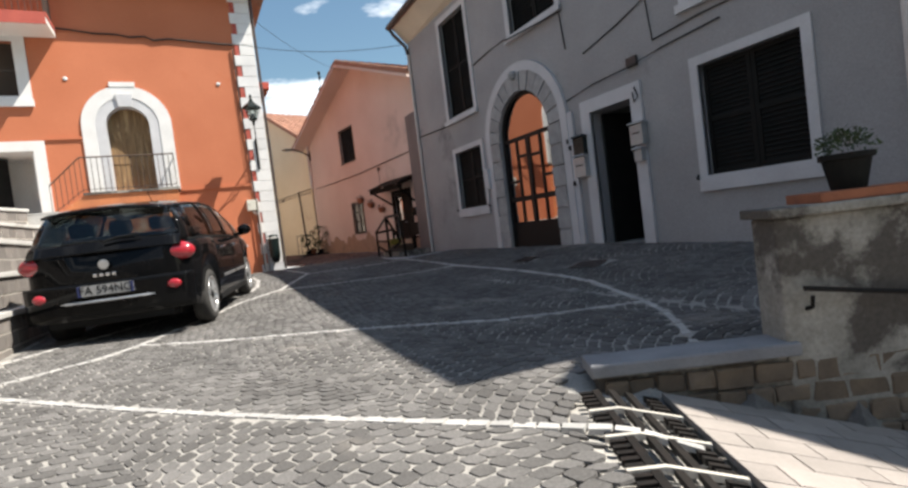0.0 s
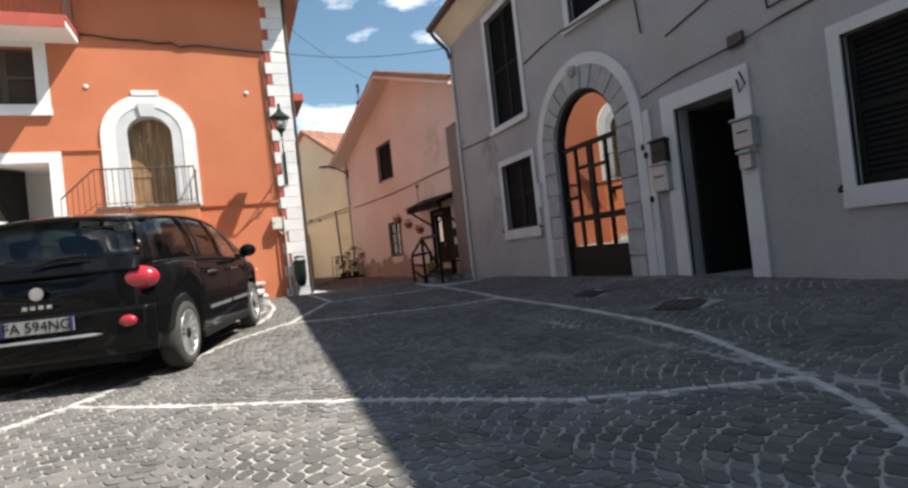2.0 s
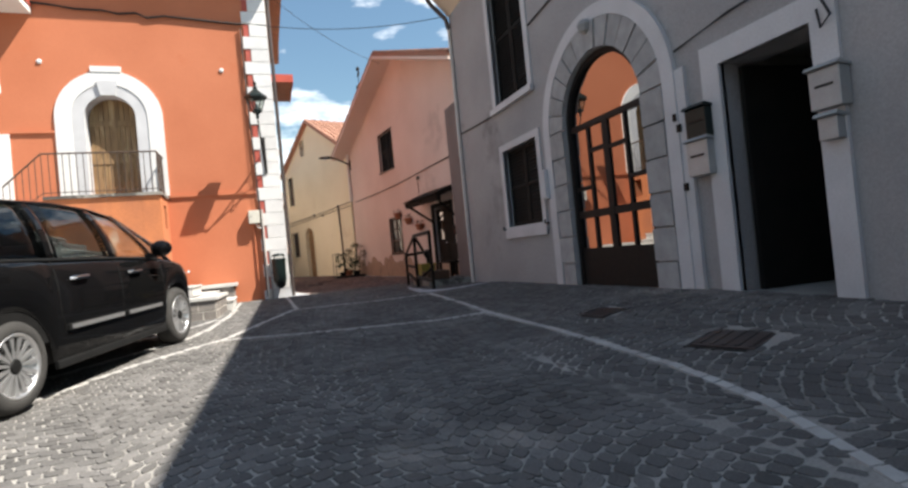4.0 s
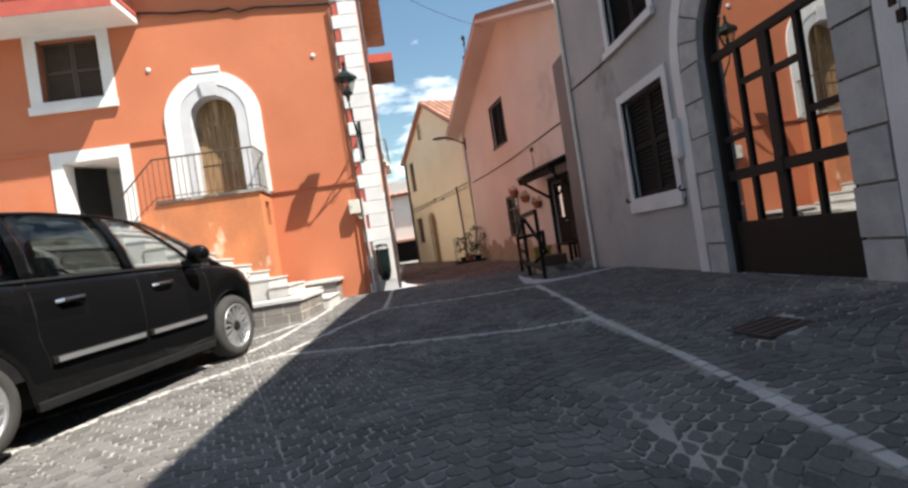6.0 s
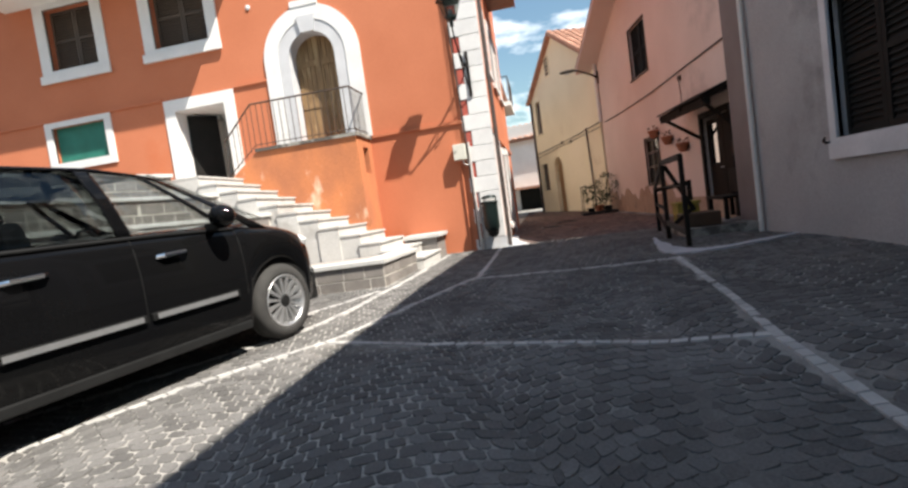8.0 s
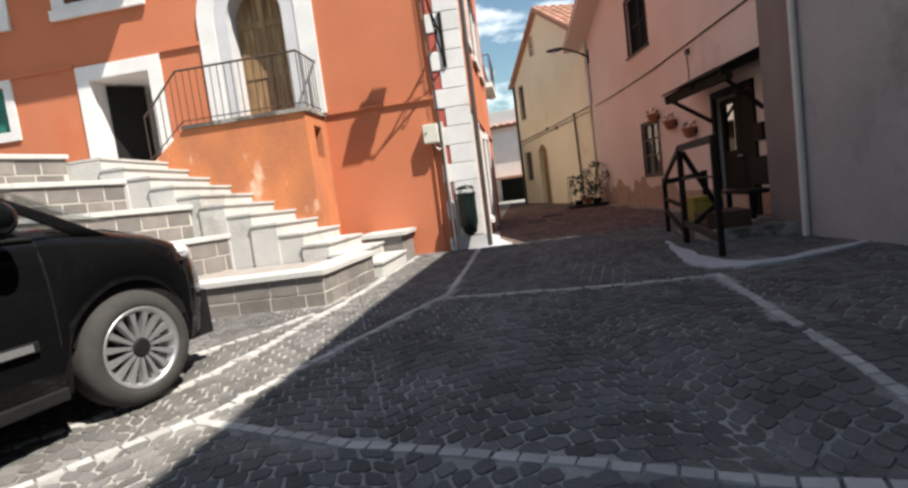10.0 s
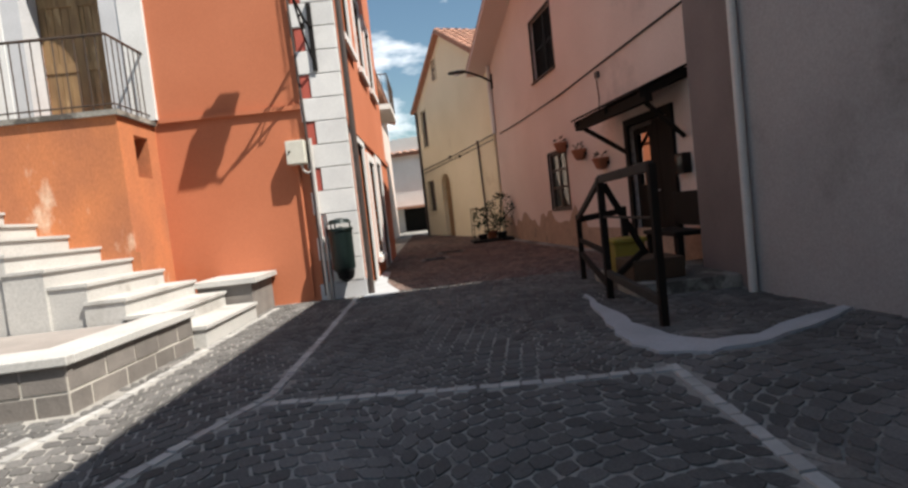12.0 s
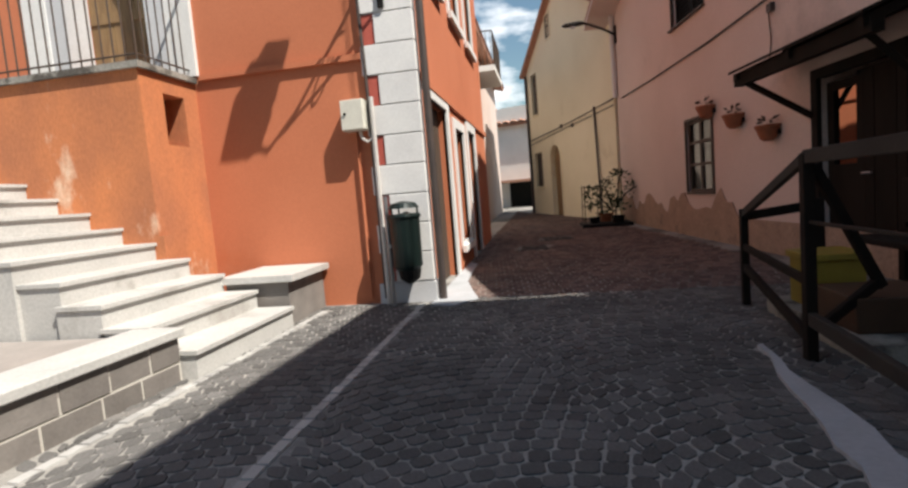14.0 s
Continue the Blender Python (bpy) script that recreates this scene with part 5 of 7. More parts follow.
cross_panel(2.60, 1.03, 0.80, 1.74, 1.455, 0.64, 0.10, "windscreen", M_CARGLASS, "clear raked windscreen")
cross_panel(-0.635, 1.07, 0.74, -0.46, 1.435, 0.60, -0.05, "rear_window", M_CARTINT, "dark tinted rear window")
cross_panel(-0.70, 0.98, 0.76, -0.62, 1.10, 0.74, -0.05, "tailgate_edge", M_PAINTBLACK, "")
grid = [[(-0.58 + 0.16 * i / 3, 0.60 * t, 1.47 + 0.012 * i - 0.05 * abs(t) ** 3) for t in (-1, -0.7, -0.3, 0, 0.3, 0.7, 1)] for i in range(4)]
shell(grid, 0.03, "roof_spoiler", M_PAINTBLACK, car)
bm = run(bmesh.new(), [(-0.72, 0.0, 1.09), (-0.71, -0.15, 1.13), (-0.70, -0.36, 1.14)], 0.014, 6)
part("rear_wiper", bm, M_TRIM, car)
bm = run(bmesh.new(), [(1.1, 0.0, 1.56), (0.94, 0.0, 1.74)], 0.005, 6)
part("aerial", bm, M_TRIM, car)
# bumpers
grid = [[(-0.735 - 0.055 * (1 - t * t) + 0.10 * max(0, abs(t) - 0.8) * 3, 0.83 * t, z) for t in (-1, -0.9, -0.75, -0.5, -0.2, 0.2, 0.5, 0.75, 0.9, 1)] for z in (0.30, 0.38, 0.50, 0.64, 0.68)]
bump = shell(grid, 0.10, "rear_bumper", M_PAINTBLACK, car, "", (1, 0, 0))
part("bumper_strip", (lambda b: run(b, [(-0.80 + 0.07 * (t * t), 0.62 * t, 0.485) for t in (-1, -0.6, -0.2, 0.2, 0.6, 1)], 0.014, 6))(bmesh.new()), M_ALLOY, bump, "thin silver strip")
part("bumper_underside", boxes((-0.74, -0.5, -0.6, 0.6, 0.24, 0.34)), M_TRIM, bump)

def lump(name, x, y, z, rx, ry, rz, material, parent, label="", sub=2):
    bm = bmesh.new()
    bmesh.ops.create_icosphere(bm, subdivisions=sub, radius=1.0)
    for v in bm.verts:
        v.co = Vector((x + v.co.x * rx, y + v.co.y * ry, z + v.co.z * rz))
    return part(name, bm, material, parent, label, smooth=True)


for sgn in (-1, 1):
    lump("tail_light", -0.60, sgn * 0.685, 0.905, 0.105, 0.19, 0.112, M_REDLAMP, car, "red rounded tail light", 3)
    lump("reflector", -0.745, sgn * 0.65, 0.565, 0.035, 0.075, 0.052, M_REDLAMP, car, "red bumper reflector", 2)
    lump("headlight", 3.02, sgn * 0.69, 0.785, 0.13, 0.09, 0.075, M_CLEARLAMP, car, "clear rounded headlight", 3)
    lump("fog_light", 3.22, sgn * 0.58, 0.53, 0.06, 0.07, 0.06, M_CLEARLAMP, car, "round clear lower lamp", 2)
    lump("side_repeater", 2.98, sgn * 0.845, 0.80, 0.03, 0.012, 0.018, M_CLEARLAMP, car, "small clear side repeater", 2)
    # wing mirror
    mir = lump("wing_mirror", 1.98, sgn * 0.99, 1.09, 0.085, 0.105, 0.085, M_PAINTBLACK, car, "", 3)
    part("mirror_foot", boxes((1.96, 2.04, min(sgn * 0.82, sgn * 0.95), max(sgn * 0.82, sgn * 0.95), 1.0, 1.05)), M_TRIM, mir)
    for x in (0.62, 1.50):
        h = part("door_handle", (lambda b: run(b, [(x, sgn * 0.875, 0.875), (x + 0.03, sgn * 0.905, 0.88), (x + 0.19, sgn * 0.905, 0.885), (x + 0.22, sgn * 0.877, 0.885)], 0.016, 8))(bmesh.new()), M_CHROME, car, "chrome door handle")
    for a, b in ((0.52, 1.34), (1.38, 2.10)):
        part("side_moulding", boxes((a, b, min(sgn * 0.868, sgn * 0.902), max(sgn * 0.868, sgn * 0.902), 0.475, 0.525), bevel=0.006), M_TRIM, car)
        part("moulding_strip", boxes((a + 0.03, b - 0.03, min(sgn * 0.898, sgn * 0.908), max(sgn * 0.898, sgn * 0.908), 0.484, 0.518)), M_ALLOY, car, "thin chrome strip")
    # door gaps
    for x in (0.46, 1.36, 2.20):
        pts = [(x + (0.05 if x < 0.5 and f < 0.45 else 0.0), sgn * (lerp(x, W_TAB) * k + 0.0005), 0.27 + (lerp(x, S_TAB) - 0.27) * f) for f, k in ((0.04, 0.962), (0.3, 0.992), (0.5, 1.0), (0.68, 0.998), (0.84, 0.982), (0.99, 0.94))]
        part("door_gap", run(bmesh.new(), pts, 0.005, 5), M_TRIM, car)
    part("sill_cover", boxes((0.40, 2.20, min(sgn * 0.83, sgn * 0.872), max(sgn * 0.83, sgn * 0.872), 0.20, 0.265), bevel=0.01), M_TRIM, car)
# number plate and badges
plate = part("number_plate", boxes((-0.806, -0.796, -0.27, 0.27, 0.545, 0.655)), M_PLATE, car, "white number plate, greyed for shade")
part("plate_edge", boxes((-0.807, -0.8045, 0.235, 0.27, 0.545, 0.655)), M_BLUE, plate)
part("plate_edge", boxes((-0.807, -0.8045, -0.27, -0.235, 0.545, 0.655)), M_BLUE, plate)


def text_mesh(body_text, size):
    cu = bpy.data.curves.new("text", "FONT")
    cu.body, cu.size, cu.extrude, cu.align_x, cu.align_y = body_text, size, 0.001, "CENTER", "CENTER"
    ob = bpy.data.objects.new("text", cu)
    me = bpy.data.meshes.new_from_object(ob)
    bpy.data.objects.remove(ob)
    return me


me = text_mesh("FA 594NG", 0.115)
me.materials.append(M_TRIM)
writing = new("plate_text", me)
writing.parent = plate
writing.matrix_local = Matrix(((0, 0, -1, -0.808), (-1, 0, 0, 0), (0, 1, 0, 0.60), (0, 0, 0, 1)))
bm = lathe(bmesh.new(), [(0.052, 0), (0.052, 0.008), (0.04, 0.011)], 20, Matrix(((0, 0, -1, -0.765), (-1, 0, 0, 0), (0, 1, 0, 0.86), (0, 0, 0, 1))))
part("badge", bm, M_ALLOY, car, "round silver badge")
for i in range(4):
    y = 0.09 - i * 0.06
    part("badge_mark", boxes((-0.78, -0.765, y - 0.022, y + 0.022, 0.735, 0.77), bevel=0.005), M_CHROME, car, "chrome badge shape")
# cabin
part("dashboard", boxes((1.95, 2.5, -0.72, 0.72, 0.8, 1.03), bevel=0.03), M_TRIM, car)
ringpts = [(1.86 - 0.06 * math.sin(t), 0.36 + 0.17 * math.cos(t), 0.98 + 0.17 * math.sin(t)) for t in [2 * math.pi * i / 20 for i in range(21)]]
part("steering_wheel", run(bmesh.new(), ringpts, 0.014, 6), M_TRIM, car)
for y in (-0.37, 0.37):
    s = part("front_seat", boxes((0.98, 1.5, y - 0.25, y + 0.25, 0.4, 0.62), bevel=0.05), M_CARSEAT, car, "dark cloth front seat")
    bm = bmesh.new()
    box(bm, -0.07, 0.07, -0.24, 0.24, 0, 0.62, pose(1.0, y, 0.6, 0, -14, 0), 0.05)
    part("seat_back", bm, M_CARSEAT, s)
    bm = bmesh.new()
    box(bm, -0.05, 0.05, -0.13, 0.13, 0.60, 0.78, pose(1.0, y, 0.6, 0, -14, 0), 0.04)
    part("headrest", bm, M_CARSEAT, s)
s = part("rear_seat", boxes((0.05, 0.55, -0.65, 0.65, 0.4, 0.62), bevel=0.05), M_CARSEAT, car, "dark cloth rear bench")
bm = bmesh.new()
box(bm, -0.07, 0.07, -0.65, 0.65, 0, 0.58, pose(0.02, 0, 0.6, 0, -14, 0), 0.05)
part("seat_back", bm, M_CARSEAT, s)
for y in (-0.42, 0.0, 0.42):
    bm = bmesh.new()
    box(bm, -0.05, 0.05, -0.12, 0.12, 0.6, 0.76, pose(0.02, y, 0.6, 0, -14, 0), 0.04)
    part("headrest", bm, M_CARSEAT, s)


def wheel(x, sgn):
    turn = pose(x, sgn * 0.865, TYRE, -90 * sgn, 0, 0)   # local z points outward
    bm = lathe(bmesh.new(), [(0.225, -0.2), (0.295, -0.19), (TYRE, -0.155), (TYRE + 0.002, -0.10), (TYRE, -0.045), (0.300, -0.012), (0.250, 0.0), (0.222, -0.006), (0.215, -0.03), (0.215, -0.2)], 44, turn)
    w = part("wheel", bm, M_RUBBER, car, "dusty black tyre", smooth=True)
    bm = lathe(bmesh.new(), [(0.16, -0.13), (0.205, -0.12), (0.205, -0.03), (0.222, -0.012), (0.226, -0.004), (0.217, 0.0), (0.198, -0.018), (0.195, -0.11), (0.16, -0.12)], 40, turn)
    part("rim", bm, M_ALLOY, w, "silver alloy rim", smooth=True)
    part("brake_disc", lathe(bmesh.new(), [(0.15, -0.10), (0.15, -0.085), (0.05, -0.08)], 24, turn), M_TRIM, w)
    part("hub_cap", lathe(bmesh.new(), [(0.058, -0.06), (0.055, -0.022), (0.045, -0.012), (0.01, -0.008)], 20, turn), M_TRIM, w, "dark hub cap")
    for k in range(15):
        sp = bmesh.new()
        m = turn @ pose(0, 0, 0, 0, 0, 24 * k)
        vs = []
        for r, ww, z0, z1 in ((0.045, 0.011, -0.05, -0.022), (0.13, 0.014, -0.05, -0.016), (0.205, 0.023, -0.045, -0.014)):
            vs.append([sp.verts.new(m @ Vector((r, y, z))) for y, z in ((-ww, z0), (-ww * 0.8, z1), (ww * 0.8, z1), (ww, z0))])
        for a, b in zip(vs, vs[1:]):
            for q in range(4):
                sp.faces.new((a[q], a[(q + 1) % 4], b[(q + 1) % 4], b[q]))
        sp.faces.new(vs[0][::-1])
        sp.faces.new(vs[-1])
        part("spoke", sp, M_ALLOY, w)


for x in (0.0, WB):
    for sgn in (-1, 1):
        wheel(x, sgn)

# ---- low walls, ramp and drain at the square's edge ----
RW = RAMP_WAY
RN = Vector((RW.y, -RW.x))          # towards the ramp


def ramp_frame():
    return Matrix(((RW.x, -RN.x, 0, RAMP_AT.x), (RW.y, -RN.y, 0, RAMP_AT.y), (0, 0, 1, 0), (0, 0, 0, 1)))


RM = ramp_frame()     # local x along the wall, local y away from the ramp
low = empty("retaining_wall", "rubble retaining wall beside the ramp with pale coping", "retaining wall")
part("coping", box(bmesh.new(), -0.02, 1.12, -0.03, 0.22, -0.06, 0.015, RM, 0.012), M_COPING, low, "pale grey coping slab, darkened for shade")
part("wall_core", box(bmesh.new(), 0.02, 4.5, 0.02, 0.2, -1.4, -0.06, RM), M_CONCRETE, low)
for j in range(5):
    u = 0.05
    while u < 2.6:
        w = random.uniform(0.09, 0.24)
        z0 = -0.09 - j * 0.13
        h = random.uniform(0.09, 0.125)
        if z0 - h < level(*(RAMP_AT + RW * u + RN * 0.3)) - 0.12:
            u += w
            continue
        bm = box(bmesh.new(), u + 0.006, u + w - 0.006, -0.015 * random.random(), 0.05, z0 - h, z0, RM, 0.012)
        for v in bm.verts:
            v.co += Vector((random.uniform(-1, 1), random.uniform(-1, 1), random.uniform(-1, 1))) * 0.008
        part("rubble_stone", bm, M_RUBBLE, low)
        u += w
par = empty("parapet_wall", "weathered concrete parapet wall with stained plaster", "wall")
part("wall", box(bmesh.new(), 1.06, 4.6, 0.0, 0.26, -0.5, 0.69, RM, 0.015), M_CONCRETE, par)
part("wall_cap", box(bmesh.new(), 1.02, 4.6, -0.04, 0.30, 0.69, 0.745, RM, 0.01), M_CONCRETE, par, "thin worn cap slab")
part("tile_layer", box(bmesh.new(), 1.30, 4.6, -0.02, 0.30, 0.745, 0.80, RM, 0.006), M_TERRACOTTA, par, "flat terracotta tiles on the wall")
hr = empty("handrail", "black iron handrail fixed along the parapet wall", "handrail")
part("bar", run(bmesh.new(), [RM @ Vector(q) for q in ((1.14, -0.06, 0.31), (1.4, -0.06, 0.27), (3.6, -0.06, -0.05))], 0.014, 8), M_IRON, hr)
for u in (1.18, 2.2, 3.2):
    part("bracket", run(bmesh.new(), [RM @ Vector((u, -0.06, 0.28 - (u - 1.06) * 0.13)), RM @ Vector((u, -0.05, 0.22 - (u - 1.06) * 0.13)), RM @ Vector((u, 0.01, 0.20 - (u - 1.06) * 0.13))], 0.012, 6), M_IRON, hr)


def leafy(name, parent, centre, spread, count, size, material, label="", up=0.6):
    """Many small leaves on short stalks about a centre."""
    pts, quads = [], []
    c = Vector(centre)
    for _ in range(count):
        d = Vector((random.gauss(0, 1), random.gauss(0, 1), random.gauss(0, 1) * 0.8 + up))
        d.normalize()
        p = c + Vector((d.x * spread[0], d.y * spread[1], d.z * spread[2])) * random.uniform(0.35, 1.0)
        a = Vector((random.gauss(0, 1), random.gauss(0, 1), random.gauss(0, 1))).normalized()
        b = a.cross(d).normalized() if a.cross(d).length > 1e-3 else Vector((1, 0, 0))
        s = size * random.uniform(0.6, 1.3)
        k = len(pts)
        tip = (a * 0.5 + d * 0.8).normalized() * s
        pts += [p, p + tip * 0.5 + b * s * 0.28, p + tip, p + tip * 0.5 - b * s * 0.28]
        quads.append((k, k + 1, k + 2, k + 3))
    me = bpy.data.meshes.new(name)
    me.from_pydata(pts, [], quads)
    me.materials.append(material)
    ob = new(name, me)
    ob.parent = parent
    tagged(ob, label, kind="stuff")
    return ob


def pot(at, r, h, material, label, leaves=0, spread=0.2, tall=0.25, size=0.07, leaf_mat=None):
    top = empty("plant_pot", label, "plant pot")
    x, y, z = at
    part("pot", lathe(bmesh.new(), [(r * 0.68, 0), (r * 0.95, h * 0.82), (r * 1.08, h * 0.84), (r * 1.08, h), (r * 0.92, h), (r * 0.88, h * 0.9), (0.01, h * 0.88)], 20, pose(x, y, z)), material, top, smooth=False)
    if leaves:
        leafy("foliage", top, (x, y, z + h + tall * 0.4), (spread, spread, tall), leaves, size, leaf_mat or M_LEAF)
    return top


pp = RM @ Vector((1.56, 0.14, 0.80))
pot(pp, 0.125, 0.20, M_SHUTTER, "black plastic pot with fine green plant on the wall", 420, 0.15, 0.10, 0.028)

# drain and pavers at the head of the ramp
drain = empty("drain_grating", "rusty iron drain grating across the ramp's head", "drain grating")


def on_ramp(bm, lift):
    """Bends a piece drawn flat on local x, y down onto the ramp's head."""
    for v in bm.verts:
        q = RM @ Vector((v.co.x, v.co.y, 0))
        v.co = Vector((q.x, q.y, v.co.z + lift + level(*(RAMP_AT - RW * 0.01 - RN * v.co.y)) - 0.28 * max(0.0, v.co.x - 0.02)))
    return bm


for j in range(6):
    v0 = 0.10 + j * 0.30
    for i in range(3):
        part("bar", on_ramp(boxes((-0.045 + i * 0.085, -0.010 + i * 0.085, -v0 - 0.285, -v0 - 0.015, -0.03, 0)), 0.0), M_IRON, drain)
    for u in (-0.115, 0.215):
        for k in range(5):
            part("slot_bar", on_ramp(boxes((u, u + 0.075, -v0 - 0.268 + k * 0.055, -v0 - 0.240 + k * 0.055, -0.03, 0)), -0.004), M_IRON, drain)
    if j % 2 or j == 2:
        part("frame_bar", on_ramp(boxes((-0.125, 0.02, -v0 - 0.011, -v0 + 0.011, -0.03, 0), (0.02, 0.31, -v0 - 0.011, -v0 + 0.011, -0.03, 0)), 0.003), M_JOINT, drain, "pale worn bar of the frame")
# Near-black block paints the shade down under the grating.
part("pit_shade", box(bmesh.new(), -0.13, 0.31, -1.95, -0.05, -0.40, -0.20, RM), M_DARK, drain)
ramp_paving = empty("ramp_paving", "pale rectangular pavers on the ramp", "paving", kind="structure")
for i in range(14):
    for j in range(16):
        u0, v0 = 0.34 + i * 0.30 + (0.15 if j % 2 else 0.0), 0.05 + j * 0.16
        part("paver", on_ramp(box(bmesh.new(), u0, u0 + 0.293, -v0 - 0.154, -v0, -0.03, random.uniform(0.006, 0.009)), 0.0), M_PAVER, ramp_paving)
for j in range(1, 16, 2):
    v0 = 0.05 + j * 0.16
    part("paver", on_ramp(box(bmesh.new(), 0.34, 0.483, -v0 - 0.154, -v0, -0.03, 0.007), 0.0), M_PAVER, ramp_paving)

# ---- street lantern on the orange house's corner ----
lan = empty("wall_lantern", "green-black street lantern on a scrolled iron bracket", "wall lantern")
LX, LY = 1.79, 15.36
bm = lathe(bmesh.new(), [(0.02, 4.98), (0.05, 4.94), (0.05, 4.90), (0.09, 4.86), (0.23, 4.75), (0.245, 4.70), (0.21, 4.69)], 6, pose(LX, LY, 0))
part("hood", bm, M_BOXGREEN, lan)
part("finial", lathe(bmesh.new(), [(0.012, 4.97), (0.035, 5.0), (0.035, 5.05), (0.01, 5.09)], 10, pose(LX, LY, 0)), M_BOXGREEN, lan)
part("glass_body", lathe(bmesh.new(), [(0.10, 4.42), (0.185, 4.69)], 6, pose(LX, LY, 0)), M_GLASS, lan, "clear tapered lantern glass")
for k in range(6):
    a = 2 * math.pi * k / 6
    part("frame_bar", tube(bmesh.new(), (LX + 0.10 * math.cos(a), LY + 0.10 * math.sin(a), 4.41), (LX + 0.19 * math.cos(a), LY + 0.19 * math.sin(a), 4.70), 0.010, 6), M_BOXGREEN, lan)
part("base", lathe(bmesh.new(), [(0.03, 4.24), (0.04, 4.34), (0.105, 4.39), (0.105, 4.43)], 10, pose(LX, LY, 0)), M_BOXGREEN, lan)
part("bulb", lathe(bmesh.new(), [(0.02, 4.42), (0.04, 4.48), (0.035, 4.54), (0.01, 4.57)], 10, pose(LX, LY, 0)), M_PLATE, lan)
part("arm", run(bmesh.new(), [(LX, LY, 4.22), (LX + 0.01, LY + 0.05, 4.05), (LX + 0.03, LY + 0.25, 3.85), (LX + 0.06, LY + 0.6, 3.72), (1.88, 16.13, 3.70)], 0.018, 8), M_IRON, lan)
part("stay", run(bmesh.new(), [(LX + 0.02, LY + 0.15, 3.93), (LX + 0.05, LY + 0.5, 3.5), (1.88, 16.13, 3.22)], 0.014, 8), M_IRON, lan)
sc = [(LX + 0.05, LY + 0.45 + (0.15 - 0.009 * i) * math.cos(i * 0.55), 3.62 + (0.15 - 0.009 * i) * math.sin(i * 0.55)) for i in range(15)]
part("scroll", run(bmesh.new(), sc, 0.010, 6), M_IRON, lan)
part("wall_plate", boxes((1.85, 1.91, 16.12, 16.149, 3.15, 4.0)), M_IRON, lan)

# ---- meter box with pipes beside the corner ----
eb = empty("meter_box", "cream electric meter box on the orange wall", "meter box")
part("body", boxes((1.40, 1.64, 16.02, 16.185, 1.98, 2.28), bevel=0.01), M_BOXCREAM, eb)
part("cover", boxes((1.41, 1.63, 16.008, 16.02, 1.99, 2.27)), M_BOXCREAM, eb)
part("lock", lathe(bmesh.new(), [(0.014, 0), (0.014, 0.01)], 10, pose(1.45, 16.006, 2.14, 90, 0, 0)), M_IRON, eb)
part("loop", run(bmesh.new(), [(1.56, 16.12, 1.98), (1.58, 16.1, 1.90), (1.63, 16.1, 1.86), (1.68, 16.12, 1.90), (1.69, 16.14, 2.05)], 0.016, 8), M_PIPEPALE, eb, "looped pale conduit")
for x, r, z1 in ((1.66, 0.018, 6.6),):
    bm = run(bmesh.new(), [(x, 16.15, 0.25), (x, 16.15, 2.4), (x - 0.06, 16.15, 5.0), (x - 0.07, 16.15, z1)], r, 8)
    tagged(part("conduit", bm, M_PIPEDARK), "dark conduit running up the wall's corner", "conduit")
bm = run(bmesh.new(), [(1.50, 16.16, 1.98), (1.50, 16.16, 0.25)], 0.016, 8)
tagged(part("conduit", bm, M_ORANGE), "orange painted conduit below the meter box", "conduit")
bm = run(bmesh.new(), [(1.70, 16.11, 0.2), (1.70, 16.11, 2.3)], 0.024, 8)
tagged(part("conduit", bm, M_PIPEPALE), "pale pipe beside the quoins", "conduit")
for x, z in ((-2.43, 5.71), (1.10, 5.60)):
    bm = lathe(bmesh.new(), [(0.05, 0), (0.05, 0.02), (0.02, 0.03)], 12, pose(x, 16.188, z, 90, 0, 0))
    tagged(part("wall_plug", bm, M_WHITE), "small round white plug on the orange facade", "wall plug")

# ---- litter bin ----
lb = empty("litter_bin", "dark green metal litter bin on a post", "litter bin")
BX, BY = 1.97, 15.98
part("bin_body", lathe(bmesh.new(), [(0.12, 0.56), (0.145, 0.60), (0.15, 1.08), (0.155, 1.10), (0.14, 1.10), (0.13, 0.64)], 20, pose(BX, BY, 0)), M_BOXGREEN, lb, smooth=False)
part("rim", lathe(bmesh.new(), [(0.158, 1.07), (0.165, 1.09), (0.158, 1.115), (0.14, 1.115)], 20, pose(BX, BY, 0)), M_BOXGREEN, lb)
part("hood", lathe(bmesh.new(), [(0.158, 1.17), (0.12, 1.22), (0.02, 1.24)], 20, pose(BX, BY, 0)), M_BOXGREEN, lb)
for a in (0.6, 2.2, 4.0):
    part("hood_stay", tube(bmesh.new(), (BX + 0.14 * math.cos(a), BY + 0.14 * math.sin(a), 1.1), (BX + 0.14 * math.cos(a), BY + 0.14 * math.sin(a), 1.18), 0.01, 6), M_BOXGREEN, lb)
part("bag", lathe(bmesh.new(), [(0.03, 0.42), (0.10, 0.47), (0.12, 0.56)], 12, pose(BX + 0.01, BY, 0)), M_TRIM, lb, "black bag bulging below")
part("post", tube(bmesh.new(), (1.78, 16.02, 0.12), (1.78, 16.02, 1.3), 0.025, 10), M_METAL, lb)
part("clamp", boxes((1.78, 1.86, 15.99, 16.03, 0.78, 0.82)), M_METAL, lb)

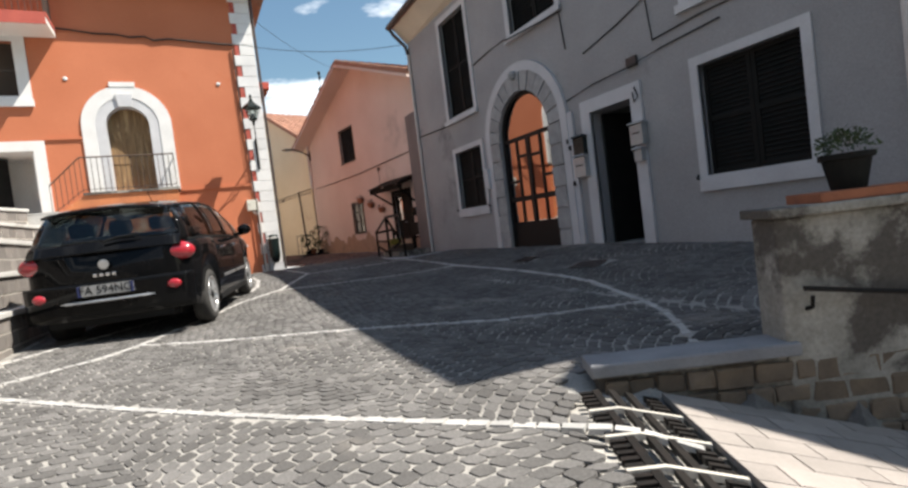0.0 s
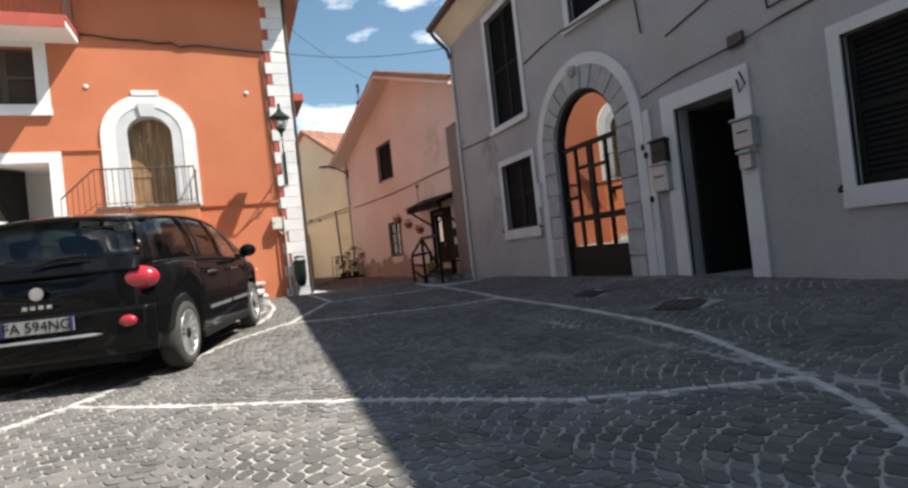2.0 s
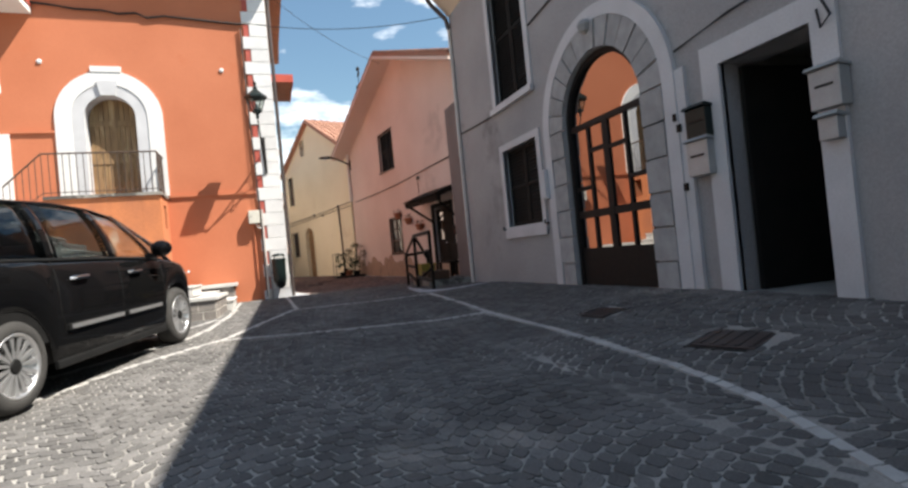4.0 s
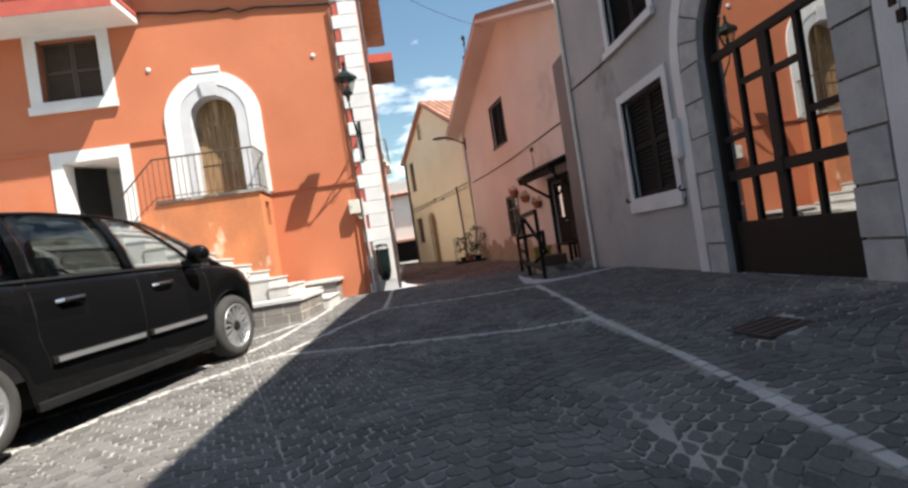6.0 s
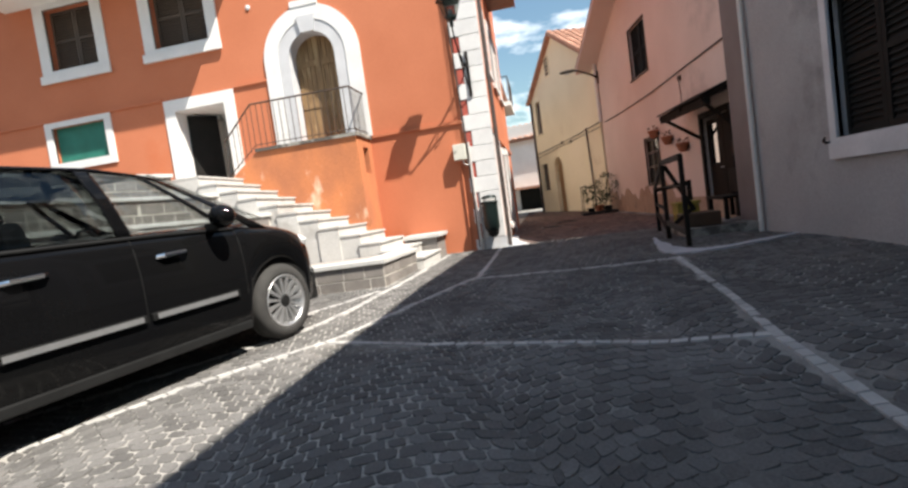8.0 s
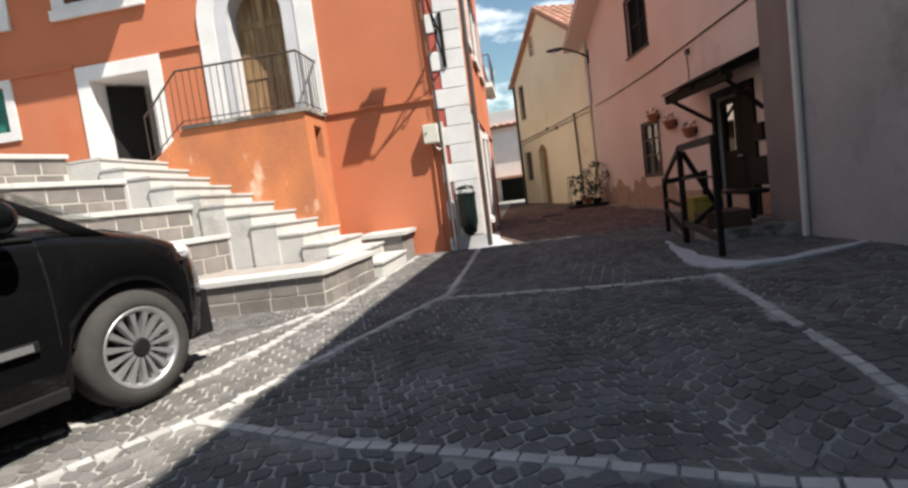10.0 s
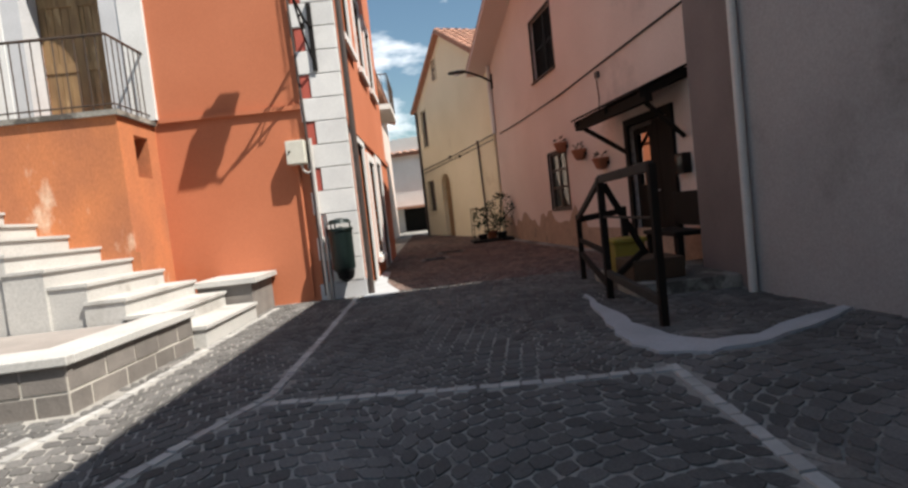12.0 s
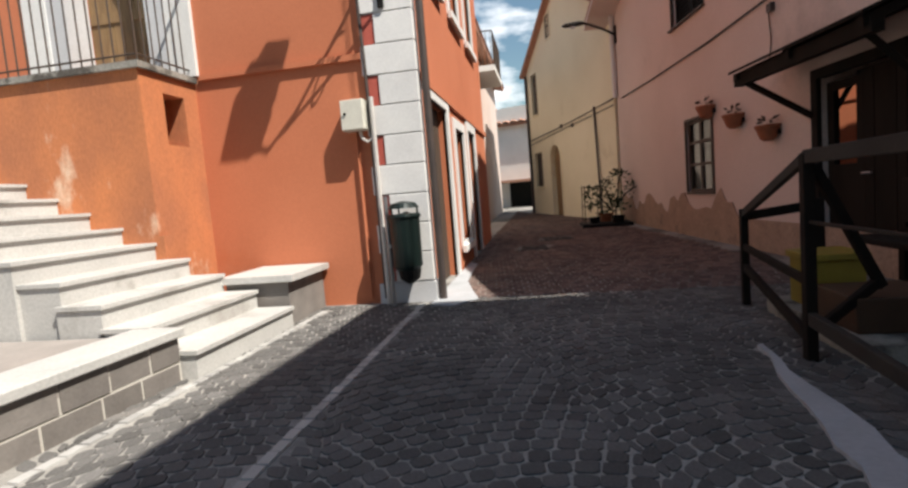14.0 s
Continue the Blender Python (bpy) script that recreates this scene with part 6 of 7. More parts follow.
# ---- veranda of the pink house: canopy, door, fence, pots ----
P = lambda u, out, z: ON_PINK @ Vector((u, -out, z))
can = empty("canopy", "dark stained timber canopy over the pink house's door", "canopy")
part("front_beam", box(bmesh.new(), 6.95, 9.05, -0.62, -0.52, 2.22, 2.35, ON_PINK), M_WOODDARK, can)
part("wall_beam", box(bmesh.new(), 7.0, 9.0, -0.10, -0.002, 2.48, 2.60, ON_PINK), M_WOODDARK, can)
for i in range(15):
    u = 6.95 + i * 0.14
    bm = bmesh.new()
    prism(bm, [(0, 2.62), (0.68, 2.36), (0.68, 2.39), (0, 2.65)], 0.132, ON_PINK @ Matrix(((0, 1, 0, u), (-1, 0, 0, 0), (0, 0, 1, 0), (0, 0, 0, 1))))
    part("board", bm, M_WOODDARK, can)
for u in (7.02, 8.0, 8.95):
    bm = bmesh.new()
    prism(bm, [(0, 2.52), (0.66, 2.27), (0.66, 2.35), (0, 2.60)], 0.07, ON_PINK @ Matrix(((0, 1, 0, u), (-1, 0, 0, 0), (0, 0, 1, 0), (0, 0, 0, 1))))
    part("rafter", bm, M_WOODDARK, can)
part("brace", run(bmesh.new(), [P(7.06, 0.56, 2.26), P(7.42, 0.04, 1.78)], 0.035, 4), M_WOODDARK, can)
part("brace", run(bmesh.new(), [P(8.9, 0.56, 2.26), P(8.9, 0.04, 1.78)], 0.035, 4), M_WOODDARK, can)
bm = bmesh.new()
surround(bm, 7.5, 8.55, 0.2, 2.15, 0.1, 0.05, ON_PINK, sill=False)
vd = part("doorway", bm, M_WOODDARK, pink, "dark timber framed glazed door")
part("door_leaf", ring(bmesh.new(), 7.60, 7.93, 1.25, 2.0, 0.09, 0.05, 0.09, ON_PINK), M_WOODDARK, vd)
part("door_panel", box(bmesh.new(), 7.51, 8.02, 0.052, 0.088, 0.2, 1.16, ON_PINK), M_WOODDARK, vd)
part("pane", box(bmesh.new(), 7.60, 7.93, 0.065, 0.075, 1.25, 2.0, ON_PINK), M_GATEGLASS, vd, "reflecting door glass")
for i in range(4):
    part("plank", box(bmesh.new(), 8.025 + i * 0.13, 8.15 + i * 0.13, 0.05 + 0.004 * (i % 2), 0.09, 0.2, 2.14, ON_PINK), M_WOODDARK, vd)
part("door_handle", run(bmesh.new(), [ON_PINK @ Vector(q) for q in ((8.06, 0.05, 1.15), (8.06, 0.0, 1.15), (8.18, 0.0, 1.15))], 0.012, 6), M_METAL, vd, "pale metal lever handle")
part("backing", box(bmesh.new(), 7.4, 8.6, 0.36, 0.39, 0.1, 2.2, ON_PINK), M_DARK, vd)
wlamp = empty("wall_light", "small black box wall light", "wall light")
part("body", box(bmesh.new(), 8.76, 8.94, -0.12, -0.003, 1.32, 1.58, ON_PINK, 0.01), M_IRON, wlamp)
part("lens", box(bmesh.new(), 8.79, 8.91, -0.126, -0.12, 1.36, 1.54, ON_PINK), M_GLASS, wlamp)
for u, z in ((5.02, 2.10), (5.85, 1.85), (6.67, 1.60)):
    wp = empty("wall_pot", "terracotta pot hung on the pink wall with dry plant", "wall pot", group="wall pots")
    m = ON_PINK @ pose(u, -0.10, z)
    part("pot", lathe(bmesh.new(), [(0.05, 0), (0.09, 0.03), (0.135, 0.15), (0.145, 0.16), (0.145, 0.19), (0.11, 0.185), (0.02, 0.16)], 16, m), M_TERRACOTTA, wp)
    part("hanger", ring(bmesh.new(), -0.1, 0.1, 0.08, 0.12, 0.01, 0.05, 0.095, m), M_IRON, wp)
    leafy("foliage", wp, m @ Vector((0, 0, 0.22)), (0.12, 0.10, 0.08), 26, 0.06, M_SHUTBROWN)

# platform and timber railing
plat = empty("veranda_step", "dark stone veranda platform beside the house", "platform")
part("slab", boxes((4.95, 6.55, 12.9 + 1.0, 15.2, 0.1, 0.30)), M_CONCRETE, plat)
fence = empty("veranda_fence", "dark weathered timber veranda railing with posts", "fence")
PA, PB, PC = Vector((4.88, 15.42, 0)), Vector((4.74, 14.05, 0)), Vector((4.70, 12.78, 0))


def beam(a, b, w, h, name, parent=fence, material=None):
    a, b = Vector(a), Vector(b)
    q = (b - a).to_track_quat("X", "Z").to_matrix().to_4x4()
    ob = part(name, box(bmesh.new(), 0, (b - a).length, -w / 2, w / 2, -h / 2, h / 2, Matrix.Translation(a) @ q, 0.006), material or M_WOODDARK, parent)
    return ob


M_WOODGREY = mat("weathered_grey_timber", (0.034, 0.029, 0.024), (0.022, 0.019, 0.016), 0.85, 6, 60, 0.25, stretch=(1, 1, 1))
for p, top, w in ((PA, 0.96, 0.055), (PB, 1.32, 0.06), (PC, 1.33, 0.055)):
    beam((p.x, p.y, 0.14), (p.x, p.y, top), w, w, "post", fence, M_WOODDARK)
beam((PB.x, PB.y, 1.30), (PC.x, PC.y, 1.31), 0.045, 0.075, "top_rail", fence, M_WOODGREY)
beam((PB.x, PB.y, 0.95), (PC.x, PC.y, 0.95), 0.02, 0.02, "wire_rail", fence, M_IRON)
beam((PB.x, PB.y, 0.42), (PC.x, PC.y, 0.36), 0.045, 0.075, "bottom_rail", fence, M_WOODGREY)
beam((PA.x, PA.y, 0.92), (PB.x, PB.y, 1.30), 0.04, 0.06, "slope_rail", fence, M_WOODGREY)
beam((PA.x, PA.y, 0.66), (PB.x, PB.y, 0.62), 0.035, 0.05, "mid_rail", fence)
beam((PA.x, PA.y, 0.5), (PB.x, PB.y, 0.30), 0.04, 0.06, "brace_rail", fence)
beam((PB.x + 0.04, PB.y + 0.02, 1.25), (PB.x + 0.42, PB.y + 0.12, 0.55), 0.04, 0.055, "diagonal", fence)
beam((PB.x + 0.05, PB.y + 0.02, 0.35), (PB.x + 0.42, PB.y + 0.12, 0.60), 0.04, 0.055, "diagonal", fence)
beam((5.45, 15.5, 0.3), (5.45, 15.5, 1.0), 0.07, 0.07, "post", fence)
beam((5.45, 15.5, 0.95), (PA.x, PA.y, 0.9), 0.05, 0.07, "top_rail", fence)
crate = empty("crate", "yellow plastic crate on the veranda", "crate")
part("crate_body", boxes((5.05, 5.38, 14.72, 15.05, 0.30, 0.62), bevel=0.012), M_YELLOWBIN, crate)
part("crate_lid", boxes((5.03, 5.40, 14.70, 15.07, 0.62, 0.67), bevel=0.01), M_YELLOWBIN, crate)
wood = empty("crate", "brown wooden crate on the veranda floor", "crate")
part("crate_body", boxes((5.0, 5.5, 14.1, 14.6, 0.30, 0.50), bevel=0.01), M_BROWNCRATE, wood)
chair = empty("garden_bench", "dark timber bench against the pink wall", "bench")
part("seat", boxes((5.75, 6.15, 14.8, 15.7, 0.62, 0.67), bevel=0.01), M_WOODDARK, chair)
part("backrest", boxes((6.15, 6.2, 14.8, 15.7, 0.70, 1.10), bevel=0.01), M_WOODDARK, chair)
for x in (5.78, 6.12):
    for y in (14.85, 15.65):
        part("leg", boxes((x, x + 0.06, y - 0.03, y + 0.03, 0.30, 0.62)), M_WOODDARK, chair)
for y in (14.83, 15.6):
    part("back_post", boxes((6.15, 6.2, y, y + 0.06, 0.62, 0.75)), M_WOODDARK, chair)

# ---- street lamp on the pink house's corner ----
sl = empty("street_lamp", "dark street lamp on a curved wall arm", "street lamp")
a0 = ON_PINK @ Vector((0.15, -0.02, 4.75))
part("arm", run(bmesh.new(), [a0, a0 + Vector((-0.25, -0.05, 0.14)), a0 + Vector((-0.6, -0.12, 0.28)), a0 + Vector((-0.85, -0.17, 0.33))], 0.03, 8), M_IRON, sl)
bm = lathe(bmesh.new(), [(0.02, -0.28), (0.08, -0.2), (0.10, 0.0), (0.09, 0.18), (0.03, 0.26)], 14, Matrix.Translation(a0 + Vector((-0.95, -0.19, 0.30))) @ pose(0, 0, 0, 0, 86, 10) @ Matrix.Diagonal((0.55, 1, 1, 1)))
part("head", bm, M_IRON, sl)
part("lens", lathe(bmesh.new(), [(0.07, -0.02), (0.06, -0.05), (0.02, -0.06)], 14, Matrix.Translation(a0 + Vector((-0.97, -0.19, 0.27)))), M_CLEARLAMP, sl)
part("wall_plate", box(bmesh.new(), 0.08, 0.22, -0.03, -0.002, 4.55, 4.95, ON_PINK), M_IRON, sl)

# ---- planters by the yellow house ----
for k, (x, y, s) in enumerate(((4.75, 24.1, 1.0), (4.45, 23.7, 0.8), (4.95, 23.5, 0.9))):
    pot((x, y, level(x, y)), 0.16 * s, 0.26 * s, M_TRIM if k else M_TERRACOTTA, "dark pot with straggly plant by the yellow wall", 70, 0.26 * s, 0.45 * s, 0.09)
tre = empty("trellis", "thin iron plant stand with bare stems", "trellis")
for x, y in ((4.25, 24.0), (4.25, 24.9), (4.55, 24.0)):
    part("rod", tube(bmesh.new(), (x, y, level(x, y)), (x + 0.02, y, 1.25), 0.012, 6), M_IRON, tre)
for z in (0.75, 1.2):
    part("bar", run(bmesh.new(), [(4.25, 24.9, z), (4.25, 24.0, z), (4.57, 24.0, z)], 0.010, 6), M_IRON, tre)
shrub = empty("shrub", "bare-stemmed dark shrub in the planting bed", "shrub")
stems = [((4.9, 23.8, 0.3), (4.85, 23.75, 0.8), (4.7, 23.7, 1.2)), ((4.9, 23.8, 0.3), (5.0, 23.8, 0.9), (5.05, 23.75, 1.4)), ((4.88, 23.8, 0.6), (4.6, 23.9, 0.95), (4.45, 23.95, 1.05)), ((4.95, 23.8, 0.7), (5.15, 23.6, 1.0), (5.3, 23.5, 1.1))]
for s in stems:
    part("stem", run(bmesh.new(), s, 0.018, 6), M_WOODDARK, shrub)
for c in ((4.7, 23.7, 1.2), (5.05, 23.75, 1.4), (4.45, 23.95, 1.05), (5.3, 23.5, 1.1), (4.9, 23.8, 0.7)):
    leafy("foliage", shrub, c, (0.2, 0.2, 0.16), 70, 0.09, M_LEAF)
kerb = tagged(part("bed_edge", boxes((4.15, 5.25, 23.25, 24.4, 0.15, 0.36), bevel=0.02), M_TRIM), "dark planting bed edge by the yellow house", "bed edge")

# ---- aerial and chimney on the roofs ----
ant = empty("roof_figure", "small dark iron weather vane on the pink roof", "weather vane")
rp = ON_PINK @ Vector((3.6, -0.5, 6.72))
part("pole", tube(bmesh.new(), rp, rp + Vector((0, 0, 0.75)), 0.014, 6), M_IRON, ant)
part("vane", boxes((rp.x - 0.02, rp.x + 0.02, rp.y - 0.16, rp.y + 0.10, rp.z + 0.46, rp.z + 0.58), bevel=0.01), M_IRON, ant)
part("cap", lathe(bmesh.new(), [(0.01, 0.62), (0.06, 0.68), (0.06, 0.74), (0.01, 0.80)], 10, pose(rp.x, rp.y, rp.z)), M_IRON, ant)
part("foot", lathe(bmesh.new(), [(0.09, 0.0), (0.11, 0.10), (0.02, 0.2)], 10, pose(rp.x, rp.y, rp.z)), M_IRON, ant)

# ---- white marble lines in the paving ----
LINES_W = [
    [(-4.2, 7.9), (-1.67, 5.07), (1.26, 1.75), (1.5, 1.48)],
    [(-0.85, 6.52), (0.33, 5.70), (1.24, 5.07), (2.20, 4.25), (2.75, 4.00), (3.50, 3.68)],
    [(1.13, 9.90), (2.05, 9.56), (3.0, 9.32), (4.19, 8.97)],
    [(2.09, 12.15), (3.2, 12.02), (4.36, 11.88)],
    [(2.56, 2.38), (2.87, 2.74), (3.20, 3.17), (3.52, 3.70), (3.95, 4.93), (4.07, 5.70), (4.15, 7.20), (4.18, 8.90), (4.27, 9.90), (4.36, 11.95)],
    [(-2.6, 5.0), (-1.14, 6.11), (-0.84, 6.52), (-0.48, 7.30), (0.12, 8.50), (0.40, 9.05), (1.15, 10.0), (1.51, 10.88), (2.10, 12.30), (2.10, 14.0), (2.07, 16.05)],
    [(-2.06, 6.69), (-0.6, 8.6), (0.71, 10.50), (0.90, 11.28), (1.04, 12.45), (1.06, 14.0), (1.08, 15.9)],
    [(0.0, 10.8), (0.32, 11.08), (0.68, 11.61), (0.88, 12.06)],
]


def near_line(x, y, reach):
    p = Vector((x, y))
    for line in LINES_W:
        for a, b in zip(line, line[1:]):
            a, b = Vector(a), Vector(b)
            t = max(0.0, min(1.0, (p - a).dot(b - a) / (b - a).length_squared))
            if (p - a - (b - a) * t).length < reach:
                return True
    return False


def sett(x, y, along_v, half_l, half_w, lift, pts, quads, jag=0.008):
    side_v = Vector((-along_v.y, along_v.x))
    k = len(pts)
    base = []
    for s, w in ((-1, -1), (1, -1), (1, 1), (-1, 1)):
        q = Vector((x, y)) + along_v * (s * half_l + random.uniform(-jag, jag)) + side_v * (w * half_w + random.uniform(-jag, jag))
        base.append(q)
    up = lift + random.uniform(-0.003, 0.003)
    pts += [(q.x, q.y, level(q.x, q.y) - 0.02) for q in base]
    c = sum(base, Vector((0, 0))) / 4
    pts += [(c.x + (q.x - c.x) * 0.92, c.y + (q.y - c.y) * 0.92, level(q.x, q.y) + up + random.uniform(-0.002, 0.002)) for q in base]
    quads += [(k + 4, k + 5, k + 6, k + 7)] + [(k + i, k + (i + 1) % 4, k + 4 + (i + 1) % 4, k + 4 + i) for i in range(4)]


def heap(name, pts, quads, material, parent, label):
    me = bpy.data.meshes.new(name)
    me.from_pydata(pts, [], quads)
    me.materials.append(material)
    ob = new(name, me)
    ob.parent = parent
    return tagged(ob, label, kind="stuff")


random.seed(5)
for line in LINES_W:
    pts, quads = [], []
    for a, b in zip(line, line[1:]):
        a, b = Vector(a), Vector(b)
        d = (b - a).normalized()
        n = max(1, round((b - a).length / 0.115))
        for i in range(n):
            c = a.lerp(b, (i + 0.5) / n)
            sett(c.x, c.y, d, (b - a).length / n / 2 - 0.003, 0.031, 0.008, pts, quads, 0.004)
    heap("stone_line", pts, quads, M_MARBLE, ground, "line of white marble setts let into the cobbles")

# ---- manhole covers and cement patch ----
for x, y, a, w in ((4.66, 5.74, 20, 0.21), (4.78, 7.43, 10, 0.18), (3.5, 21.6, 10, 0.3), (3.1, 20.2, 5, 0.25)):
    mh = empty("manhole_cover", "dark cast iron manhole cover in the cobbles", "manhole cover", pose(x, y, level(x, y) - 0.012, 0, -5 if x > 4 else 0, a))
    part("rim", ring(bmesh.new(), -w, w, -w, w, 0.035, -0.024, 0.01, pose(0, 0, 0, 90, 0, 0)), M_IRON, mh)
    part("lid", boxes((-w, w, -w, w, -0.01, 0.020)), M_PIPEDARK, mh)
    for i in range(5):
        part("rib", boxes((-w * 0.85, w * 0.85, -w * 0.8 + i * w * 0.4 - 0.012, -w * 0.8 + i * w * 0.4 + 0.012, 0.020, 0.026)), M_PIPEDARK, mh)
HOLES_G = [(4.66, 5.74, 0.25), (4.78, 7.43, 0.22), (3.5, 21.6, 0.32), (3.1, 20.2, 0.3)]
patch_edge = [(4.56, 14.3), (4.46, 13.6), (4.36, 13.0), (4.31, 12.5), (4.38, 12.15), (4.6, 12.02), (5.0, 12.05), (5.5, 12.3), (5.85, 12.55), (5.85, 12.63), (5.4, 12.42), (5.0, 12.22), (4.74, 12.22), (4.62, 12.5), (4.54, 12.95), (4.55, 13.6), (4.60, 14.3)]
bm = bmesh.new()
loop = []
for a, b in zip(patch_edge, patch_edge[1:] + patch_edge[:1]):
    for i in range(3):
        q = Vector(a).lerp(Vector(b), i / 3) + Vector((random.uniform(-0.025, 0.025), random.uniform(-0.025, 0.025)))
        loop.append(bm.verts.new((q.x, q.y, level(q.x, q.y) + 0.022)))
f = bm.faces.new(loop)
if f.normal.z < 0:
    f.normal_flip()
r = bmesh.ops.extrude_face_region(bm, geom=[f])
for v in [g for g in r["geom"] if isinstance(g, bmesh.types.BMVert)]:
    v.co.z -= 0.05
bmesh.ops.recalc_face_normals(bm, faces=bm.faces)
part("cement_patch", bm, M_CEMENT, ground, "pale cement patch along the veranda")

# Pale patch added: the sunlit wedge's brightness is put into the ground's colour.
sun_wedge = [(2.17, 15.95), (2.42, 15.88), (2.62, 16.15), (2.50, 16.6), (2.36, 17.2), (2.30, 18.6), (2.17, 18.8)]
bm = bmesh.new()
f = bm.faces.new([bm.verts.new((x, y, level(x, y) + 0.014)) for x, y in sun_wedge])
if f.normal.z < 0:
    f.normal_flip()
r = bmesh.ops.extrude_face_region(bm, geom=[f])
for v in [g for g in r["geom"] if isinstance(g, bmesh.types.BMVert)]:
    v.co.z -= 0.05
bmesh.ops.recalc_face_normals(bm, faces=bm.faces)
part("sun_wedge_patch", bm, M_CEMENT, ground, "pale patch painting the sunlit wedge beside the orange house")


def in_patch(x, y):
    inside = False
    for (a, b), (c, d) in zip(patch_edge, patch_edge[1:] + patch_edge[:1]):
        if (b > y) != (d > y) and x < (c - a) * (y - b) / (d - b) + a:
            inside = not inside
    return inside


def paved(x, y):
    if x > 5.9 or (y > 12.36 and x < 0.93) or (y > 16.15 and x < 2.16):
        return False
    if x < -0.6 and y > 12.2 - max(0.0, -x - 0.7) * 1.3:
        return False
    if x < -2.0 and y > 3:
        return False
    if y > 13.9 and x > 6.4 - (y - 13.9) * 0.139:
        return False
    if y > 24.5 and x > 5.2 - (y - 24.5) * 0.33:
        return False
    d = Vector((x, y)) - RAMP_AT
    s, n = d.dot(RAMP_WAY), d.x * RAMP_WAY.y - d.y * RAMP_WAY.x
    if s > -0.16 and -0.24 < n < 3.2 and s < 5:
        return False
    if any(abs(x - hx) < w and abs(y - hy) < w for hx, hy, w in HOLES_G):
        return False
    return not near_line(x, y, 0.040) and not in_patch(x, y)


# ---- cobbles laid in segmental arcs ----
def arcs(x_lo, x_hi, y_lo, y_hi, wide, pitch, tilt=0.0):
    """Centres and corners of the stones of one field."""
    radius = wide * 0.86
    span = math.asin(wide / 2 / radius)
    count = max(6, round(2 * span * radius / (pitch * 1.03)))
    ct, st = math.cos(tilt), math.sin(tilt)
    ox, oy = (x_lo + x_hi) / 2, (y_lo + y_hi) / 2
    reach = max(x_hi - x_lo, y_hi - y_lo) * 0.75
    cols, rows = int(reach / wide) + 1, int(reach / pitch) + 1
    for c in range(-cols, cols + 1):
        for r in range(-rows, rows + 1):
            half = 0.5 * ((r + c) % 2)
            for i in range(count + 1):
                lo, hi = max(0.0, i - half), min(float(count), i + 1 - half)
                if hi - lo < 0.2:
                    continue
                quad = []
                for a, k in ((lo, 0), (hi, 0), (hi, 1), (lo, 1)):
                    ang = -span + 2 * span * a / count
                    lx, ly = c * wide + radius * math.sin(ang), (r + k) * pitch + radius * math.cos(ang)
                    quad.append((ox + ct * lx - st * ly, oy + st * lx + ct * ly))
                mx, my = sum(q[0] for q in quad) / 4, sum(q[1] for q in quad) / 4
                if x_lo <= mx < x_hi and y_lo <= my < y_hi and paved(mx, my):
                    yield mx, my, quad


# the stones beside the end of the walk are pieces of their own, on a few shared shapes
shapes = []
for k in range(6):
    bm = bmesh.new()
    corner = [Vector((sx * 0.5 + random.uniform(-0.07, 0.07), sy * 0.5 + random.uniform(-0.07, 0.07))) for sx, sy in ((-1, -1), (1, -1), (1, 1), (-1, 1))]
    rim = []
    for i in range(4):
        rim += [corner[i].lerp(corner[i - 1], random.uniform(0.10, 0.28)), corner[i].lerp(corner[(i + 1) % 4], random.uniform(0.10, 0.28))]
    low8 = [bm.verts.new((p.x, p.y, -0.02)) for p in rim]
    mid8 = [bm.verts.new((p.x * 0.98, p.y * 0.98, 0.002)) for p in rim]
    top8 = [bm.verts.new((p.x * 0.94, p.y * 0.94, 0.005 + random.uniform(-0.001, 0.001))) for p in rim]
    bm.faces.new(top8)
    for u, w in ((low8, mid8), (mid8, top8)):
        for i in range(8):
            bm.faces.new((u[i], u[(i + 1) % 8], w[(i + 1) % 8], w[i]))
    me = bpy.data.meshes.new("cobble")
    bm.to_mesh(me)
    bm.free()
    me.materials.append(M_COBBLE)
    shapes.append(me)


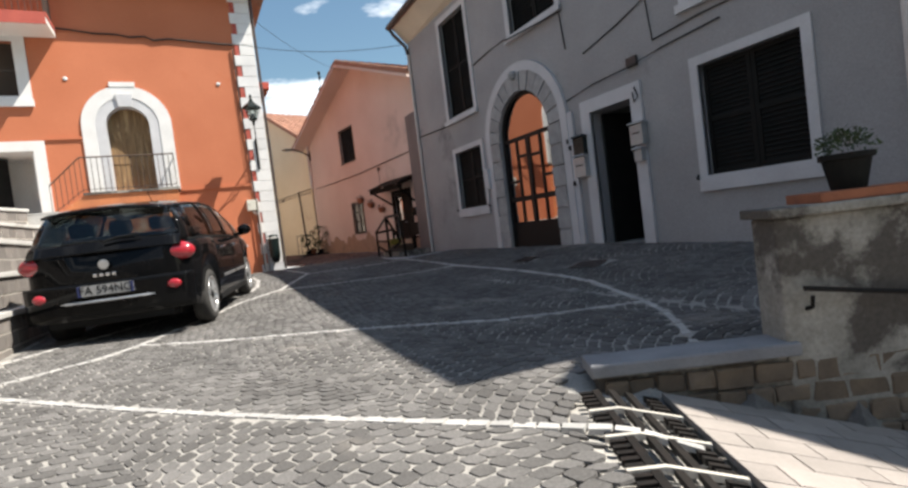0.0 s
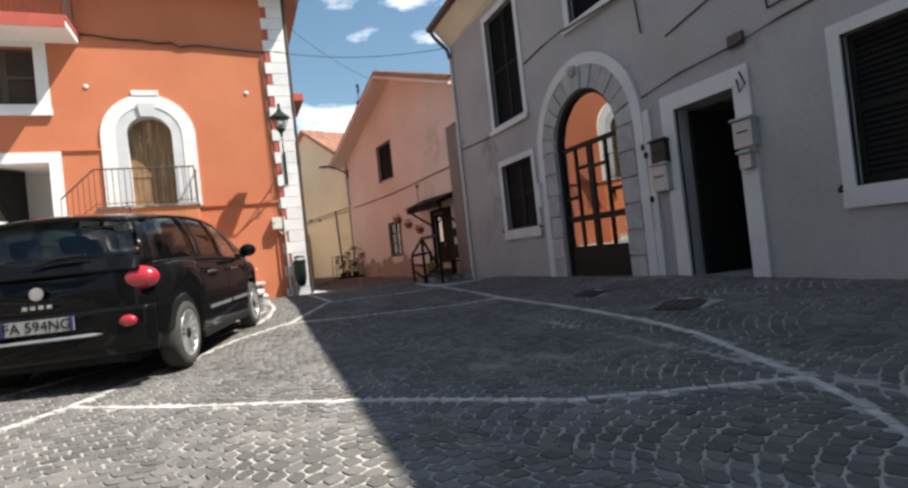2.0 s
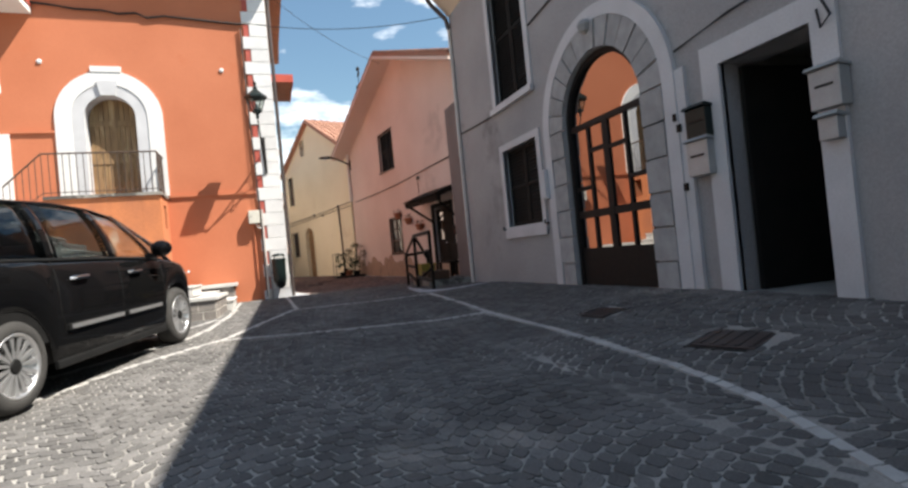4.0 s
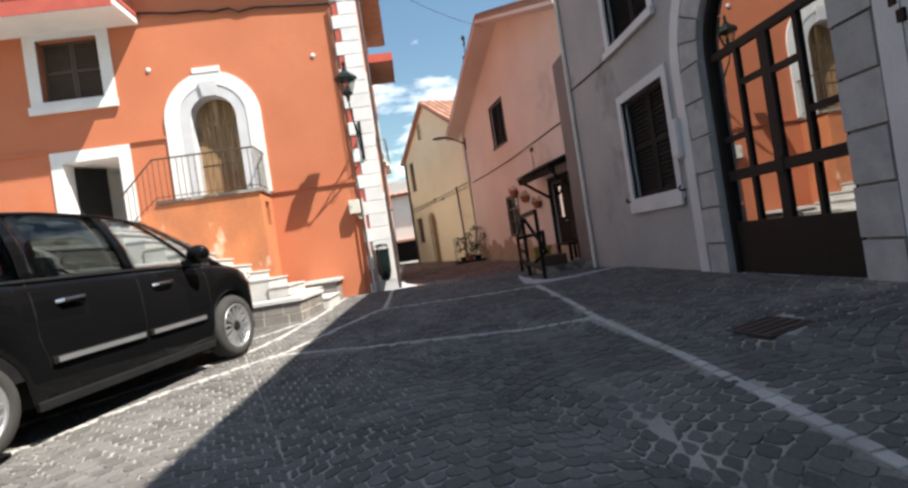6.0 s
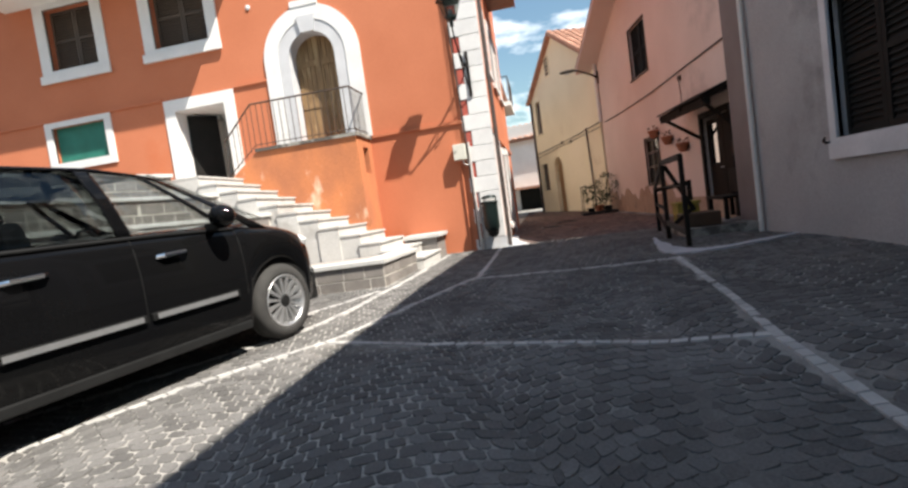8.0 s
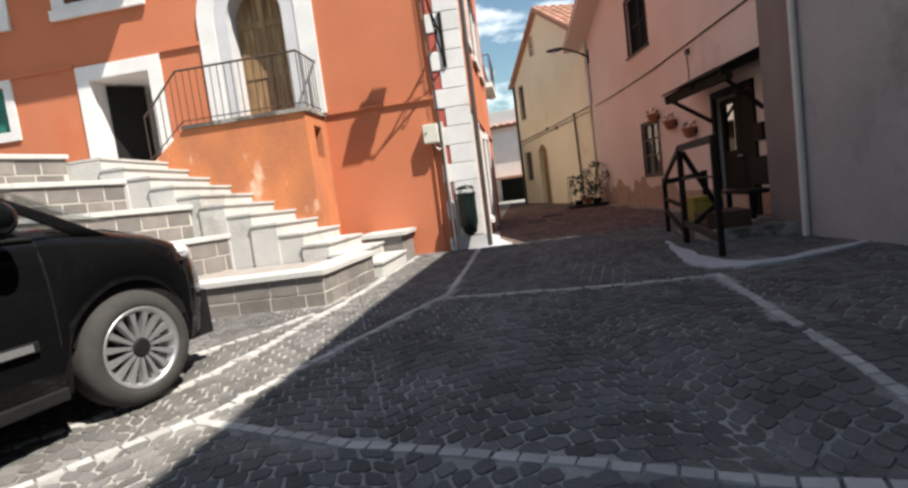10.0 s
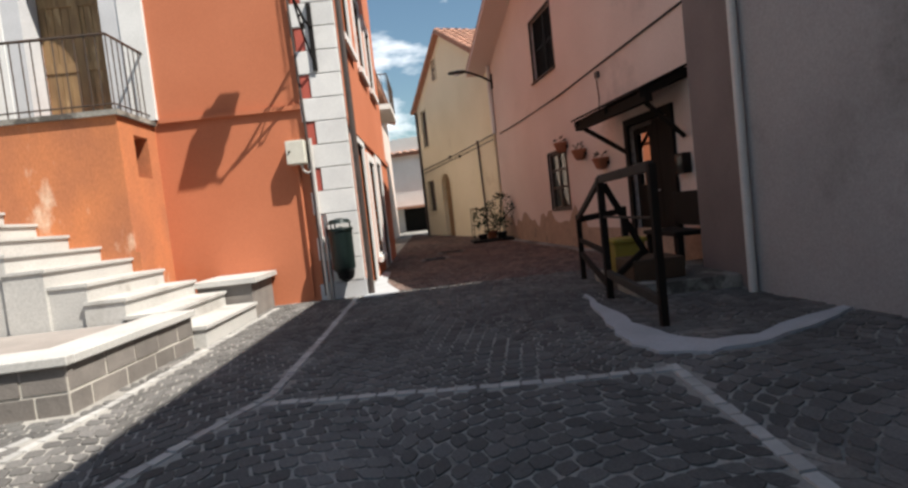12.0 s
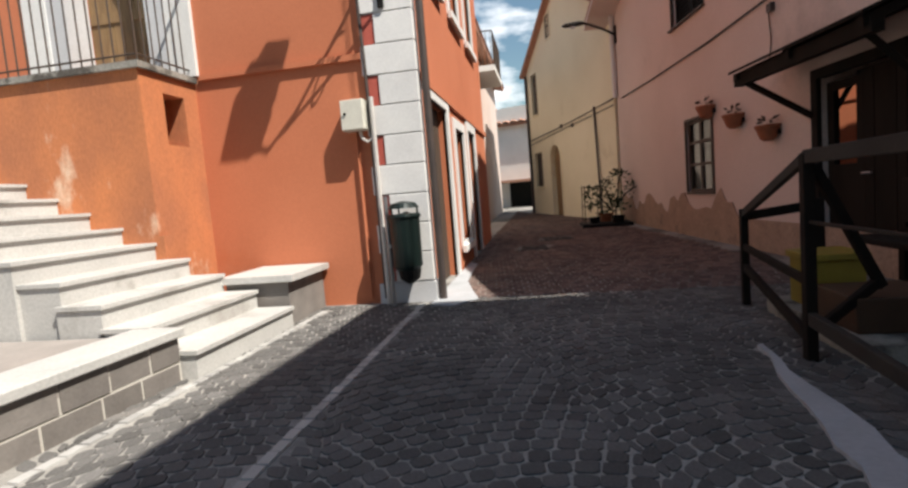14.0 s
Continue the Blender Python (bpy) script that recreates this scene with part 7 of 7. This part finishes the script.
def lay(field, material, label, singles=None):
    pts, quads, made = [], [], 0
    for mx, my, q in field:
        if singles and made < 300 and singles[0] < mx < singles[1] and singles[2] < my < singles[3]:
            ex = Vector((q[1][0] - q[0][0], q[1][1] - q[0][1]))
            ey = Vector((q[3][0] - q[0][0], q[3][1] - q[0][1]))
            ob = new("cobble", shapes[random.randrange(6)])
            ob.parent = ground
            lx, ly = ex.length * 0.93, ey.length * 0.90
            ob.matrix_basis = laid(mx, my, ex.normalized(), Vector((-ex.y, ex.x)).normalized()) @ Matrix.Translation((0, 0, random.uniform(-0.002, 0.002))) @ Matrix.Diagonal((lx, ly, 1, 1))
            made += 1
            continue
        k = len(pts)
        gap = random.uniform(0.88, 0.97)
        jit = [Vector((mx + (x - mx) * gap + random.uniform(-0.010, 0.010), my + (y - my) * gap + random.uniform(-0.010, 0.010))) for x, y in q]
        rim = []     # the corners are knocked off, each by its own amount
        for i in range(4):
            cut = random.uniform(0.10, 0.30)
            rim += [jit[i].lerp(jit[i - 1], cut), jit[i].lerp(jit[(i + 1) % 4], random.uniform(0.08, 0.28))]
        up = 0.004 + random.uniform(-0.0015, 0.0025)
        tx, ty = random.uniform(-0.03, 0.03), random.uniform(-0.03, 0.03)
        base = level(mx, my)
        gx, gy = (level(mx + 0.05, my) - base) / 0.05, (level(mx, my + 0.05) - base) / 0.05
        pts += [(p.x, p.y, base + (p.x - mx) * gx + (p.y - my) * gy - 0.010) for p in rim]
        pts += [(mx + (p.x - mx) * 0.95, my + (p.y - my) * 0.95, base + up + (p.x - mx) * (gx + tx) + (p.y - my) * (gy + ty)) for p in rim]
        quads += [tuple(range(k + 8, k + 16))] + [(k + i, k + (i + 1) % 8, k + 8 + (i + 1) % 8, k + 8 + i) for i in range(8)]
    heap("cobbles", pts, quads, material, ground, label)


random.seed(11)
lay(arcs(-6.5, 6.3, -2.5, 16.2, 1.25, 0.100, 0.35), M_COBBLE, "dark basalt cobbles laid in arcs", (2.35, 3.75, 11.9, 14.3))
lay(arcs(1.6, 6.4, 16.2, 36.0, 1.0, 0.115, 0.1), M_COBBLERED, "reddish porphyry cobbles of the alley")
